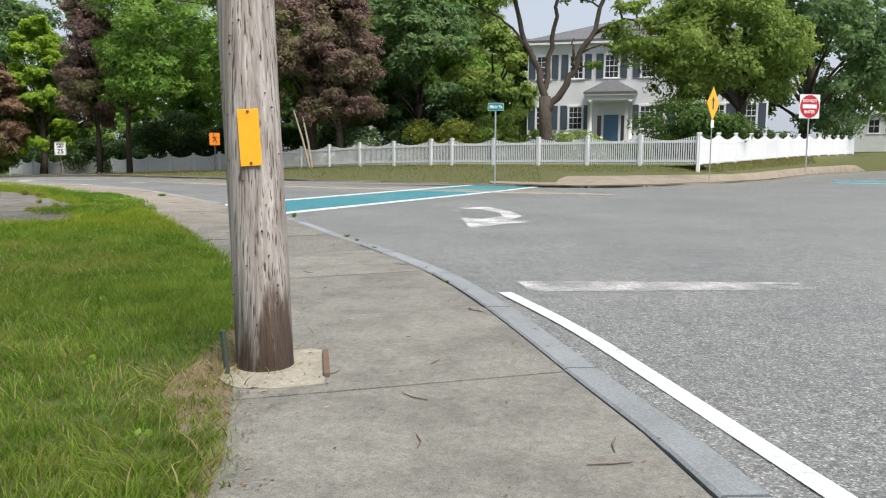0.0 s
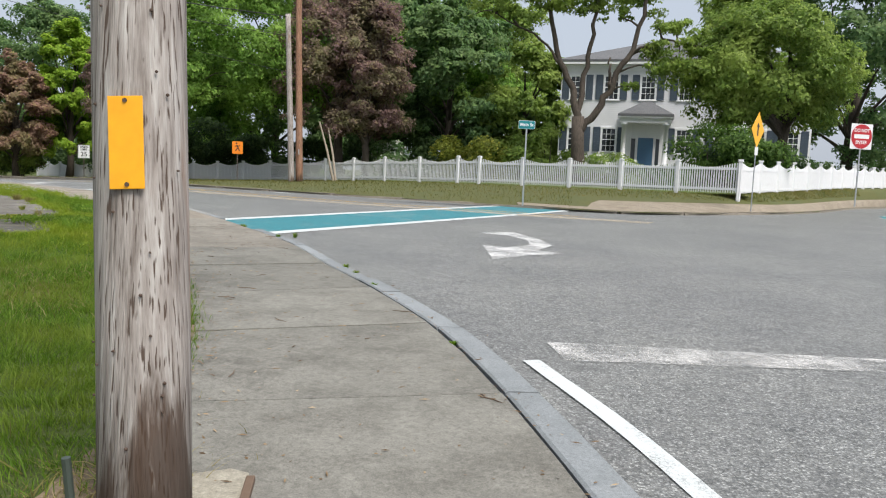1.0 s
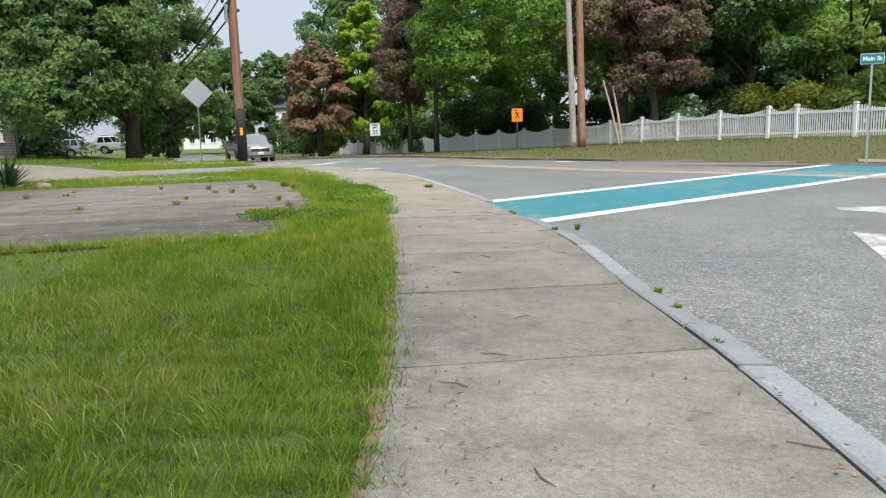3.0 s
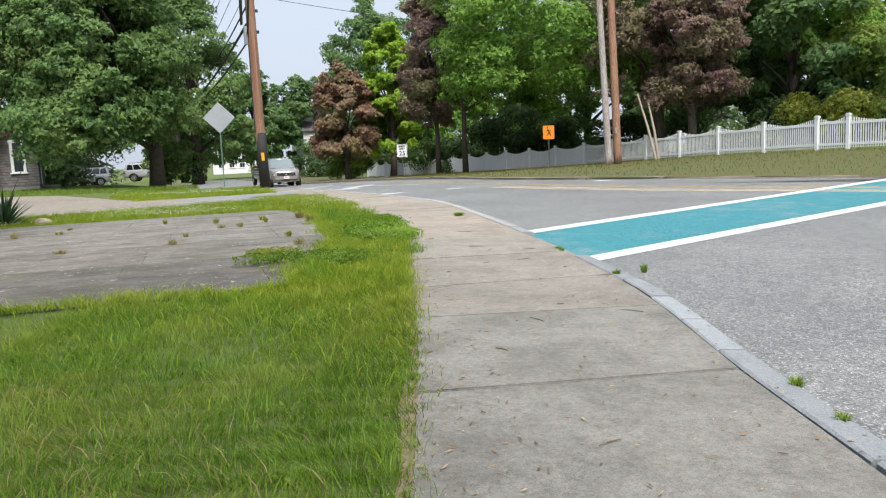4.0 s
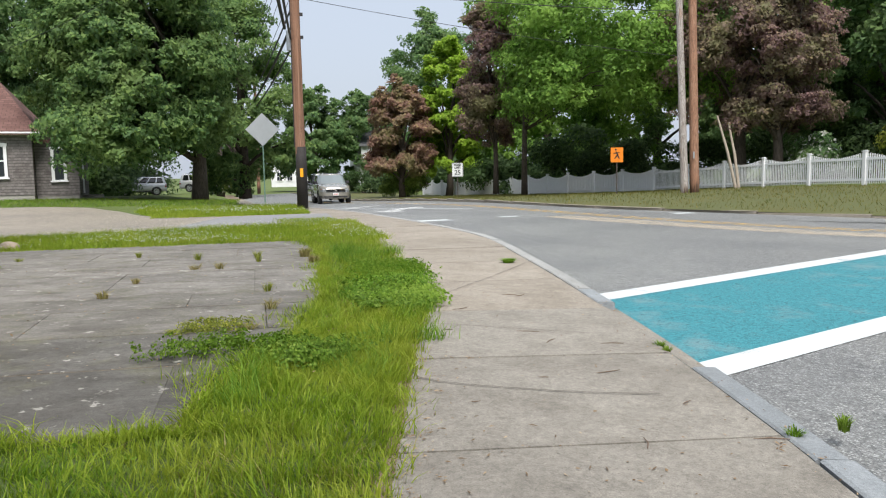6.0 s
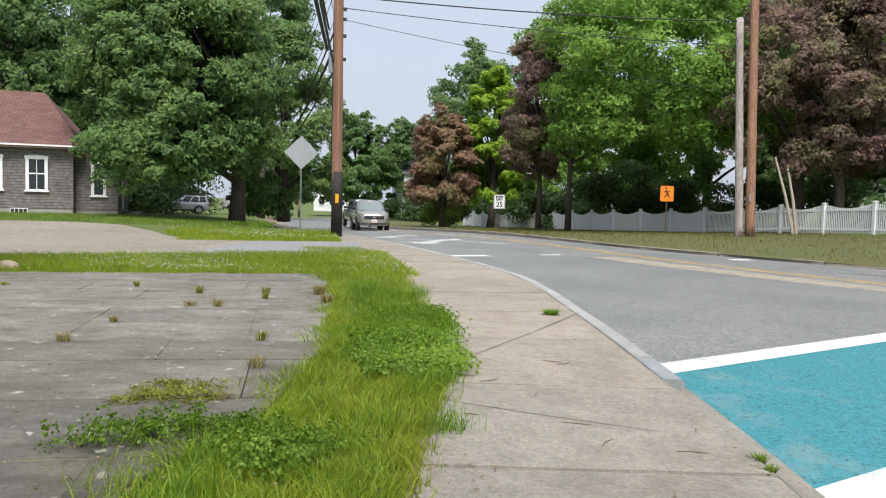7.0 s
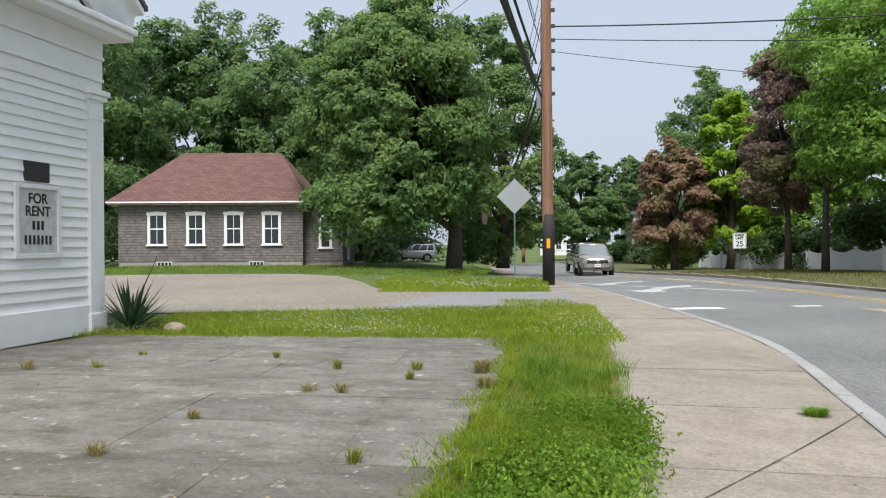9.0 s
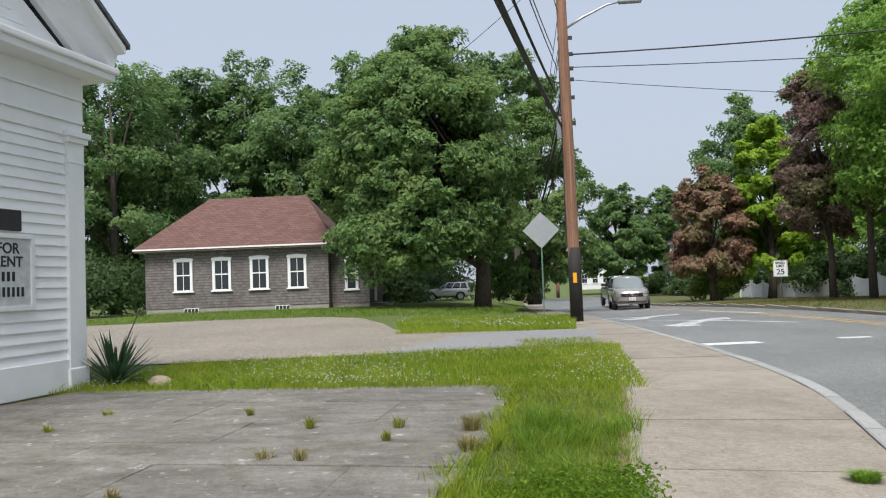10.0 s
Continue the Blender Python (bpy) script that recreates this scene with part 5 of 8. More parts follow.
for cx in (2.1, 6.3):
    v = part("basement_window", box(cx - 0.32, cx + 0.32, -0.005, 0.03, 0.12, 0.33), plain_dark, grey_house)
    bm = bmesh.new()
    add_box(bm, cx - 0.35, cx + 0.35, -0.025, 0.0, 0.08, 0.12), add_box(bm, cx - 0.35, cx + 0.35, -0.025, 0.0, 0.33, 0.36)
    for k in range(5):
        xx = cx - 0.33 + k * 0.165
        add_box(bm, xx - 0.012, xx + 0.012, -0.02, 0.0, 0.12, 0.33)
    part("grate", bm, trim, v)
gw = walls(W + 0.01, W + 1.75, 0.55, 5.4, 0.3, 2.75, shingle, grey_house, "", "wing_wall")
part("wing_roof", hip_roof(W + 0.02, W + 1.75, 0.55, 5.4, 2.78, 0.5, 0.15, 1.0), red_roof, gw)
part("wing_foundation", box(W + 0.03, W + 1.73, 0.57, 5.38, -0.4, 0.3), stone, gw)
window(grey_house, W + 0.95, 0.95, 0.62, 1.5, 0.55, 1, 1, False, 0.1)
gd = part("side_door", box(W + 1.75, W + 1.756, 2.2, 3.1, 0.35, 2.4), trim, grey_house, "white side door")
part("door_knob", tube([(W + 1.756, 2.3, 1.3), (W + 1.87, 2.3, 1.3)], [0.03, 0.03], 8), plain("brass", (0.5, 0.36, 0.12), 0.3, 1.0), gd)
for k in range(2):
    part("step", box(W + 1.752, W + 2.95 - 0.4 * k, 1.9, 3.4, -0.3, 0.12 + 0.15 * k), stone, grey_house)

# white hall beside the stone court
ht = -44.0
hall = thing("hall", "white clapboard hall with corner pilaster and pediment", "building", (-14.84, 12.1, 0.1), ht)
HL = 8.4
part("wall", box(0.02, HL, -8, -0.02, 0.0, 3.7), hall_paint, hall)
z = 0.36
while z < 2.93:
    bm = bmesh.new()
    e = 0.118
    vs = [(-0.01, 0.0), (0.03, 0.0), (0.004, e + 0.012), (-0.01, e + 0.012)]
    a = [bm.verts.new((0.24, y, zz)) for y, zz in vs]
    b2 = [bm.verts.new((HL - 0.2, y, zz)) for y, zz in vs]
    for i in range(4):
        bm.faces.new((a[i], a[(i + 1) % 4], b2[(i + 1) % 4], b2[i]))
    bm.faces.new(a[::-1]), bm.faces.new(b2)
    bmesh.ops.recalc_face_normals(bm, faces=bm.faces)
    bmesh.ops.translate(bm, verts=bm.verts, vec=(0, -0.02, z))
    part("clapboard", bm, hall_paint, hall)
    z += e
part("base_board", box(0.24, HL - 0.2, -0.02, 0.03, 0.02, 0.37, 0.006), hall_paint, hall)
for cx in (0.0, HL - 0.26):
    pil = part("pilaster", box(cx, cx + 0.26, -0.3, 0.045, 0.02, 2.94, 0.006), hall_paint, hall, "flat white corner pilaster")
    part("plinth", box(cx - 0.02, cx + 0.28, -0.3, 0.065, 0.0, 0.26, 0.01), hall_paint, pil)
    part("neck_band", box(cx - 0.01, cx + 0.27, -0.3, 0.055, 2.62, 2.65, 0.006), hall_paint, pil)
    bm = box(cx - 0.03, cx + 0.29, -0.3, 0.085, 2.86, 2.92, 0.01)
    add_box(bm, cx - 0.055, cx + 0.315, -0.3, 0.11, 2.92, 2.99, 0.012)
    part("capital", bm, hall_paint, pil)
for z0, z1, d in ((2.94, 3.1, 0.02), (3.1, 3.14, 0.05), (3.14, 3.37, 0.028), (3.37, 3.41, 0.06), (3.41, 3.64, 0.036)):
    part("frieze_board", box(-0.01, HL + 0.01, -0.3, d, z0, z1, 0.006), hall_paint, hall)
bm = box(-0.2, HL + 0.2, -8.2, 0.34, 3.64, 3.72, 0.006)
add_box(bm, -0.24, HL + 0.24, -8.2, 0.38, 3.72, 3.80, 0.02)
part("cornice", bm, hall_paint, hall)
rise = 2.9
up90 = Matrix.Rotation(radians(90), 4, "X")
part("tympanum", prism([(0.1, 3.8), (HL - 0.1, 3.8), (HL / 2, 3.8 + rise * 0.93)], -0.02, 0.02, up90), hall_paint, hall)
z = 3.9
while z < 6.2:
    f = (z - 3.8) / rise
    x0 = 0.55 + f * HL / 2
    part("clapboard", box(x0, HL - x0, 0.02, 0.036, z, z + 0.112, 0), hall_paint, hall)
    z += 0.118
for s in (1, -1):
    c = HL / 2
    for (o0, o1, d, nm) in ((-0.02, 0.22, 0.30, "rake_soffit"), (0.22, 0.30, 0.42, "rake_moulding"), (-0.16, 0.0, 0.06, "rake_frieze")):
        slope = (rise + 0.27) / (c + 0.3)
        xa, xb = max(-0.3, (0.03 - o0) / slope - 0.3), max(-0.3, (0.03 - o1) / slope - 0.3)
        pts = [(xa, 3.78 + o0 + slope * (xa + 0.3)), (c, 3.8 + rise + 0.25 + o0), (c, 3.8 + rise + 0.25 + o1), (xb, 3.78 + o1 + slope * (xb + 0.3))]
        pts = [(p if s == 1 else 2 * c - p, q) for p, q in pts]
        part(nm, prism(pts, -d, 0.02, up90), hall_paint, hall)
    pts = [(-0.36, 3.8 + 0.27), (c, 3.8 + rise + 0.56), (c, 3.8 + rise + 0.60), (-0.36, 3.8 + 0.33)]
    pts = [(p if s == 1 else 2 * c - p, q) for p, q in pts]
    part("roof", prism(pts, -0.44, 8.2, up90), roof_grey, hall)


def lettering(name, text, size, m, material, parent, depth=0.002, bold=0.0, align="CENTER"):
    """Raised letters in the built-in face, as a mesh."""
    cu = bpy.data.curves.new(name, "FONT")
    cu.body, cu.size, cu.extrude, cu.offset, cu.align_x, cu.align_y = text, size, depth, bold, align, "CENTER"
    tmp = bpy.data.objects.new(name, cu)
    scene.collection.objects.link(tmp)
    bpy.context.view_layer.update()
    me = bpy.data.meshes.new_from_object(tmp.evaluated_get(bpy.context.evaluated_depsgraph_get()))
    bpy.data.objects.remove(tmp)
    me.transform(m)
    me.materials.clear()
    me.materials.append(material)
    ob = new(name, me)
    ob.parent = parent
    return ob


black = plain("black_paint", (0.02, 0.02, 0.022), 0.5)
# rent board on the hall's wall: local x runs along the wall, y out of it
board_paint = plain("worn_board_white", (0.55, 0.57, 0.57), 0.7, 0, 0.25, 14)
rent = thing("notice_board", "white framed for-rent board fixed to the hall wall", "sign", (-14.84, 12.1, 0.1), ht)
part("panel", box(0.79, 1.42, 0.0, 0.02, 0.99, 1.72), board_paint, rent)
for a in ((0.76, 0.81, 0.95, 1.76), (1.4, 1.45, 0.95, 1.76), (0.81, 1.4, 0.95, 1.0), (0.81, 1.4, 1.71, 1.76)):
    part("frame", box(a[0], a[1], 0.0, 0.04, a[2], a[3], 0.004), trim, rent)
face = Matrix.Rotation(radians(180), 4, "Z") @ Matrix.Rotation(radians(90), 4, "X")
for txt, zz in (("FOR", 1.60), ("RENT", 1.46)):
    lettering("lettering", txt, 0.155, Matrix.Translation((1.105, 0.022, zz)) @ face, black, rent, 0.002, 0.003)
for zz, n0, w in ((1.31, 3, 0.055), (1.15, 7, 0.05)):
    for k in range(n0):
        xx = 1.105 + (k - (n0 - 1) / 2) * (w + 0.012)
        part("bar", box(xx - w * 0.33, xx + w * 0.33, 0.02, 0.024, zz - 0.05, zz + 0.05), black, rent)
plaque = tagged(part("plaque", box(0, 0.36, -0.005, 0.03, 0, 0.22, 0.006), plain("dark_plaque", (0.03, 0.028, 0.03), 0.6)), "small dark plaque above the rent board", "plaque")
plaque.matrix_basis = pose(-14.84, 12.1, 0.1, 0, 0, ht) @ Matrix.Translation((0.93, 0.0, 1.79))

# far houses down the road
for (x, y, turn, w, h) in ((-72.2, 81.8, 57, 8.0, 5.5), (-93, 84, 50, 7, 4.0)):
    fh = thing("house", "white house seen far down the road", "house", (x, y, -0.6), turn, "far houses")
    walls(0, w, 0, 7, 0, h, white_siding, fh)
    part("roof", hip_roof(0, w, 0, 7, h, 2.4, 0.4, 1.0), roof_grey, fh)
    for zz in (0.9, 3.4):
        for k in range(4):
            window(fh, 1.2 + k * (w - 2.4) / 3, zz, 0.95, 1.4, 0, 2, 1)


# ---------------------------------------------------------------- fence
vinyl = plain("white_fence_paint", (0.76, 0.77, 0.79), 0.5, 0, 0.06)


def fence_run(label, knots, panels, height, group, solid=False, gate=None):
    """Posts with caps, rails and pickets whose tops dip between the posts."""
    root = tagged(new("picket_fence"), label, "fence", group)
    line = poly3(knots, 0.05)
    st = even(line, panels)
    pm = box(-0.065, 0.065, -0.065, 0.065, -0.25, height, 0.008)
    add_box(pm, -0.085, 0.085, -0.085, 0.085, height, height + 0.03)
    add_box(pm, -0.06, 0.06, -0.06, 0.06, height + 0.03, height + 0.055, 0.02)
    post_ob = part("post", pm, vinyl, root)
    pk = box(-0.022, 0.022, -0.009, 0.009, 0, 1, 0.0)
    add_prism(pk, [(-0.022, -0.009), (0.022, -0.009), (0.022, 0.009), (-0.022, 0.009)], 0.999, 1.0)
    picket_mesh = None
    for i, p in enumerate(st):
        o = post_ob if i == 0 else new("post", post_ob.data)
        o.parent = root
        d = st[min(i + 1, panels)] - st[max(i - 1, 0)]
        o.matrix_basis = Matrix.Translation(p) @ Matrix.Rotation(math.atan2(d.y, d.x), 4, "Z")
    first = part("picket", pk, vinyl, root)
    used = False
    for i, (a, b) in enumerate(zip(st, st[1:])):
        d = b - a
        turn = math.atan2(d.y, d.x)
        slope = math.atan2(d.z, d.xy.length)
        w = d.xy.length
        for z in (0.2, height - 0.26):
            part("rail", box(0.06, w - 0.06, -0.02, 0.02, z - 0.045, z + 0.045, 0.0, Matrix.Translation(a) @ Matrix.Rotation(turn, 4, "Z") @ Matrix.Rotation(-slope, 4, "Y")), vinyl, root)
        n = int(w / (0.096 if not solid else 0.15))
        for k in range(n):
            t = (k + 0.5) / n
            dip = 0.16 * math.sin(math.pi * t) ** 1.3
            h = height - 0.04 - dip
            q = a.lerp(b, 0.03 + 0.94 * t)
            o = first if not used else new("picket", first.data)
            used = True
            o.parent = root
            o.matrix_basis = Matrix.Translation((q.x, q.y, q.z + 0.06)) @ Matrix.Rotation(turn, 4, "Z") @ Matrix.Diagonal((1.0 if not solid else 3.3, 1, h - 0.06, 1))
    return root


fence_run("white picket fence with scalloped tops facing the road", [(6.28, 31.7, 0.56), (-4.1, 37.35, 0.47)], 5, 1.22, "white fences")
fence_run("narrow white picket gate between two posts", [(-4.1, 37.35, 0.47), (-5.2, 37.95, 0.45)], 1, 1.26, "white fences")
fence_run("white picket fence with scalloped tops along the verge", [(-5.2, 37.95, 0.45), (-9.3, 40.6, 0.36), (-13.6, 43.6, 0.18), (-18, 46.2, -0.03)], 6, 1.22, "white fences")


def joined_run(label, knots, panels, height, pitch, wide):
    """The same fence far off, its pickets joined."""
    root = tagged(new("picket_fence"), label, "fence", "white fences")
    st = even(poly3(knots, 0.1), panels)
    bm = bmesh.new()
    for i, (a, b) in enumerate(zip(st, st[1:])):
        d = b - a
        turn = Matrix.Rotation(math.atan2(d.y, d.x), 4, "Z")
        w = d.xy.length
        for z in (0.16, height - 0.3):
            part("rail", box(0, w, -0.02, 0.02, z - 0.045, z + 0.045, 0, Matrix.Translation(a) @ turn), vinyl, root)
        n = int(w / pitch)
        for k in range(n):
            t = (k + 0.5) / n
            h = height - 0.03 - 0.2 * math.sin(math.pi * t) ** 1.2
            add_box(bm, -wide / 2, wide / 2, -0.01, 0.01, 0.05, h, 0, Matrix.Translation(a.lerp(b, t)) @ turn)
    tagged(part("picketing", bm, vinyl, root), kind="stuff")
    first = None
    for p in st:
        if first is None:
            pm = box(-0.065, 0.065, -0.065, 0.065, -0.2, height, 0)
            add_box(pm, -0.085, 0.085, -0.085, 0.085, height, height + 0.06, 0)
            first = part("post", pm, vinyl, root)
        o = first if first.location.length == 0 else new("post", first.data)
        o.parent = root
        o.location = p
    return root


joined_run("white board fence with scalloped tops below the trees", [(-18, 46.2, -0.03), (-24, 48.5, -0.25), (-40, 57, -0.72), (-44, 59.5, -0.76)], 13, 1.2, 0.125, 0.115)
joined_run("white board fence running along the side street", [(6.28, 31.7, 0.56), (9.57, 37.4, 0.7), (14.2, 45.5, 0.92), (22, 58, 1.13)], 13, 1.25, 0.13, 0.12)

# ---------------------------------------------------------------- poles, wires, signs
pole_wood, n, l, b = mat("weathered_pole_wood", 0.88)
co = coords(n, l, (14, 14, 0.14))
f1 = noise_node(n, l, co, 3.0, 5, 0.65)
f2 = noise_node(n, l, coords(n, l, (46, 46, 0.1)), 3.0, 1.5, 0.5)
c = ramp(n, l, f1, (0.3, (0.15, 0.125, 0.11)), (0.52, (0.31, 0.28, 0.26)), (0.72, (0.47, 0.45, 0.43)))
c = mix(n, l, ramp(n, l, f2, (0.34, (1, 1, 1)), (0.40, (0, 0, 0))), c, (0.075, 0.052, 0.04))
c = mix(n, l, ramp(n, l, noise_node(n, l, coords(n, l, (3, 3, 0.35)), 2.0, 4), (0.58, (0, 0, 0)), (0.74, (0.75, 0.75, 0.75))), c, (0.25, 0.125, 0.065))
sx = n.new("ShaderNodeSeparateXYZ")
l.new(coords(n, l), sx.inputs[0])
jag = n.new("ShaderNodeMath")
jag.operation = "MULTIPLY_ADD"
l.new(noise_node(n, l, coords(n, l, (6, 6, 0.5)), 2.4, 5), jag.inputs[0])
jag.inputs[1].default_value = -1.5
l.new(sx.outputs["Z"], jag.inputs[2])
lifted = n.new("ShaderNodeMath")
l.new(jag.outputs[0], lifted.inputs[0])
lifted.inputs[1].default_value = 0.66
c = mix(n, l, ramp(n, l, lifted.outputs[0], (0.06, (0.85, 0.85, 0.85)), (0.2, (0, 0, 0))), c, (0.07, 0.042, 0.028))
l.new(c, b.inputs["Base Color"])
bump(n, l, b, mix(n, l, 0.5, f1, f2), 0.9, 0.012)
orange_wood = pole_wood.copy()
orange_wood.name = "reddish_pole_wood"
for k in orange_wood.node_tree.nodes:
    if k.type == "VALTORGB" and len(k.color_ramp.elements) == 3:
        for e, col in zip(k.color_ramp.elements, ((0.13, 0.062, 0.035), (0.27, 0.145, 0.09), (0.36, 0.23, 0.16))):
            e.color = (*col, 1)
galv = plain("galvanised_steel", (0.42, 0.44, 0.46), 0.45, 0.7)
rubber = plain("black_cable", (0.02, 0.02, 0.022), 0.6)
amber = plain("amber_reflector", (0.8, 0.37, 0.008), 0.35, 0, 0.1, 20)
rust = plain("rusty_steel", (0.07, 0.045, 0.033), 0.8)


def utility_pole(label, at, top, r0, r1, height, material, seed):
    r = random.Random(seed)
    root = thing("utility_pole", label, "utility pole", at, 0, "utility poles")
    bm = bmesh.new()
    pts, rad = [], []
    for k in range(13):
        t = k / 12
        pts.append((top[0] * t + r.uniform(-0.004, 0.004), top[1] * t + r.uniform(-0.004, 0.004), -0.3 + (height + 0.3) * t))
        rad.append(r0 + (r1 - r0) * t + r.uniform(-0.002, 0.002))
    add_tube(bm, pts, rad, 28)
    bmesh.ops.recalc_face_normals(bm, faces=bm.faces)
    part("shaft", bm, material, root, "", True)
    return root


near_pole = utility_pole("weathered grey wooden utility pole set in the pavement", (-1.025, 3.98, -0.045), (-0.52, 0.65), 0.128, 0.114, 9.0, pole_wood, 3)
mk = Matrix.Translation((-0.067, 0.084, 0.0)) @ Matrix.Translation((0.034, -0.126, 0.9)) @ Matrix.Rotation(radians(14), 4, "Z") @ Matrix.Rotation(radians(-3.4), 4, "Y") @ Matrix.Rotation(radians(-6), 4, "X")
plate = part("marker_plate", box(-0.045, 0.045, -0.003, 0.001, 0.0, 0.245, 0.0018, mk), amber, near_pole, "bent orange reflective marker plate")
for zz in (0.012, 0.233):
    part("nail", tube([tuple(mk @ Vector((0, -0.002, zz))), tuple(mk @ Vector((0, -0.007, zz)))], [0.006, 0.006], 8), rust, plate)
for k in range(34):
    a, zz = rng.uniform(-2.6, -0.2), rng.uniform(0.2, 1.9)
    ra = 0.1275 - 0.0013 * zz
    p = Vector((ra * math.cos(a) - 0.056 * (zz + 0.3), ra * math.sin(a) + 0.07 * (zz + 0.3), zz))
    part("staple", tube([tuple(p * 1.0), tuple(p + Vector((math.cos(a), math.sin(a), 0)) * 0.006)], [rng.uniform(0.003, 0.006), 0.003], 6), rust, near_pole)
part("ground_rod", tube([(-0.125, -0.13, -0.1), (-0.14, -0.15, 0.2)], [0.012, 0.012], 8), plain("green_steel", (0.045, 0.06, 0.05), 0.6), near_pole, "dark stub of a guard strip")
pad = tagged(part("pole_pad", prism([(-1.17, 3.78), (-1.1, 3.7), (-1.03, 3.655), (-0.88, 3.665), (-0.7, 3.76), (-0.76, 4.0), (-0.86, 4.29), (-1.0, 4.33), (-1.2, 4.3)], -0.2, -0.036), pale_cement), "rough cement pad round the pole's foot", "pad")
rotten = plain("rotten_wood", (0.12, 0.08, 0.055), 0.95)
peg = tagged(part("wooden_peg", box(-0.014, 0.014, -0.2, 0.2, -0.05, 0.016, 0.004), rotten), "rotted wooden form board beside the pad", "board")
peg.matrix_basis = pose(-0.775, 4.05, -0.036, 0, 0, 17)

road_pole = utility_pole("tall reddish utility pole with a dark wrapped foot", (-21.05, 24.6, 0.0), (-0.05, -0.05), 0.165, 0.13, 11.0, orange_wood, 4)
part("foot_wrap", tube([(0, 0, -0.05), (0, 0, 1.35), (0, 0, 2.0)], [0.176, 0.172, 0.166], 24), plain("tarred_wrap", (0.022, 0.019, 0.018), 0.8), road_pole, "black tarred wrap", True)
part("marker_plate", box(-0.05, 0.05, -0.186, -0.17, 1.05, 1.32, 0.003, Matrix.Rotation(radians(48), 4, "Z")), amber, road_pole)
arm = part("lamp_arm", tube([(0, 0, 8.0), (0.28, 0.42, 8.3), (0.65, 1.0, 8.62), (0.85, 1.28, 8.68)], [0.035, 0.035, 0.03, 0.028], 10), galv, road_pole, "curved street lamp arm", True)
part("lamp_head", box(-0.11, 0.11, 0, 0.62, -0.05, 0.06, 0.03, Matrix.Translation((0.83, 1.25, 8.68)) @ Matrix.Rotation(radians(-34), 4, "Z")), galv, arm, "flat grey lamp head")
for zz in (7.75, 7.3, 6.9, 6.6, 6.1, 5.4):
    part("bracket", box(-0.2, 0.2, -0.03, 0.03, zz - 0.05, zz + 0.05, 0.005, Matrix.Rotation(radians(48), 4, "Z")), rubber, road_pole)
part("splice_case", tube([(-0.2, -0.14, 5.0), (-0.2, -0.14, 5.6)], [0.09, 0.09], 10), galv, road_pole)
part("riser", tube([(-0.13, -0.12, 2.0), (-0.13, -0.12, 7.4)], [0.03, 0.03], 8), rubber, road_pole)

street_pole = utility_pole("reddish-brown utility pole on the verge", (-12.55, 36.5, 0.14), (-0.5, 0.6), 0.17, 0.14, 10.5, orange_wood, 5)
part("tag", box(-0.03, 0.03, -0.18, -0.17, 1.35, 1.6), galv, street_pole)
utility_pole("leaning grey wooden pole beside the reddish one", (-12.8, 36.15, 0.06), (-0.5, 0.4), 0.145, 0.12, 7.9, pole_wood, 6)
utility_pole("distant utility pole along the road", (-46, 42.0, -0.2), (0, 0), 0.16, 0.12, 10.5, pole_wood, 7)
utility_pole("distant utility pole along the road", (-58, 53.0, -0.2), (0, 0), 0.16, 0.12, 10.5, orange_wood, 8)
for p, q in (((-12.7, 42.2, 0.2), (-13.5, 42.0, 3.4)), ((-12.6, 42.3, 0.2), (-13.1, 42.3, 3.1))):
    tagged(part("bare_pole", tube([p, Vector(p).lerp(Vector(q), 0.5) + Vector((0.05, 0, 0)), q], [0.07, 0.06, 0.04], 8), plain("pale_dead_wood", (0.36, 0.31, 0.25), 0.9)), "thin leaning dead stem at the fence", "stem")


def cable(a, b, sag, r, label):
    a, b = Vector(a), Vector(b)
    pts = [a.lerp(b, k / 18) + Vector((0, 0, -4 * sag * (k / 18) * (1 - k / 18))) for k in range(19)]
    return tagged(part("cable", tube(pts, [r] * 19, 6), rubber, None, "", True), label, "cable", "overhead cables")


NP, RP, FP, SP = (-0.9, 5.4), (-21.1, 24.55), (-46, 42), (-13.0, 37.0)
for z0, z1, sag, r, dx in ((8.7, 8.9, 0.5, 0.012, 0), (8.3, 8.5, 0.45, 0.012, 0.15), (7.4, 7.5, 0.5, 0.012, -0.12), (6.4, 6.3, 0.45, 0.03, -0.1), (5.9, 5.7, 0.4, 0.05, -0.16), (5.5, 5.35, 0.4, 0.035, 0.1), (6.9, 6.9, 0.5, 0.012, 0.05)):
    cable((NP[0] + dx, NP[1], z0), (RP[0] - 0.15 + dx, RP[1] - 0.12, z1), sag, r, "black overhead cable strung between the poles")
    cable((RP[0] - 0.15 + dx, RP[1] + 0.1, z1), (FP[0], FP[1], z1 - 0.3), sag, r * 0.9, "black overhead cable strung between the poles")
for z0, z1, sag, r in ((7.3, 7.9, 0.15, 0.02), (6.95, 7.0, 0.12, 0.012), (6.62, 5.3, 0.15, 0.009)):
    cable((RP[0], RP[1], z0), (SP[0], SP[1], z1), sag, r, "thin overhead cable crossing the road")
cable((SP[0], SP[1], 9.4), (30, 20, 10.5), 0.8, 0.012, "thin overhead cable crossing the junction")
cable((RP[0], RP[1], 9.8), (-40, 22, 6.0), 0.5, 0.01, "thin service cable to the house")
cable((-1.5, 4.85, 8.8), (-40, 17.5, 7.0), 0.9, 0.01, "thin overhead cable above the yard")

# signs
red = plain("sign_red", (0.42, 0.02, 0.03), 0.45)
sign_white = plain("sign_white", (0.72, 0.73, 0.74), 0.45)
sign_yellow = plain("sign_yellow", (0.85, 0.42, 0.01), 0.4)
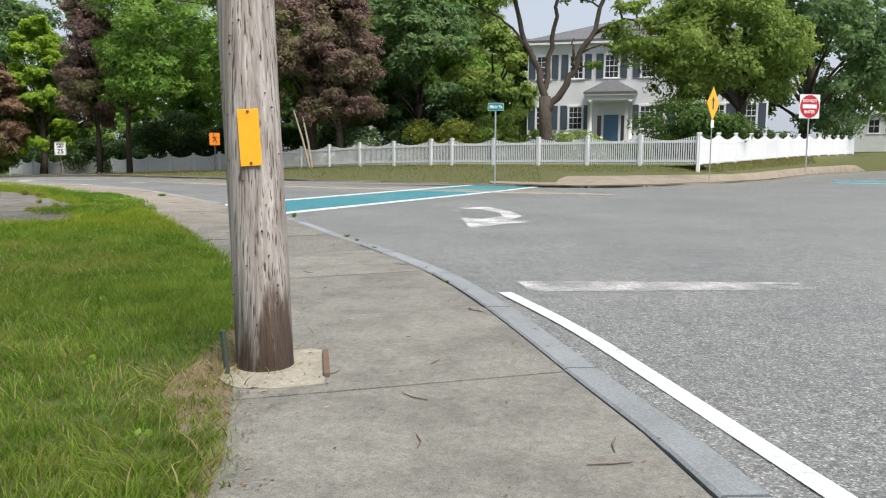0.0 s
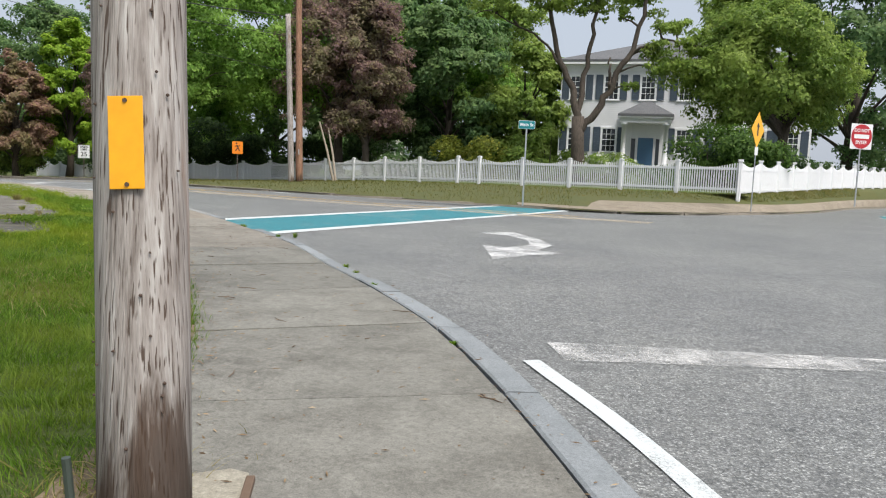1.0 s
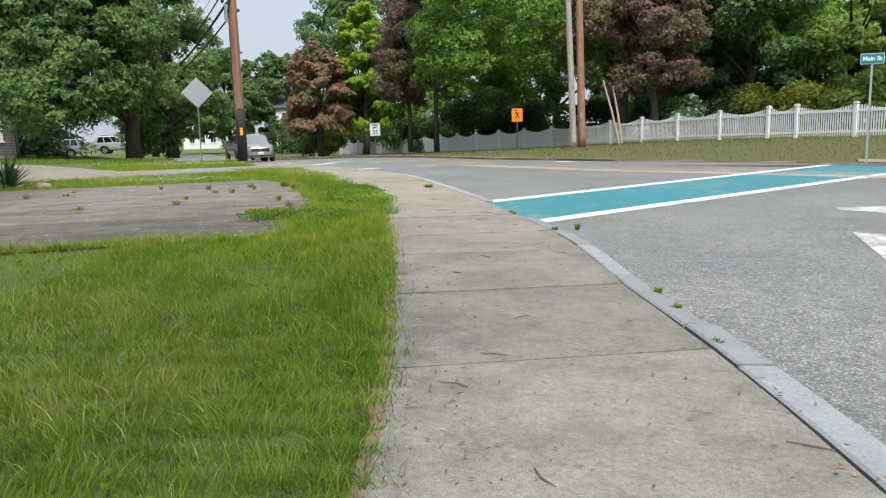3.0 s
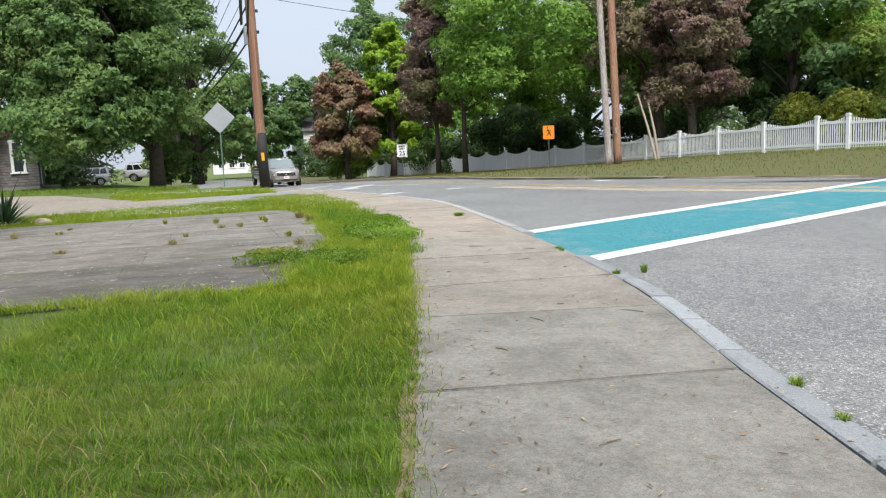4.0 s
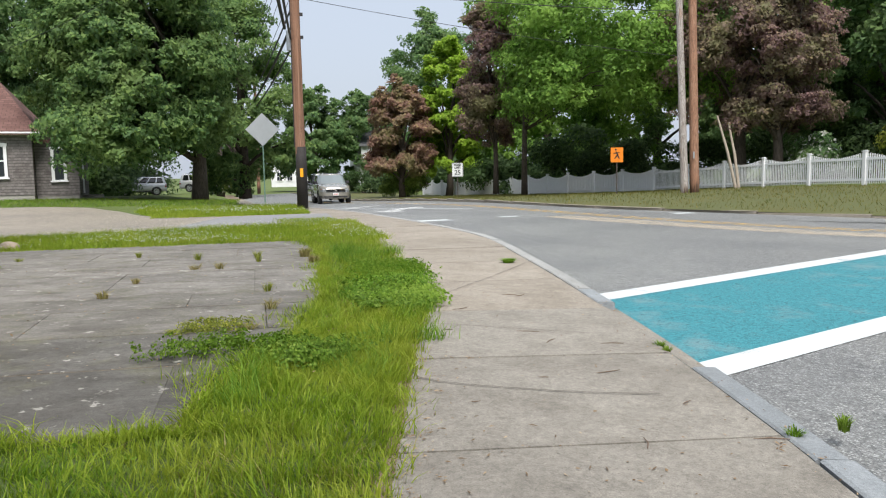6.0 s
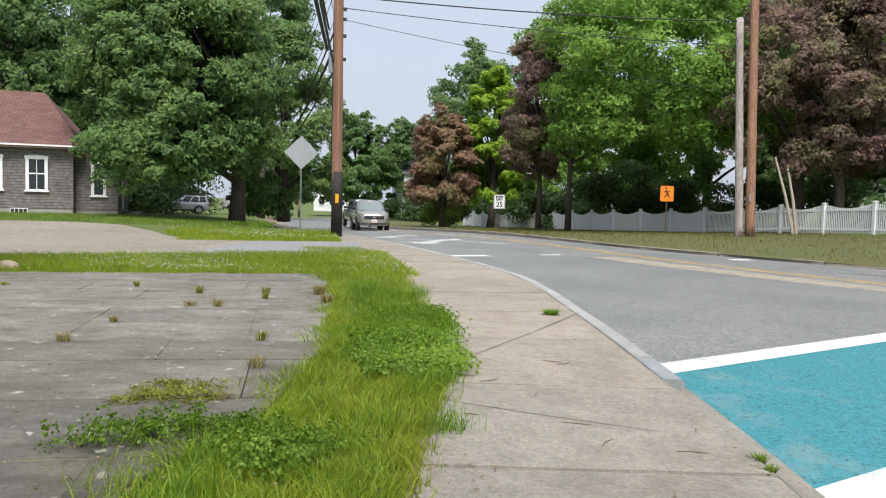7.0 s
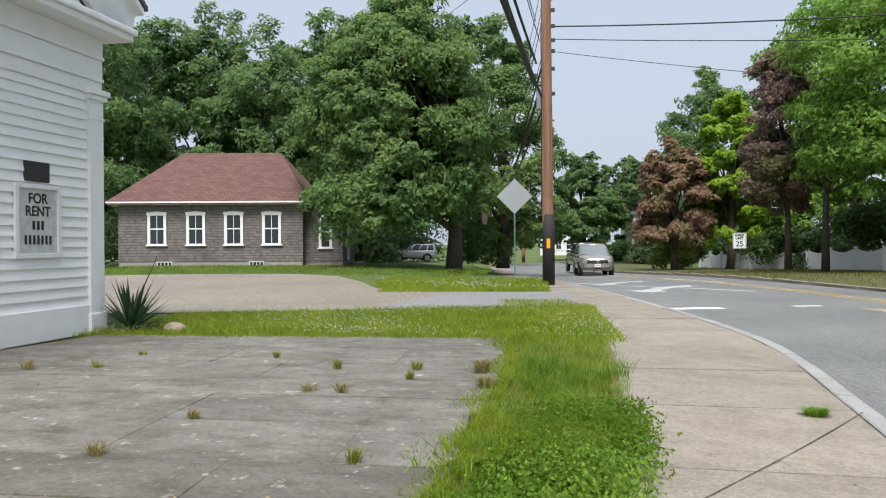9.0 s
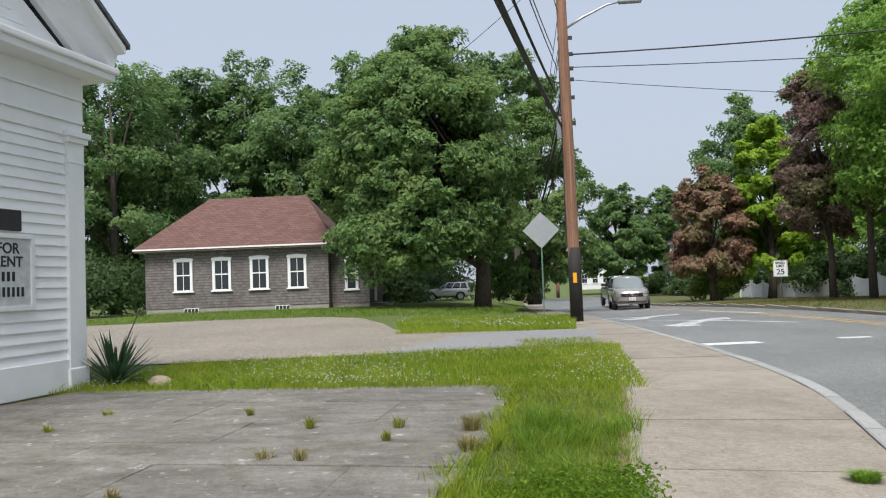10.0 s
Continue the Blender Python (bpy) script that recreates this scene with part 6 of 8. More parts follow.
sign_orange = plain("sign_orange", (0.8, 0.23, 0.01), 0.4)
sign_green = plain("sign_teal", (0.008, 0.20, 0.22), 0.4)
sign_back = plain("sign_back_aluminium", (0.42, 0.44, 0.45), 0.4, 0.6, 0.06, 4)
brown_steel = plain("brown_steel_post", (0.06, 0.045, 0.035), 0.7)


def sign_post(name, label, at, turn, height, material, shape):
    """A post at a base with a thin plate; the plate faces -y before the turn."""
    root = thing(name, label, "sign", at, turn, "road signs")
    bm = bmesh.new()
    add_box(bm, -0.025, 0.025, -0.012, 0.012, -0.2, height, 0.003)
    part("post", bm, material, root)
    for k in range(int(height / 0.5)):
        part("bolt", tube([(0, -0.012, 0.3 + 0.5 * k), (0, -0.017, 0.3 + 0.5 * k)], [0.008, 0.008], 6), galv, root)
    shape(root)
    return root


def plate_rect(w, h, z, material, y=-0.02, d=0.004, r=0.03):
    pts = []
    for cx, cz, a0 in ((w / 2 - r, h / 2 - r, 0), (-w / 2 + r, h / 2 - r, 90), (-w / 2 + r, -h / 2 + r, 180), (w / 2 - r, -h / 2 + r, 270)):
        for k in range(4):
            a = radians(a0 + 30 * k)
            pts.append((cx + r * math.cos(a), cz + r * math.sin(a)))
    return prism([(p, q + z) for p, q in pts], -y - d, -y, up90)


up = Matrix.Rotation(radians(90), 4, "X")


def street_name(root):
    s = part("blade", plate_rect(0.5, 0.24, 2.42, sign_green, -0.02), sign_green, root, "teal street name blade")
    part("border", plate_rect(0.52, 0.26, 2.42, sign_white, -0.016, 0.003), sign_white, s)
    lettering("lettering", "Main St", 0.14, Matrix.Translation((0, -0.026, 2.42)) @ up, sign_white, s, 0.001, 0.004)


def warning(root):
    s = part("diamond", prism([(-0.6, 2.55), (0, 1.95), (0.6, 2.55), (0, 3.15)], 0.016, 0.02, up90), sign_yellow, root, "yellow diamond warning plate")
    part("symbol", prism([(-0.06, 2.35), (0.06, 2.35), (0.06, 2.65), (0.14, 2.65), (0, 2.8), (-0.14, 2.65), (-0.06, 2.65)], 0.021, 0.0225, up90), black, s)
    part("small_plate", box(-0.15, 0.15, -0.02, -0.016, 1.7, 1.98, 0), sign_white, root)


def no_entry(root):
    s = part("plate", plate_rect(0.86, 0.86, 2.2, sign_white, -0.018), sign_white, root, "white square plate with red disc")
    part("disc", prism([(0.41 * math.cos(k * math.tau / 40), 2.2 + 0.41 * math.sin(k * math.tau / 40)) for k in range(40)], 0.0225, 0.024, up90), red, s)
    part("bar", prism([(-0.3, 2.13), (0.3, 2.13), (0.3, 2.27), (-0.3, 2.27)], 0.0245, 0.026, up90), sign_white, s)
    lettering("lettering", "DO NOT", 0.15, Matrix.Translation((0, -0.026, 2.40)) @ up, sign_white, s, 0.001, 0.004)
    lettering("lettering", "ENTER", 0.15, Matrix.Translation((0, -0.026, 2.0)) @ up, sign_white, s, 0.001, 0.004)


def speed_limit(root):
    s = part("plate", plate_rect(0.61, 0.76, 1.43, sign_white, -0.018), sign_white, root, "white speed limit plate")
    for a in ((-0.28, 0.28, 1.785, 1.795), (-0.28, 0.28, 1.065, 1.075), (-0.28, -0.27, 1.075, 1.785), (0.27, 0.28, 1.075, 1.785)):
        part("border", box(a[0], a[1], -0.0245, -0.022, a[2], a[3]), black, s)
    for txt, zz, sz in (("SPEED", 1.68, 0.15), ("LIMIT", 1.54, 0.15), ("25", 1.27, 0.36)):
        lettering("lettering", txt, sz, Matrix.Translation((0, -0.025, zz)) @ up, black, s, 0.001, 0.005)


def orange_board(root):
    s = part("plate", plate_rect(0.52, 0.62, 1.84, sign_orange, -0.018), sign_orange, root, "orange plate with a black symbol")
    for a, b2, w in (((-0.05, 1.98), (0.03, 1.86), 0.05), ((0.03, 1.86), (-0.1, 1.68), 0.045), ((0.02, 1.86), (0.1, 1.68), 0.045), ((-0.14, 1.9), (0.12, 1.94), 0.035)):
        d = (Vector(b2) - Vector(a)).normalized()
        nn = Vector((-d.y, d.x)) * w / 2
        part("symbol", prism([tuple(Vector(a) + nn), tuple(Vector(a) - nn), tuple(Vector(b2) - nn), tuple(Vector(b2) + nn)], 0.0225, 0.024, up90), black, s)
    part("symbol", prism([(-0.05 + 0.04 * math.cos(k * math.tau / 12), 2.06 + 0.04 * math.sin(k * math.tau / 12)) for k in range(12)], 0.0225, 0.024, up90), black, s)


def back_diamond(root):
    s = part("diamond", prism([(-0.655, 2.92), (0, 2.265), (0.655, 2.92), (0, 3.575)], 0.016, 0.02, up90), sign_back, root, "bare metal back of a diamond plate")
    for zz in (2.6, 3.2):
        part("bolt", tube([(0, -0.02, zz), (0, -0.03, zz)], [0.012, 0.012], 6), galv, s)


sign_post("street_sign", "teal street name sign on a thin steel post", (-1.36, 26.4, 0.12), 8, 2.3, galv, street_name)
sign_post("warning_sign", "yellow diamond warning sign turned nearly edge-on", (6.2, 29.2, 0.25), 58, 3.0, galv, warning)
sign_post("no_entry_sign", "red and white no-entry sign on a post", (9.82, 30.25, 0.55), 22, 2.3, galv, no_entry)
sign_post("speed_sign", "white speed limit sign beside the road", (-27.8, 42.3, -0.16), 36, 1.8, brown_steel, speed_limit)
sign_post("pedestrian_sign", "orange sign with a black symbol on a brown post", (-16.42, 38.1, -0.1), 33, 1.95, brown_steel, orange_board)
sign_post("diamond_sign", "grey back of a diamond road sign on a green post", (-26.9, 27.93, 0.02), 54, 3.4, plain("green_post", (0.12, 0.2, 0.16), 0.5, 0.3), back_diamond)


# ---------------------------------------------------------------- vehicles
def car_paint(name, colour, rough=0.22):
    m, n, l, b = mat(name, rough, 0.35)
    f = noise_node(n, l, coords(n, l), 4.0, 3)
    l.new(ramp(n, l, f, (0.3, tuple(v * 0.92 for v in colour)), (0.7, colour)), b.inputs["Base Color"])
    b.inputs["Coat Weight"].default_value, b.inputs["Coat Roughness"].default_value = 0.8, 0.04
    return m


tint, n, l, b = mat("tinted_car_glass", 0.03)
b.inputs["Base Color"].default_value = (0.012, 0.014, 0.016, 1)
b.inputs["Specular IOR Level"].default_value = 0.8
# pale base colour paints in the sky's reflection and the interior seen through
screen, n, l, b = mat("sky_pale_windscreen_glass", 0.05)
b.inputs["Base Color"].default_value = (0.17, 0.2, 0.21, 1)
b.inputs["Specular IOR Level"].default_value = 1.0
tyre_mat = plain("tyre_rubber", (0.022, 0.022, 0.023), 0.85)
rim_mat = plain("silver_wheel_cover", (0.5, 0.5, 0.51), 0.3, 0.75)
chrome = plain("chrome", (0.62, 0.63, 0.65), 0.12, 1.0, 0.04)
trim_black = plain("black_plastic", (0.02, 0.02, 0.022), 0.6)
lamp_clear = plain("clear_lamp", (0.5, 0.52, 0.54), 0.08, 0.4)
lamp_amber = plain("amber_lamp", (0.7, 0.2, 0.02), 0.15)
lamp_red = plain("red_lamp", (0.4, 0.01, 0.012), 0.15)
under = plain("underbody", (0.012, 0.012, 0.012), 0.9)
mark_red = plain("plate_mark_red", (0.45, 0.08, 0.08), 0.5)


def wheel(parent, x, y, r, width, rim, side):
    w = part("wheel", tube([(x, y - width * 0.35, r), (x, y + width * 0.35, r)], [r * 0.5, r * 0.5], 20), under, parent)
    bm = bmesh.new()
    prof = [(r * 0.68, -0.5), (r * 0.9, -0.5), (r * 0.975, -0.4), (r, -0.22), (r, 0.22), (r * 0.975, 0.4), (r * 0.9, 0.5), (r * 0.68, 0.5), (r * 0.66, 0.2), (r * 0.66, -0.2)]
    rings = []
    for k in range(40):
        a = k * math.tau / 40
        rings.append([bm.verts.new((x + p * math.cos(a), y + q * width, r + p * math.sin(a))) for p, q in prof])
    for k in range(40):
        u, v = rings[k], rings[(k + 1) % 40]
        for i in range(len(prof)):
            bm.faces.new((u[i], u[(i + 1) % len(prof)], v[(i + 1) % len(prof)], v[i]))
    bmesh.ops.recalc_face_normals(bm, faces=bm.faces)
    part("tyre", bm, tyre_mat, w, "", True)
    o = y + side * width * 0.42
    bm = bmesh.new()
    add_tube(bm, [(x, o - side * 0.05, r), (x, o, r)], [r * 0.68, r * 0.68], 36)
    add_tube(bm, [(x, o, r), (x, o + side * 0.018, r)], [r * 0.2, r * 0.15], 16)
    bmesh.ops.recalc_face_normals(bm, faces=bm.faces)
    cover = part("rim", bm, rim, w, "silver wheel cover")
    for k in range(9):
        a = k * math.tau / 9
        m = Matrix.Translation((x, o, r)) @ Matrix.Rotation(a, 4, "Y")
        part("slot", box(-r * 0.06, r * 0.06, -0.004, 0.006, r * 0.3, r * 0.56, 0.004, m), under, w)


def car(name, label, at, turn, s, paint, group="vehicles"):
    """A car whose skin runs round it as one ribbon: s holds its sizes. x forward, rear axle at 0."""
    root = thing(name, label, "car", at, turn, group)
    xr, xf, wb, hw, sill, r = s["xr"], s["xf"], s["wb"], s["w"] / 2, s["sill"], s["r"]
    belt, cowl, nose, xc = s["belt"], s["cowl"], s["nose"], s["xc"]

    def half(x):
        u, v = max(0, (x - (xf - 0.95)) / 0.95), max(0, ((xr + 0.5) - x) / 0.5)
        return hw * (1 - 0.36 * u ** 2.6 - 0.12 * v ** 2.2)

    xs = [xr + 0.03 + (xf - xr - 0.13) * k / 96 for k in range(97)]
    he, hr = half(xs[-1]), half(xs[0])
    line = [(xr, 0.0), (xr + 0.005, hr * 0.5), (xr + 0.012, hr * 0.85)] + [(x, half(x)) for x in xs] + [(xf - 0.035, he * 0.8), (xf - 0.01, he * 0.45), (xf, 0.0)]

    def top(x):
        if x > xc:
            u = (x - xc) / (xf - xc)
            return cowl + (nose - cowl) * (0.45 * u + 0.55 * u ** 2.4)
        return belt + (cowl - belt) * smooth(xc - 1.2, xc, x) + s.get("kick", 0.05) * smooth(1.5, xr, 1.5 + xr - x)

    def low(x):
        z = sill
        for ax in (0.0, wb):
            d = abs(x - ax)
            R = r * 1.2
            if d < R:
                z = max(z, r * 1.0 + math.sqrt(R * R - d * d) - r * 0.02)
        return z

    def skin(k, t):
        x, y = line[k]
        z0, z1 = low(x), top(x)
        z = z0 + (z1 - z0) * t
        q = (z - sill) / (z1 - sill)
        front = smooth(xf - 0.7, xf, x)
        ins = 0.07 * max(0, 1 - q / 0.3) ** 2 + 0.07 * max(0, (q - 0.62) / 0.38) ** 2 + 0.012 * math.exp(-((q - 0.62) / 0.05) ** 2)
        f = (hw - ins) / hw
        back = front * (0.13 * max(0, (q - 0.55) / 0.45) ** 1.6 + 0.05 * max(0, 1 - q / 0.3) ** 1.5)
        return Vector((x - back, y * f, z))

    def patch(name, ks, ts, material, parent, out=0.006, label="", both=True, sides=(1, -1)):
        made = []
        for sd in sides:
            bm = bmesh.new()
            g = []
            for k in ks:
                row = []
                for t in ts:
                    p = skin(k, t)
                    a, b2 = skin(min(k + 1, len(line) - 1), t), skin(max(k - 1, 0), t)
                    nn = Vector(((a - b2).y * -1, (a - b2).x, 0))
                    nn = nn.normalized() if nn.length > 1e-6 else Vector((1, 0, 0))
                    if nn.y * p.y < 0 or (abs(p.y) < 1e-6 and nn.x < 0):
                        nn = -nn
                    p = p + nn * out
                    row.append(bm.verts.new((p.x, p.y * sd, p.z)))
                g.append(row)
            for a, b2 in zip(g, g[1:]):
                for i in range(len(ts) - 1):
                    bm.faces.new((a[i], a[i + 1], b2[i + 1], b2[i]))
            bmesh.ops.solidify(bm, geom=bm.faces[:], thickness=0.012)
            bmesh.ops.recalc_face_normals(bm, faces=bm.faces)
            made.append(part(name, bm, material, parent, label, True))
        return made

    n, m = len(line), 14
    bm = bmesh.new()
    grid = {}
    for sd in (1, -1):
        for k in range(n):
            for i in range(m + 1):
                p = skin(k, i / m)
                if sd == -1 and k in (0, n - 1):
                    grid[sd, k, i] = grid[1, k, i]
                else:
                    grid[sd, k, i] = bm.verts.new((p.x, p.y * sd, p.z))
        for k in range(n - 1):
            for i in range(m):
                bm.faces.new((grid[sd, k, i], grid[sd, k + 1, i], grid[sd, k + 1, i + 1], grid[sd, k, i + 1]))
    caps = []
    for k in range(1, n - 1):
        a, b2 = grid[1, k, m], grid[-1, k, m]
        row = [a]
        crown = 0.055 * smooth(xr, xr + 0.4, a.co.x) * (1 - 0.7 * smooth(xf - 0.5, xf, a.co.x))
        for i in range(1, 8):
            t = i / 8
            p = a.co.lerp(b2.co, t)
            row.append(bm.verts.new((p.x, p.y, p.z + crown * (1 - (2 * t - 1) ** 2))))
        row.append(b2)
        caps.append(row)
    for u, v in zip(caps, caps[1:]):
        for i in range(8):
            bm.faces.new((u[i], u[i + 1], v[i + 1], v[i]))
    bm.faces.new(caps[0] + [grid[1, 0, m]])
    bm.faces.new(caps[-1][::-1] + [grid[1, n - 1, m]])
    bmesh.ops.recalc_face_normals(bm, faces=bm.faces)
    body = part("body", bm, paint, root, "", True)
    part("underbody", box(xr + 0.25, xf - 0.35, -hw * 0.72, hw * 0.72, sill - 0.02, belt - 0.15), under, root)

    # glasshouse
    c0, c1, t0, t1, ht, zt = s["g0"], s["g1"], s["t0"], s["t1"], s["top"] / 2, s["h"]

    def ring(x0, x1, hmax, bulge_f, bulge_r):
        pts = []
        for k in range(5):
            a = k / 4
            pts.append((x0 - 0 + bulge_r * a * a, hmax * 0.9 * a))
        for k in range(1, 24):
            a = k / 24
            x = x0 + bulge_r + (x1 - bulge_f - x0 - bulge_r) * a
            pts.append((x, hmax * (0.9 + 0.1 * min(1, a * 8)) * (1 - 0.06 * max(0, (a - 0.8) / 0.2))))
        for k in range(5):
            a = 1 - k / 4
            pts.append((x1 - bulge_f * a * a, hmax * 0.94 * a))
        return pts

    lo, hi = ring(c0, c1, hw - 0.09, s.get("bf", 0.3), 0.06), ring(t0, t1, ht, 0.14, 0.05)
    N = len(lo)

    def house_pt(k, t, out=0.0):
        (x0, y0), (x1, y1) = lo[k], hi[k]
        zb = top(min(x0, xc)) - 0.02 if x0 < xc else cowl - 0.03
        b2 = 0.03 * math.sin(math.pi * t)
        x, y, z = x0 + (x1 - x0) * t, y0 + (y1 - y0) * t, zb + (zt - 0.05 - zb) * t
        d = Vector((x - (c0 + c1) / 2, y * 1.6, 0))
        d = d.normalized() if d.length > 0 else d
        return Vector((x, y, z)) + Vector((math.copysign(1, d.x) * b2 if k in (0, 1, 2, 3, 4) or k > N - 6 else 0, math.copysign(b2, y) if y else 0, 0)) + (Vector((0, 1, 0.25)).normalized() * out if 4 < k < N - 5 else Vector((math.copysign(1, d.x), 0, 0.4)).normalized() * out)

    bm = bmesh.new()
    R = 8
    gg = {}
    for sd in (1, -1):
        for k in range(N):
            for i in range(R + 1):
                if sd == -1 and k in (0, N - 1):
                    gg[sd, k, i] = gg[1, k, i]
                else:
                    p = house_pt(k, i / R)
                    gg[sd, k, i] = bm.verts.new((p.x, p.y * sd, p.z))
        for k in range(N - 1):
            for i in range(R):
                bm.faces.new((gg[sd, k, i], gg[sd, k + 1, i], gg[sd, k + 1, i + 1], gg[sd, k, i + 1]))
    rows = []
    for k in range(1, N - 1):
        a, b2 = gg[1, k, R], gg[-1, k, R]
        row = [a]
        for i in range(1, 8):
            t = i / 8
            p = a.co.lerp(b2.co, t)
            e = smooth(0, 0.35, min(k, N - 1 - k) / (N / 2))
            row.append(bm.verts.new((p.x, p.y, p.z + 0.06 * (1 - abs(2 * t - 1) ** 3) * (0.35 + 0.65 * e))))
        row.append(b2)
        rows.append(row)
    for u, v in zip(rows, rows[1:]):
        for i in range(8):
            bm.faces.new((u[i], u[i + 1], v[i + 1], v[i]))
    bm.faces.new(rows[0] + [gg[1, 0, R]])
    bm.faces.new(rows[-1][::-1] + [gg[1, N - 1, R]])
    bmesh.ops.recalc_face_normals(bm, faces=bm.faces)
    part("cabin", bm, paint, root, "", True)

    def pane(name, ks, ta, tb, material, sides, label=""):
        for sd in sides:
            bm = bmesh.new()
            g = [[house_pt(k, ta + (tb - ta) * i / 5, 0.008) for i in range(6)] for k in ks]
            g = [[bm.verts.new((p.x, p.y * sd, p.z)) for p in row] for row in g]
            for a, b2 in zip(g, g[1:]):
                for i in range(5):
                    bm.faces.new((a[i], a[i + 1], b2[i + 1], b2[i]))
            bmesh.ops.recalc_face_normals(bm, faces=bm.faces)
            part(name, bm, material, root, label, True)

    def wide(name, k0, ta, tb, material, label=""):
        bm = bmesh.new()
        ks = [k for k in range(N - 1, N - 1 - k0, -1)] if name == "windscreen" else [k for k in range(0, k0)]
        cols = [(k, -1) for k in ks[::-1]] + [(k, 1) for k in ks[1:]]
        g = []
        for k, sd in cols:
            row = []
            for i in range(7):
                p = house_pt(k, ta + (tb - ta) * i / 6, 0.008)
                row.append(bm.verts.new((p.x, p.y * sd, p.z)))
            g.append(row)
        for a, b2 in zip(g, g[1:]):
            for i in range(6):
                bm.faces.new((a[i], a[i + 1], b2[i + 1], b2[i]))
        bmesh.ops.recalc_face_normals(bm, faces=bm.faces)
        part(name, bm, material, root, label, True)

    wide("windscreen", 6, 0.03, 0.95, screen, "sloping windscreen")
    wide("rear_window", 5, 0.1, 0.9, tint)
    for a, b2 in s["panes"]:
        pane("side_window", list(range(a, b2 + 1)), 0.06, 0.92, tint, (1, -1), "dark tinted side window")
    for ax in (0.0, wb):
        for sd in (1, -1):
            wheel(root, ax, sd * (hw - 0.115), r, 0.22, rim_mat, sd)
    F0 = n - 1
    idx = lambda x: min(range(3, n - 3), key=lambda k: abs(line[k][0] - x))
    if s.get("mould"):
        patch("side_moulding", list(range(idx(r * 1.35), idx(wb - r * 1.35) + 1)), (0.44, 0.49), trim_black if s["mould"] == 1 else paint, root, 0.012)
    patch("sill_trim", list(range(idx(r * 1.3), idx(wb - r * 1.3) + 1)), (0.0, 0.05), trim_black, root, 0.004)
    h0, h1 = s["lampz"]
    for sd in (1, -1):
        lamp = patch("headlight", list(range(idx(xf - s["lampx"]), n - 2)), (h0, (h0 + h1) / 2, h1), lamp_clear, root, 0.008, "clear headlight", True, (sd,))[0]
        patch("indicator", list(range(idx(xf - s["lampx"]), idx(xf - s["lampx"] * 0.8) + 1)), ((h0 + h1) / 2, h1 - 0.03), lamp_amber, lamp, 0.012, "amber indicator", True, (sd,))
        patch("tail_light", list(range(1, idx(xr + 0.22) + 1)), (0.55, 0.9), lamp_red, root, 0.008, "", True, (sd,))
    g0, g1 = s["grillz"]
    gr = patch("grille_half", [n - 3, n - 2, n - 1], (g0, (g0 + g1) / 2, g1), trim_black, root, 0.012, "dark grille with chrome bars")
    for t in (g0, g0 + (g1 - g0) / 3, g0 + 2 * (g1 - g0) / 3, g1):
        patch("grille_bar", [n - 3, n - 2, n - 1], (t - 0.012, t + 0.012), chrome, gr[0], 0.026)
    p = skin(n - 1, (g0 + g1) / 2)
    part("badge", prism([(0.05 * math.cos(k * math.tau / 16), 0.045 * math.sin(k * math.tau / 16)) for k in range(16)], 0, 0.012, Matrix.Translation((p.x + 0.05, 0, p.z)) @ Matrix.Rotation(radians(90), 4, "Y")), chrome, gr[0])
    patch("lower_intake", [n - 4, n - 3, n - 2, n - 1], (0.08, 0.24), trim_black, root, 0.006)
    for sd in (1, -1):
        patch("fog_recess", list(range(n - 12, n - 6)), (0.1, 0.22), trim_black, root, 0.006, "", True, (sd,))
    for end, sg in ((n - 1, 1), (0, -1)):
        p = skin(end, s.get("platez", 0.36))
        pl = part("number_plate", box(0, 0.012, -0.155, 0.155, -0.075, 0.075, 0.004, Matrix.Translation((p.x + (0.02 if sg > 0 else -0.03), 0, p.z))), sign_white, root, "white number plate with plain bars")
        for k in range(6):
            part("bar", box(0.012 if sg > 0 else -0.002, 0.014 if sg > 0 else 0.0, -0.12 + k * 0.042, -0.092 + k * 0.042, -0.035, 0.03, 0, Matrix.Translation((p.x + (0.02 if sg > 0 else -0.03), 0, p.z))), mark_red, pl)
    for sd in (1, -1):
        q = house_pt(N - 7, 0.12)
        mm = Matrix.Translation((q.x - 0.02, sd * (q.y + 0.13), q.z + 0.06))
        mi = part("mirror", box(-0.09, 0.07, -0.12, 0.12, -0.08, 0.09, 0.04, mm), s.get("mirror", trim_black), root)
        part("mirror_arm", box(-0.03, 0.03, -0.16, -0.02, -0.05, -0.01, 0.01, Matrix.Translation((q.x - 0.02, sd * (q.y + 0.13), q.z + 0.03)) @ Matrix.Diagonal((1, sd, 1, 1))), trim_black, mi)
        for hx in s["handles"]:
            k = idx(hx)
            q2 = skin(k, 0.84)
            part("door_handle", box(-0.11, 0.11, -0.012, 0.03, -0.018, 0.018, 0.008, Matrix.Translation((q2.x, sd * q2.y, q2.z)) @ Matrix.Diagonal((1, sd, 1, 1))), paint, root)
        for dx in s["doors"]:
            k = idx(dx)
            part("door_gap", tube([tuple(Vector((skin(k, t).x, sd * (skin(k, t).y - 0.0005), skin(k, t).z))) for t in (0.06, 0.3, 0.5, 0.65, 0.8, 0.98)], [0.006] * 6, 6), under, root)
    for sd, off in ((1, 0.15), (-1, -0.45)):
        a, b2 = house_pt(N - 1, 0.02, 0.03), house_pt(N - 3, 0.06, 0.03)
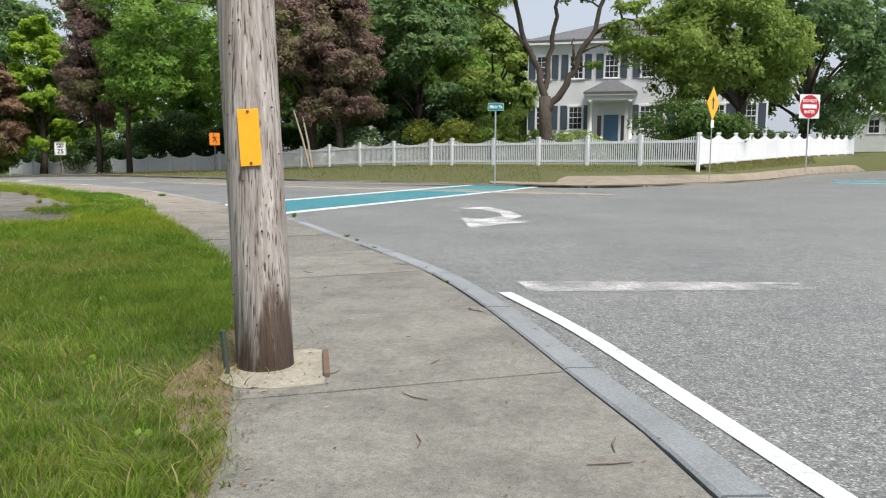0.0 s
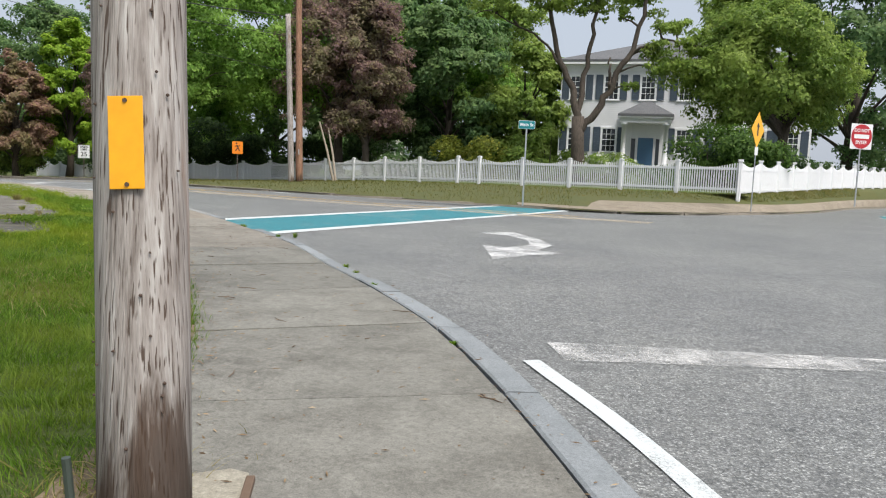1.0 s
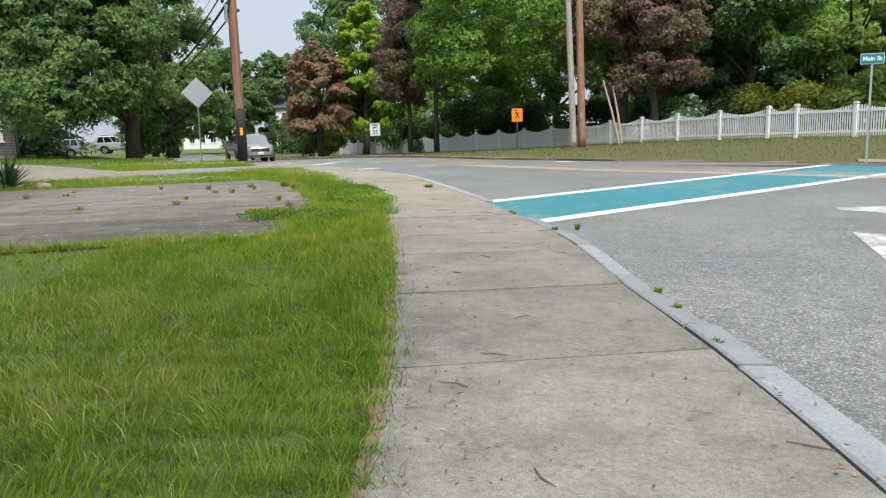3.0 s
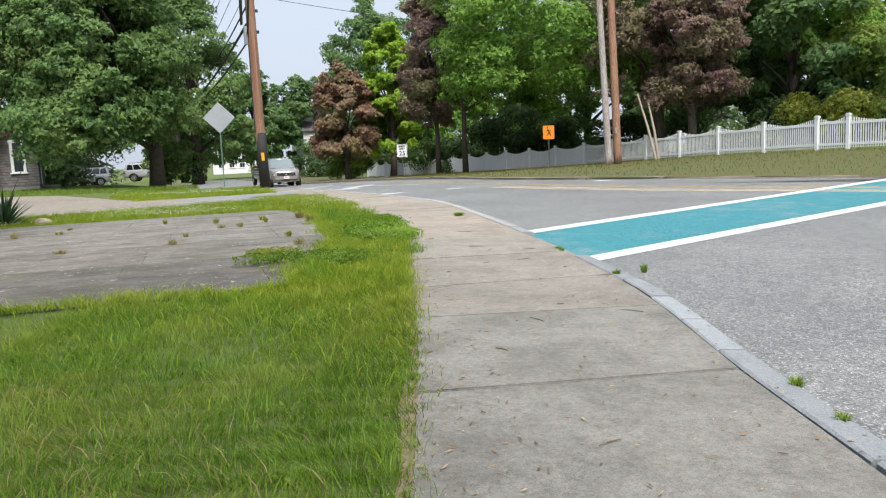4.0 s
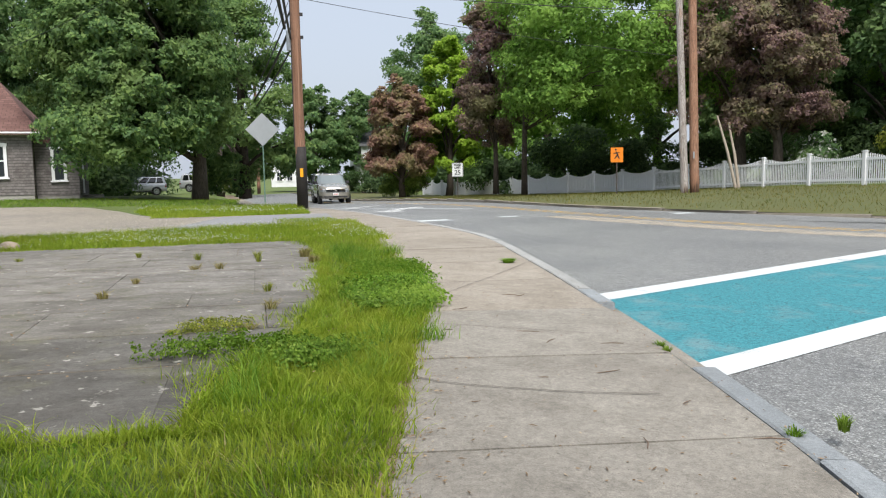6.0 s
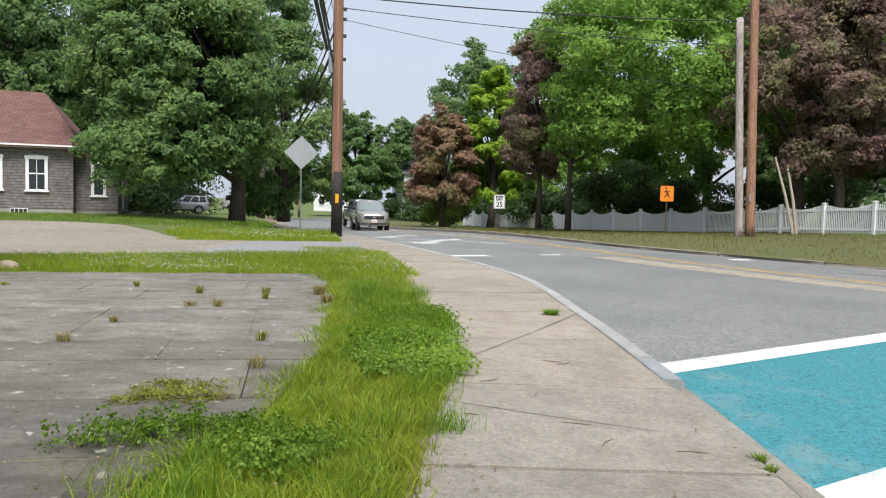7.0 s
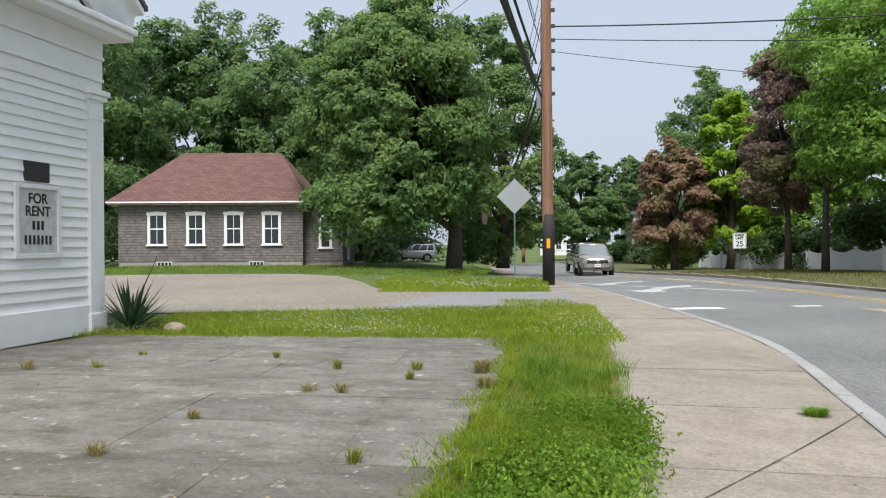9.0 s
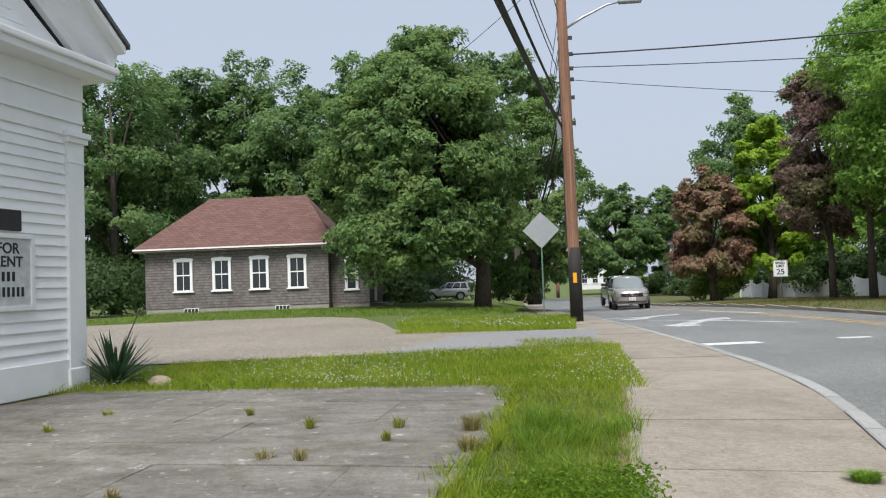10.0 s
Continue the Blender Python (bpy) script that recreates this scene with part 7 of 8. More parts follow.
        part("wiper", tube([(a.x + 0.02, off + 0.3, a.z + 0.02), (a.x - 0.03, off, a.z + 0.035), (a.x - 0.05, off - 0.25, a.z + 0.05)], [0.012, 0.012, 0.008], 6), trim_black, root)
    if s.get("rack"):
        for sd in (1, -1):
            part("roof_rail", tube([(t0 + 0.35, sd * ht * 0.82, zt + 0.02), (t0 + 0.45, sd * ht * 0.82, zt + 0.08), (t1 - 0.35, sd * ht * 0.82, zt + 0.08), (t1 - 0.2, sd * ht * 0.82, zt + 0.02)], [0.018] * 4, 8), trim_black, root)
    return root


VAN = dict(xr=-1.13, xf=3.95, wb=3.0, w=1.95, sill=0.24, r=0.335, belt=1.04, cowl=1.07, nose=0.80, xc=2.85, g0=-1.09, g1=3.2, t0=-0.8, t1=1.75, top=1.52, h=1.74, bf=0.62,
           panes=[(5, 11), (12, 18), (19, 26)], lampx=0.55, lampz=(0.62, 0.93), grillz=(0.58, 0.86), handles=(0.95, 1.42), doors=(0.15, 1.28, 2.42), mould=1, kick=0.06, platez=0.42)
SUV = dict(xr=-1.0, xf=3.75, wb=2.79, w=1.87, sill=0.38, r=0.385, belt=1.14, cowl=1.16, nose=1.0, xc=2.25, g0=-0.95, g1=2.35, t0=-0.75, t1=1.4, top=1.42, h=1.78, bf=0.3,
           panes=[(6, 11), (12, 18), (19, 25)], lampx=0.3, lampz=(0.6, 0.88), grillz=(0.58, 0.86), handles=(0.9, 1.7), doors=(0.4, 1.3, 2.2), mould=2, kick=0.02, rack=True, platez=0.4)
PICKUP = dict(xr=-1.25, xf=4.55, wb=3.57, w=2.0, sill=0.5, r=0.40, belt=1.22, cowl=1.26, nose=1.12, xc=3.0, g0=0.55, g1=3.1, t0=0.72, t1=2.3, top=1.5, h=1.92, bf=0.3,
              panes=[(7, 15), (17, 25)], lampx=0.3, lampz=(0.6, 0.88), grillz=(0.5, 0.88), handles=(1.3, 2.3), doors=(0.55, 1.6, 2.75), mould=0, kick=0.0, platez=0.45)
# minivan that has driven past the crossing and the pole
hd = math.atan2(-2.38, 1.94)
h = Vector((math.cos(hd), math.sin(hd), 0))
side = Vector((-h.y, h.x, 0))
p = Vector((-3.202, 13.958, 0)) + side * 0.86 + h * 12.4
car("minivan", "metallic blue minivan with silver wheel covers", (p.x, p.y, road_z(p.x, p.y)), math.degrees(hd), VAN, car_paint("blue_car_paint", (0.115, 0.235, 0.40)))
car("pickup_truck", "dark grey crew-cab pickup truck", (-39.5, 43.6, road_z(-39.5, 43.6)), 146, PICKUP, car_paint("charcoal_car_paint", (0.022, 0.022, 0.026)))
car("off_roader", "silver-grey off-road car with roof rails", (-36.7, 41.0, road_z(-36.7, 41.0)), -38, SUV, car_paint("pewter_car_paint", (0.30, 0.29, 0.26)))
car("estate_car", "silver crossover parked beyond the maple", (-69.5, 49.8, lawn_z(-69.5, 49.8)), 244, SUV, car_paint("silver_car_paint", (0.5, 0.52, 0.54)))
car("estate_car", "white crossover parked by the far houses", (-68.5, 53.2, lawn_z(-68.5, 53.2)), 40, SUV, car_paint("white_car_paint", (0.7, 0.71, 0.72)))


# ---------------------------------------------------------------- grass, weeds and litter
gr = np.random.default_rng(5)
LA = np.array([(p.x, p.y) for p in L])


def heights(p):
    x = p[:, 0]
    ramp01 = lambda a, b, v: (lambda w: w * w * (3 - 2 * w))(np.clip((v - a) / (b - a), 0, 1))
    z = np.clip(-0.014 * (x + 1), 0, 0.12) - 0.045 * (1 - ramp01(3.6, 6.8, p[:, 1])) * (1 - ramp01(3, 8, -x)) * (1 - ramp01(3, 8, x))
    k = np.clip((-14 - x) / 10, 0, 1)
    u, v = 0.63 * (x + 14.5) + 0.777 * (p[:, 1] - 12), 0.777 * (x + 14.5) - 0.63 * (p[:, 1] - 12)
    climb = 0.2 * ramp01(8, 24, -v) * (1 - ramp01(-4, 3, u)) * (1 - ramp01(34, 60, -v))
    return np.where(x < -14, z * (1 - 0.6 * k * k * (3 - 2 * k)), z) + climb


def in_court(p, m=0.0):
    d = p - np.array([-14.5, 12.0])
    u, v = d @ np.array([0.63, 0.777]), d @ np.array([0.777, -0.63])
    edge = np.interp(v, EDGE_V, EDGE_U)
    return (u > -9) & (u < edge - m) & (v > 0.1 + m) & (v < 8.38 - m), u, v


def blades(name, p, lo, hi, width, material, label, lean=0.6, z=None, far=False):
    """One blade of grass at each place, as ONE object."""
    n = len(p)
    # blades grow in small bunches: each bunch has its own height and lean
    cell = np.floor(p * 9 + gr.normal(size=(n, 2)) * 0.35).astype(int)
    dice = np.random.default_rng(3).uniform(size=(64, 64, 3))[cell[:, 0] % 64, cell[:, 1] % 64]
    h = gr.uniform(lo, hi, n) * (0.45 + 0.8 * dice[:, 0])
    a = gr.uniform(0, math.tau, n)
    side = np.stack([np.cos(a), np.sin(a), np.zeros(n)], 1) * (width * gr.uniform(0.6, 1.3, n))[:, None]
    tilt = (gr.normal(size=(n, 2)) * 0.7 + (dice[:, 1:] - 0.5) * 2.2) * lean * h[:, None]
    base = np.column_stack([p, (heights(p) if z is None else z) - 0.012])
    mid = base + np.column_stack([tilt * 0.35, h * 0.6])
    top = base + np.column_stack([tilt, h])
    if far:
        v = np.stack([base - side, base + side, top], 1).reshape(-1, 3)
        return tagged(tri_mesh(name, v, np.arange(n * 3).reshape(-1, 3), material), label, "grass", kind="stuff")
    v = np.stack([base - side, base + side, mid + side * 0.7, mid - side * 0.7, top], 1).reshape(-1, 3)
    i = np.arange(n)[:, None] * 5
    f = np.concatenate([i + np.array([0, 1, 2]), i + np.array([0, 2, 3]), i + np.array([3, 2, 4])], 0)
    return tagged(tri_mesh(name, v, f, material), label, "grass", kind="stuff")


def beside(n, d0, d1, y0, y1, power=1.0):
    """Places on the lawn side of the pavement's edge, between two distances from it."""
    k = np.where((LA[:, 1] > y0) & (LA[:, 1] < y1))[0]
    j = gr.choice(k[1:-1], n)
    t = LA[j + 1] - LA[j - 1]
    t /= np.linalg.norm(t, axis=1, keepdims=True)
    d = d0 + (d1 - d0) * gr.uniform(0, 1, n) ** power
    return LA[j] + np.stack([-t[:, 1], t[:, 0]], 1) * d[:, None] + gr.normal(size=(n, 2)) * 0.05


def patchy(p, scale, cut):
    """Keeps places where a slow pattern runs high, so that the sward is uneven."""
    s = np.sin(p[:, 0] * scale + 1.3) + np.sin(p[:, 1] * scale * 1.3 + 0.4) + np.sin((p[:, 0] + p[:, 1]) * scale * 0.7) + gr.normal(size=len(p)) * 0.8
    return s > cut


p = np.concatenate([beside(215000, 0.02, 2.3, 1.2, 14.2, 1.15), beside(75000, 2.1, 7.5, 0.8, 11.5), beside(16000, -0.02, 1.2, 14.0, 20.2)])
c, u, v = in_court(p)
p = p[~c]
bare = np.exp(-(((p[:, 0] + 1.22) / 0.3) ** 2 + ((p[:, 1] - 3.75) / 0.55) ** 2))
p = p[gr.uniform(size=len(p)) > bare * 0.8]
ok = patchy(p, 2.1, -2.5)
eu = gr.uniform(0, 1, 5200)
ev = 0.2 + 8.1 * eu
ee = 0.04 + np.interp(ev, EDGE_V, EDGE_U) - np.abs(gr.normal(size=5200)) * 0.1 * (0.4 + np.sin(ev * 2.3) ** 2)
spill = np.array([-14.5, 12.0]) + ee[:, None] * np.array([0.63, 0.777]) + ev[:, None] * np.array([0.777, -0.63])
fu = gr.uniform(-1.6, 4.4, 6200)
fv = 8.46 - np.abs(gr.normal(size=6200)) * 0.13 * (0.3 + np.sin(fu * 1.7) ** 2)
spill = np.concatenate([spill, np.array([-14.5, 12.0]) + fu[:, None] * np.array([0.63, 0.777]) + fv[:, None] * np.array([0.777, -0.63])])
blades("edge_grass", spill, 0.03, 0.095, 0.003, STRIP, "longer grass creeping over the edge of the court", 0.9, heights(spill) + 0.02)
p = p[ok]
bright = p[:, 1] + gr.normal(size=len(p)) * 0.9 > 9.6
blades("lawn_grass", p[~bright], 0.035, 0.075, 0.0019, GRASS, "mown green grass beside the pavement", 0.75)
blades("bright_grass", p[bright], 0.045, 0.1, 0.003, STRIP, "longer bright grass beside the court")
q = p[gr.uniform(size=len(p)) < 0.13]
blades("dry_grass", q[patchy(q, 1.6, 0.1)], 0.04, 0.09, 0.0028, DRY, "dry yellow blades among the grass", 0.8)
u, v = gr.uniform(-0.2, 6.2, 42000), gr.uniform(-4.4, 0.3, 42000)
keep = v > -2.7 - np.maximum(0, u) * 0.29
p = np.array([-14.5, 12.0]) + u[keep, None] * np.array([0.63, 0.777]) + v[keep, None] * np.array([0.777, -0.63])
blades("strip_grass", p, 0.05, 0.12, 0.004, STRIP, "longer grass between court and gravel yard")
w = p[gr.uniform(size=len(p)) < 0.11]
w = w[patchy(w, 1.7, -0.5)]
fl = leaves(gr, np.column_stack([w, heights(w) + gr.uniform(0.06, 0.115, len(w))]), np.full(len(w), 0.008), len(w) * 3, 0.0068, 1.0, 0.0)
tagged(tri_mesh("clover_flowers", fl[0], fl[1], BLOOM), "tiny white clover heads in the grass strip", "flowers", kind="stuff")
u, v = gr.uniform(0.6, 5.6, 26000), gr.uniform(-16, -8.7, 26000)
keep = (u > 1.6 + np.maximum(0, -v - 9.6) * -0.28 + 0.0) | (v < -13.2)
p = np.array([-14.5, 12.0]) + u[keep, None] * np.array([0.63, 0.777]) + v[keep, None] * np.array([0.777, -0.63])
blades("island_grass", p, 0.06, 0.14, 0.007, STRIP, "rough grass island beside the drive", far=True)
w = p[gr.uniform(size=len(p)) < 0.05]
w = w[patchy(w, 1.4, 0.2)]
fl = leaves(gr, np.column_stack([w, heights(w) + 0.12]), np.full(len(w), 0.01), len(w) * 3, 0.012, 1.0, 0.0)
tagged(tri_mesh("clover_flowers", fl[0], fl[1], BLOOM), "white clover heads on the grass island", "flowers", kind="stuff")
u, v = gr.uniform(-13, 3.5, 15000), gr.uniform(-24.5, -16.2, 15000)
keep = v < -16.3 + np.minimum(0, -u - 8) * 0.12
p = np.array([-14.5, 12.0]) + u[keep, None] * np.array([0.63, 0.777]) + v[keep, None] * np.array([0.777, -0.63])
blades("yard_grass", p, 0.05, 0.12, 0.012, GRASS, "short green grass before the grey house", far=True)
mid_c = beside(110, 0.0, 1.3, 10.4, 15.6)
c, u, v = in_court(mid_c, -0.06)
mid_c = mid_c[~c]
pc = np.repeat(mid_c, 60, axis=0) + gr.normal(size=(len(mid_c) * 60, 2)) * 0.05
blades("grass_clumps", pc, 0.09, 0.17, 0.0026, CLOVER, "taller dark clumps in the grass beside the court", 0.7)
# broad-leaved weeds low in the lawn
p = beside(90, 0.15, 4.5, 1.5, 11.5)
c, u, v = in_court(p, -0.1)
p = p[~c]
rose = np.repeat(np.column_stack([p, heights(p) + 0.02]), 8, axis=0)
rose += gr.normal(size=rose.shape) * np.array([0.03, 0.03, 0.008])
lv = leaves(gr, rose, np.full(len(rose), 0.01), len(rose), 0.017, 0.5, 0.2)
tagged(tri_mesh("lawn_weeds", lv[0], lv[1], CLOVER), "broad-leaved weeds low in the lawn", "weeds", kind="stuff")
# verge grass on the far side
k = gr.integers(2, 215, 60000)
t = gr.uniform(0.03, 0.99, 60000)
A3, B3 = np.array([q[:] for q in even(far_top, 220)]), np.array([q[:] for q in even(FL, 220)])
f = gr.uniform(0, 1, 60000)
a3 = A3[k] + (A3[k + 1] - A3[k]) * f[:, None]
b3 = B3[k] + (B3[k + 1] - B3[k]) * f[:, None]
p3 = a3 + (b3 - a3) * t[:, None]
z3 = a3[:, 2] + (b3[:, 2] - a3[:, 2]) * (1 - (1 - t) ** 1.6)
ok = ((p3[:, 0] < 0.2) | (t > 0.45)) & (p3[:, 0] > -34) & (p3[:, 0] < 16)
blades("verge_grass", p3[ok, :2], 0.05, 0.13, 0.011, VERGE, "short patchy grass on the far verge", 0.5, z3[ok], True)

# overgrown clover at the pavement's edge
p = beside(12000, -0.1, 0.6, 12.3, 14.3, 1.25)
c, u, v = in_court(p)
p = p[~c]
p = p[patchy(p, 3.2, -0.6)]
lv = leaves(gr, np.column_stack([p, heights(p) + gr.uniform(0.02, 0.11, len(p))]), np.full(len(p), 0.02), 11000, 0.013, 0.6, 0.1)
tagged(tri_mesh("clover_edge", lv[0], lv[1], CLOVER), "thick clover hanging over the pavement edge", "weeds", kind="stuff")


# leafy weeds creeping over the front corner of the court
creep = np.array([(-6.6, 10.32), (-6.52, 10.65), (-6.35, 10.83), (-6.1, 10.96), (-5.81, 11.0), (-5.98, 10.7)])
k = gr.integers(0, len(creep) - 1, 520)
c2 = creep[k] + (creep[k + 1] - creep[k]) * gr.uniform(0, 1, (520, 1)) + gr.normal(size=(520, 2)) * 0.09
lv = leaves(gr, np.column_stack([c2, heights(c2) + gr.uniform(0.03, 0.1, 520)]), np.full(520, 0.035), 7000, 0.0105, 0.6, 0.2)
tagged(tri_mesh("creeping_weeds", lv[0], lv[1], WEED), "dark leafy weeds creeping over the court stones", "weeds", kind="stuff")
# broad-leaved weeds at the corner of the lawn, and a flat mat in a joint of the court
for nm, mid_u, mid_v, su, sv, k, leaf, up, material, label in (("lawn_weeds", 5.22, 5.55, 0.2, 0.34, 420, 0.0145, 0.1, WEED, "broad-leaved weeds crowding the corner of the lawn"),
                                                              ("mat_weeds", 3.95, 6.32, 0.16, 0.09, 160, 0.0085, 0.05, OLIVE, "yellowing weed mat spread over a joint of the court")):
    cu, cv = mid_u + np.tanh(gr.normal(size=k) * 0.8) * su * 1.5, mid_v + np.tanh(gr.normal(size=k) * 0.8) * sv * 1.8
    c2 = np.array([-14.5, 12.0]) + cu[:, None] * np.array([0.63, 0.777]) + cv[:, None] * np.array([0.777, -0.63])
    lv = leaves(gr, np.column_stack([c2, heights(c2) + gr.uniform(0.02, up, k)]), np.full(k, 0.03), k * 9, leaf, 0.6, 0.2)
    tagged(tri_mesh(nm, lv[0], lv[1], material), label, "weeds", kind="stuff")


def tuft(x, y, z, r, h, n, material, label, name="weed_tuft"):
    a, d = gr.uniform(0, math.tau, n), np.sqrt(gr.uniform(0, 1, n)) * r
    b = np.stack([d * np.cos(a), d * np.sin(a)], 1) * (0.45 if r < 0.2 else 0.9)
    hh = h * gr.uniform(0.5, 1.0, n)
    w = a + gr.normal(size=n) * 0.6
    out = np.stack([np.cos(w), np.sin(w)], 1) * (gr.uniform(0.1, 0.9, n) * min(r, 0.1))[:, None]
    s = np.stack([-np.sin(a), np.cos(a), np.zeros(n)], 1) * 0.0026
    base, mid, top = np.column_stack([b, np.zeros(n) - 0.01]), np.column_stack([b + out * 0.4, hh * 0.65]), np.column_stack([b + out, hh])
    v = np.stack([base - s, base + s, mid + s, mid - s, top + s * 0.2, top - s * 0.2], 1).reshape(-1, 3)
    i = np.arange(n)[:, None] * 6
    ob = tri_mesh(name, v, np.concatenate([i + np.array([0, 1, 2, 3]), i + np.array([3, 2, 4, 5])], 0), material)
    ob.location = (x, y, z)
    return tagged(ob, label, "weed", "court weeds")


TUFTS = [(3.0, 4.95, 0.09, 0.08, 1), (4.31, 4.9, 0.08, 0.09, 0), (1.48, 1.66, 0.08, 0.05, 0), (2.82, 1.72, 0.06, 0.08, 0), (3.55, 2.3, 0.08, 0.1, 0), (4.23, 2.3, 0.09, 0.1, 0),
         (4.24, 2.73, 0.06, 0.08, 0), (3.59, 3.27, 0.11, 0.07, 1), (3.84, 3.3, 0.09, 0.09, 1), (4.78, 2.4, 0.12, 0.12, 1), (3.13, 4.15, 0.06, 0.06, 1), (1.45, 2.4, 0.1, 0.06, 0),
         (0.92, 2.56, 0.1, 0.1, 1), (3.72, 6.47, 0.13, 0.022, 2), (3.88, 6.42, 0.17, 0.03, 2), (4.08, 6.5, 0.14, 0.022, 2), (3.9, 6.18, 0.08, 0.05, 2), (4.18, 6.44, 0.1, 0.04, 1), (4.32, 5.74, 0.1, 0.08, 1), (4.84, 3.0, 0.16, 0.1, 1), (1.85, 5.1, 0.1, 0.06, 1)]
for u, v, r, h, dry in TUFTS:
    x, y = uv(u, v)
    tuft(x, y, G(x, y) + 0.012, r, h, 60 if r < 0.12 else 160 if r < 0.2 else 1500, (OLIVE, DRY, OLIVE)[dry], "dry grass tuft in a joint of the court" if dry else "small green grass tuft in a joint of the court")
tuft(-7.37, 15.18, G(-7.37, 15.18), 0.11, 0.05, 420, CLOVER, "round clover tuft growing through the pavement")
for x, y, r, h in ((-3.52, 11.2, 0.05, 0.05), (-3.38, 11.43, 0.045, 0.06), (-4.52, 12.36, 0.05, 0.04), (-4.44, 12.25, 0.04, 0.04), (-1.95, 8.95, 0.05, 0.035), (-1.75, 8.6, 0.04, 0.03), (-1.43, 8.0, 0.04, 0.03), (-0.5, 6.2, 0.03, 0.02)):
    tuft(x, y, G(x, y) - 0.01, r, h, 70, GRASS, "green weed in the kerb joint")

# yucca at the hall's corner
yucca = thing("yucca", "dark spiky yucca beside the hall corner", "plant", (-14.74, 12.42, G(-14.7, 12.4)))
for k in range(95):
    a, e = gr.uniform(0, math.tau), gr.uniform(0.1, 1.35)
    ln = gr.uniform(0.5, 0.8)
    d = Vector((math.cos(a) * math.cos(e), math.sin(a) * math.cos(e), math.sin(e)))
    s = Vector((-math.sin(a), math.cos(a), 0))
    q0, q1, q2 = d * 0.03, d * ln * 0.55, d * ln + Vector((0, 0, -0.06 * ln))
    w = 0.02
    vs = [q0 - s * w * 0.6, q0 + s * w * 0.6, q1 + s * w, q1 - s * w, q2, q1 * 0.8 + Vector((0, 0, -0.012))]
    part_me = mesh_part("leaf", [tuple(q) for q in vs], [(0, 1, 2, 3), (3, 2, 4), (0, 5, 1)], YUCCA, yucca)
part("flower_stalk", tube([(0, 0, 0.1), (0.08, 0.12, 0.5), (0.2, 0.28, 0.92)], [0.012, 0.009, 0.005], 6), bark, yucca)
bm = bmesh.new()
bmesh.ops.create_icosphere(bm, subdivisions=3, radius=0.13)
for q in bm.verts:
    q.co = Vector((q.co.x * 1.25, q.co.y, q.co.z * 0.62)) * (1 + 0.14 * noise.noise(q.co * 9))
rock = tagged(part("rock", bm, speckled("field_stone", (0.25, 0.19, 0.14), (0.45, 0.37, 0.29), 30, 5, 0.9, 0.6), None, "", True), "tan field stone beside the yucca", "rock")
rock.location = (-14.3, 12.85, G(-14.4, 13) + 0.03)

# litter: dry leaves, crumbs of soil and twigs on the slabs
def flakes(name, p, size, material, label, z=0.006):
    n = len(p)
    a = gr.uniform(0, math.tau, n)
    e1 = np.stack([np.cos(a), np.sin(a), gr.normal(size=n) * 0.2], 1) * (size * gr.uniform(0.4, 1.4, n))[:, None]
    e2 = np.stack([-np.sin(a), np.cos(a), gr.normal(size=n) * 0.2], 1) * (size * gr.uniform(0.2, 0.7, n))[:, None]
    b = np.column_stack([p, heights(p) + z])
    v = np.stack([b - e1, b - e2, b + e1, b + e2], 1).reshape(-1, 3)
    return tagged(tri_mesh(name, v, np.arange(n * 4).reshape(-1, 4), material), label, "litter", kind="stuff")


near = np.array([-1.22, 3.8]) + gr.normal(size=(1100, 2)) * np.array([0.13, 0.3])
blades("dead_grass", near, 0.02, 0.07, 0.0025, DRY, "dead straw-coloured grass round the pole", 1.4)
crumb = leaf_mat("dry_leaf", (0.09, 0.055, 0.03), (0.24, 0.16, 0.09), (0.4, 0.3, 0.19), 0.1)
flakes("leaf_litter", beside(5200, -0.12, 0.1, 0.5, 16, 1.0), 0.006, crumb, "dry leaf crumbs along the slab edge")
count, thick = 420, 0.0022
b3 = np.concatenate([beside(count // 2, -1.6, -0.02, 3.5, 10.5), beside(count // 2, -0.35, 0.0, 3.0, 11.5)])
a, ln2 = gr.uniform(0, math.tau, count), gr.uniform(0.008, 0.026, count)
e1 = np.stack([np.cos(a) * ln2, np.sin(a) * ln2, np.zeros(count)], 1)
e2 = np.stack([-np.sin(a), np.cos(a), np.zeros(count)], 1) * thick
b3 = np.column_stack([b3, heights(b3) + 0.009])
vs = np.stack([b3 - e1, b3 - e2 * 1.6, b3 + e1, b3 + e2 * 1.6, b3 + np.array([0, 0, 0.004])], 1).reshape(-1, 3)
q = np.arange(count)[:, None] * 5
tagged(tri_mesh("twig_litter", vs, np.concatenate([q + np.array(f) for f in ((0, 1, 4), (1, 2, 4), (2, 3, 4), (3, 0, 4))], 0), crumb), "tiny twigs and seed husks strewn on the slabs", "litter", kind="stuff")
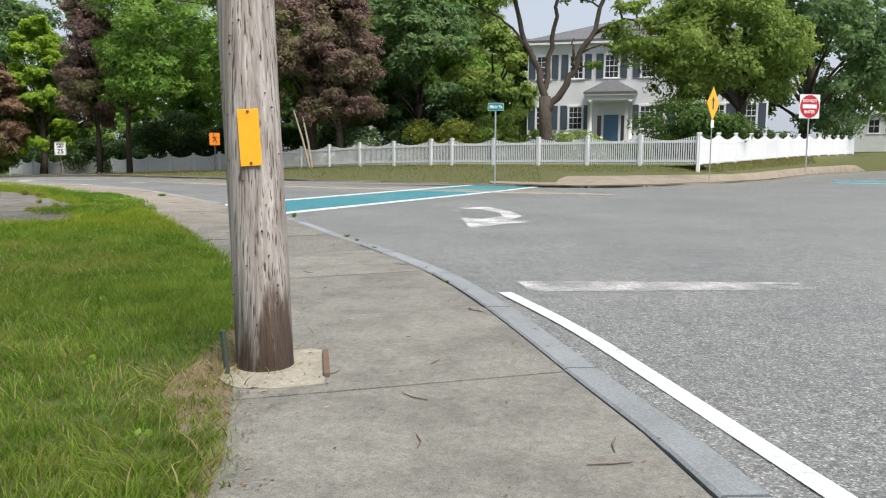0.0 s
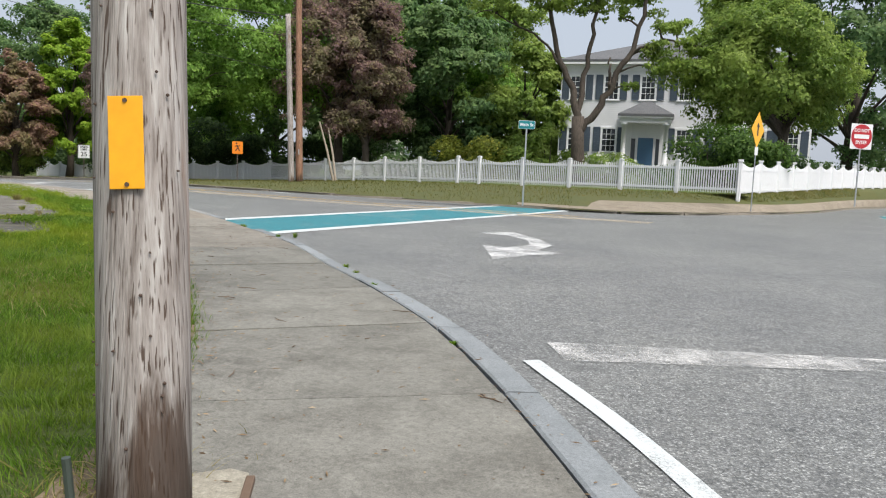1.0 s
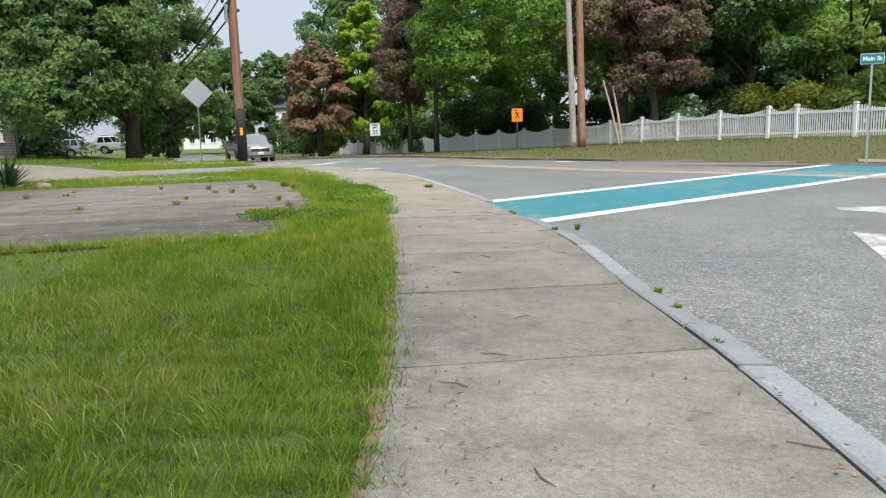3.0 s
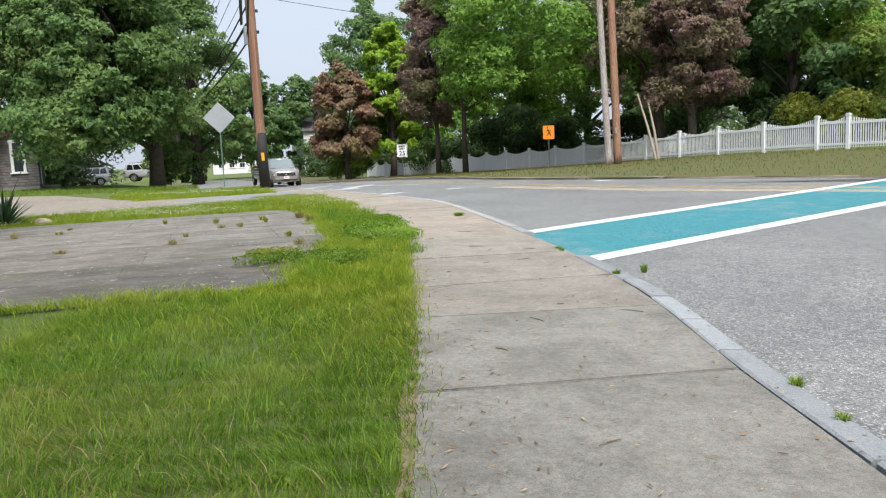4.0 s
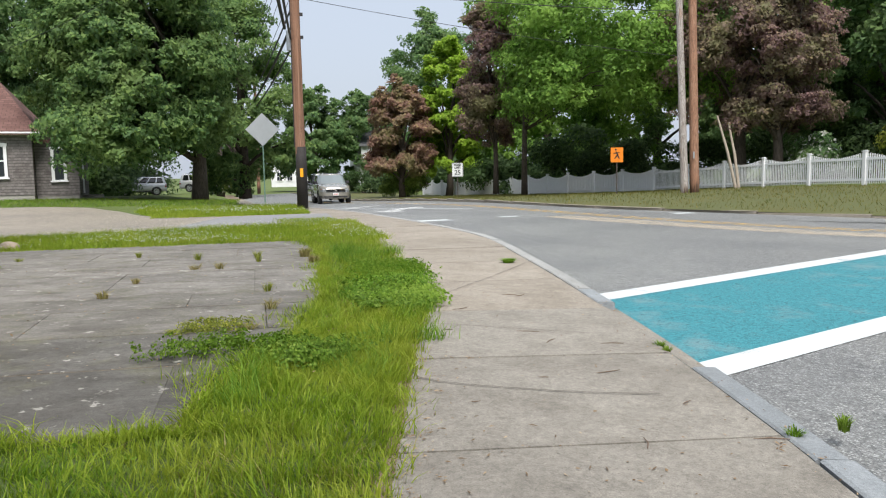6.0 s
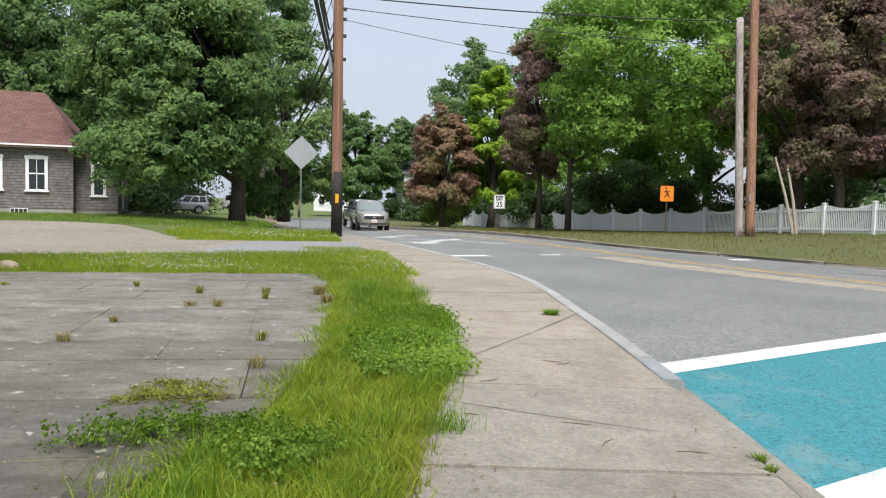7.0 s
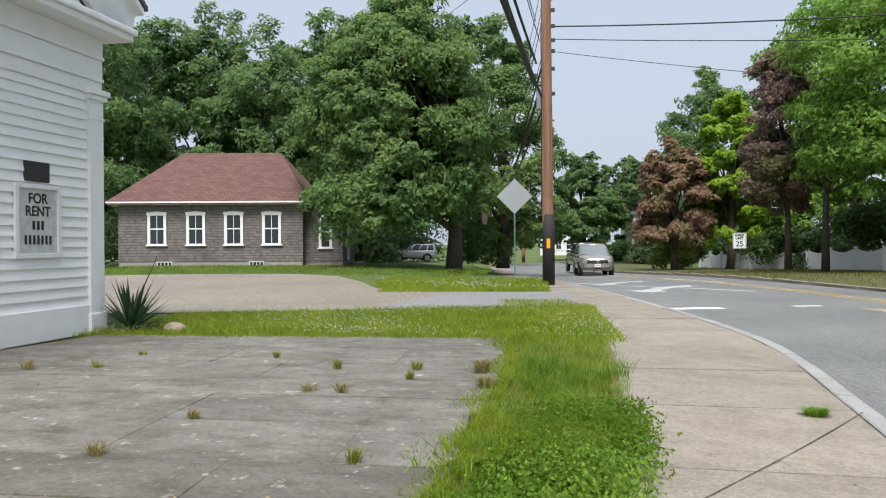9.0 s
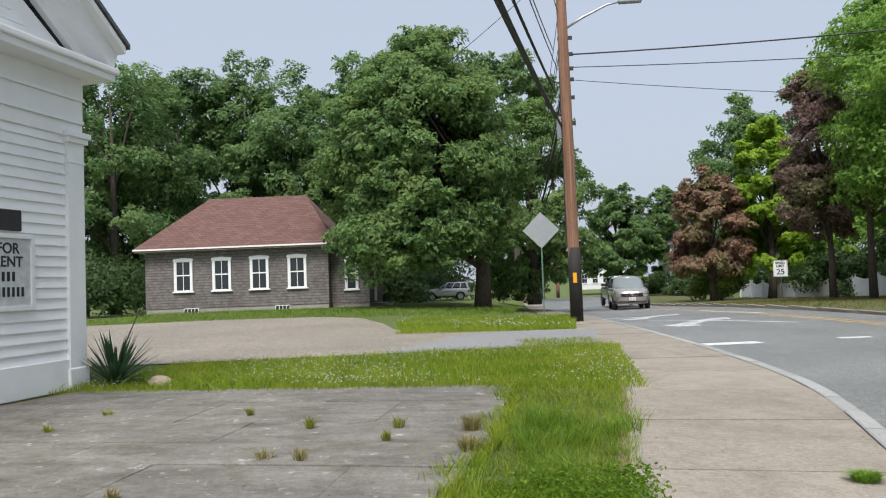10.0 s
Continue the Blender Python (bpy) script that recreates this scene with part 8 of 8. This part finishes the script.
flakes("soil_crumbs", np.concatenate([beside(900, -1.5, 0, 1, 17), np.array([(q.x, q.y) for q in C[380:1100]])[gr.integers(0, 700, 900)] + gr.normal(size=(900, 2)) * 0.05]), 0.009, crumb, "crumbs of leaf and soil on the pavement")
cu, cv = gr.uniform(0.1, 4.8, 1500), gr.uniform(0.3, 7.7, 1500)
flakes("court_litter", np.array([-14.5, 12.0]) + cu[:, None] * np.array([0.63, 0.777]) + cv[:, None] * np.array([0.777, -0.63]), 0.012, crumb, "dry crumbs on the stone court", 0.032)
for k in range(46):
    b2 = beside(1, -1.4, -0.05, 1.5, 13.5)[0]
    a, ln = gr.uniform(0, math.tau), gr.uniform(0.015, 0.075)
    x, y = float(b2[0]), float(b2[1])
    d = Vector((math.cos(a), math.sin(a), 0)) * ln
    bnd = Vector((-d.y, d.x, 0)) * gr.uniform(-0.3, 0.3)
    o = Vector((x, y, G(x, y) + 0.006))
    tagged(part("twig", tube([o - d, o + bnd, o + d], [0.002, 0.0028, 0.0015], 5), rotten), "small dry twig lying on the slabs", "twig", "twigs")

# cracks in the slabs
dark_joint = plain("dark_crack", (0.07, 0.06, 0.05), 0.95)
for pts, w in (([(-6.64, 12.85), (-6.8, 13.6), (-7.0, 14.5), (-7.25, 15.5)], 0.0035), ([(-4.15, 11.4), (-4.6, 11.15), (-5.2, 10.95), (-5.45, 11.15)], 0.004), ([(-5.0, 12.4), (-5.6, 12.2), (-6.1, 12.05)], 0.003)):
    ln = spline(pts, 0.12)
    vs, fs = [], []
    for i, q in enumerate(ln):
        d = (ln[min(i + 1, len(ln) - 1)] - ln[max(i - 1, 0)]).normalized()
        s = Vector((d.y, -d.x, 0)) * (w * gr.uniform(0.6, 1.3))
        for e in (s, -s):
            vs.append((q.x + e.x, q.y + e.y, G(q.x, q.y) + 0.0065))
    fs = [(2 * i, 2 * i + 1, 2 * i + 3, 2 * i + 2) for i in range(len(ln) - 1)]
    cr = mesh_part("crack", vs, fs, dark_joint)
    if cr.data.polygons[0].normal.z < 0:
        cr.data.flip_normals()
    tagged(cr, "dark crack across the concrete slabs", "crack", kind="structure")
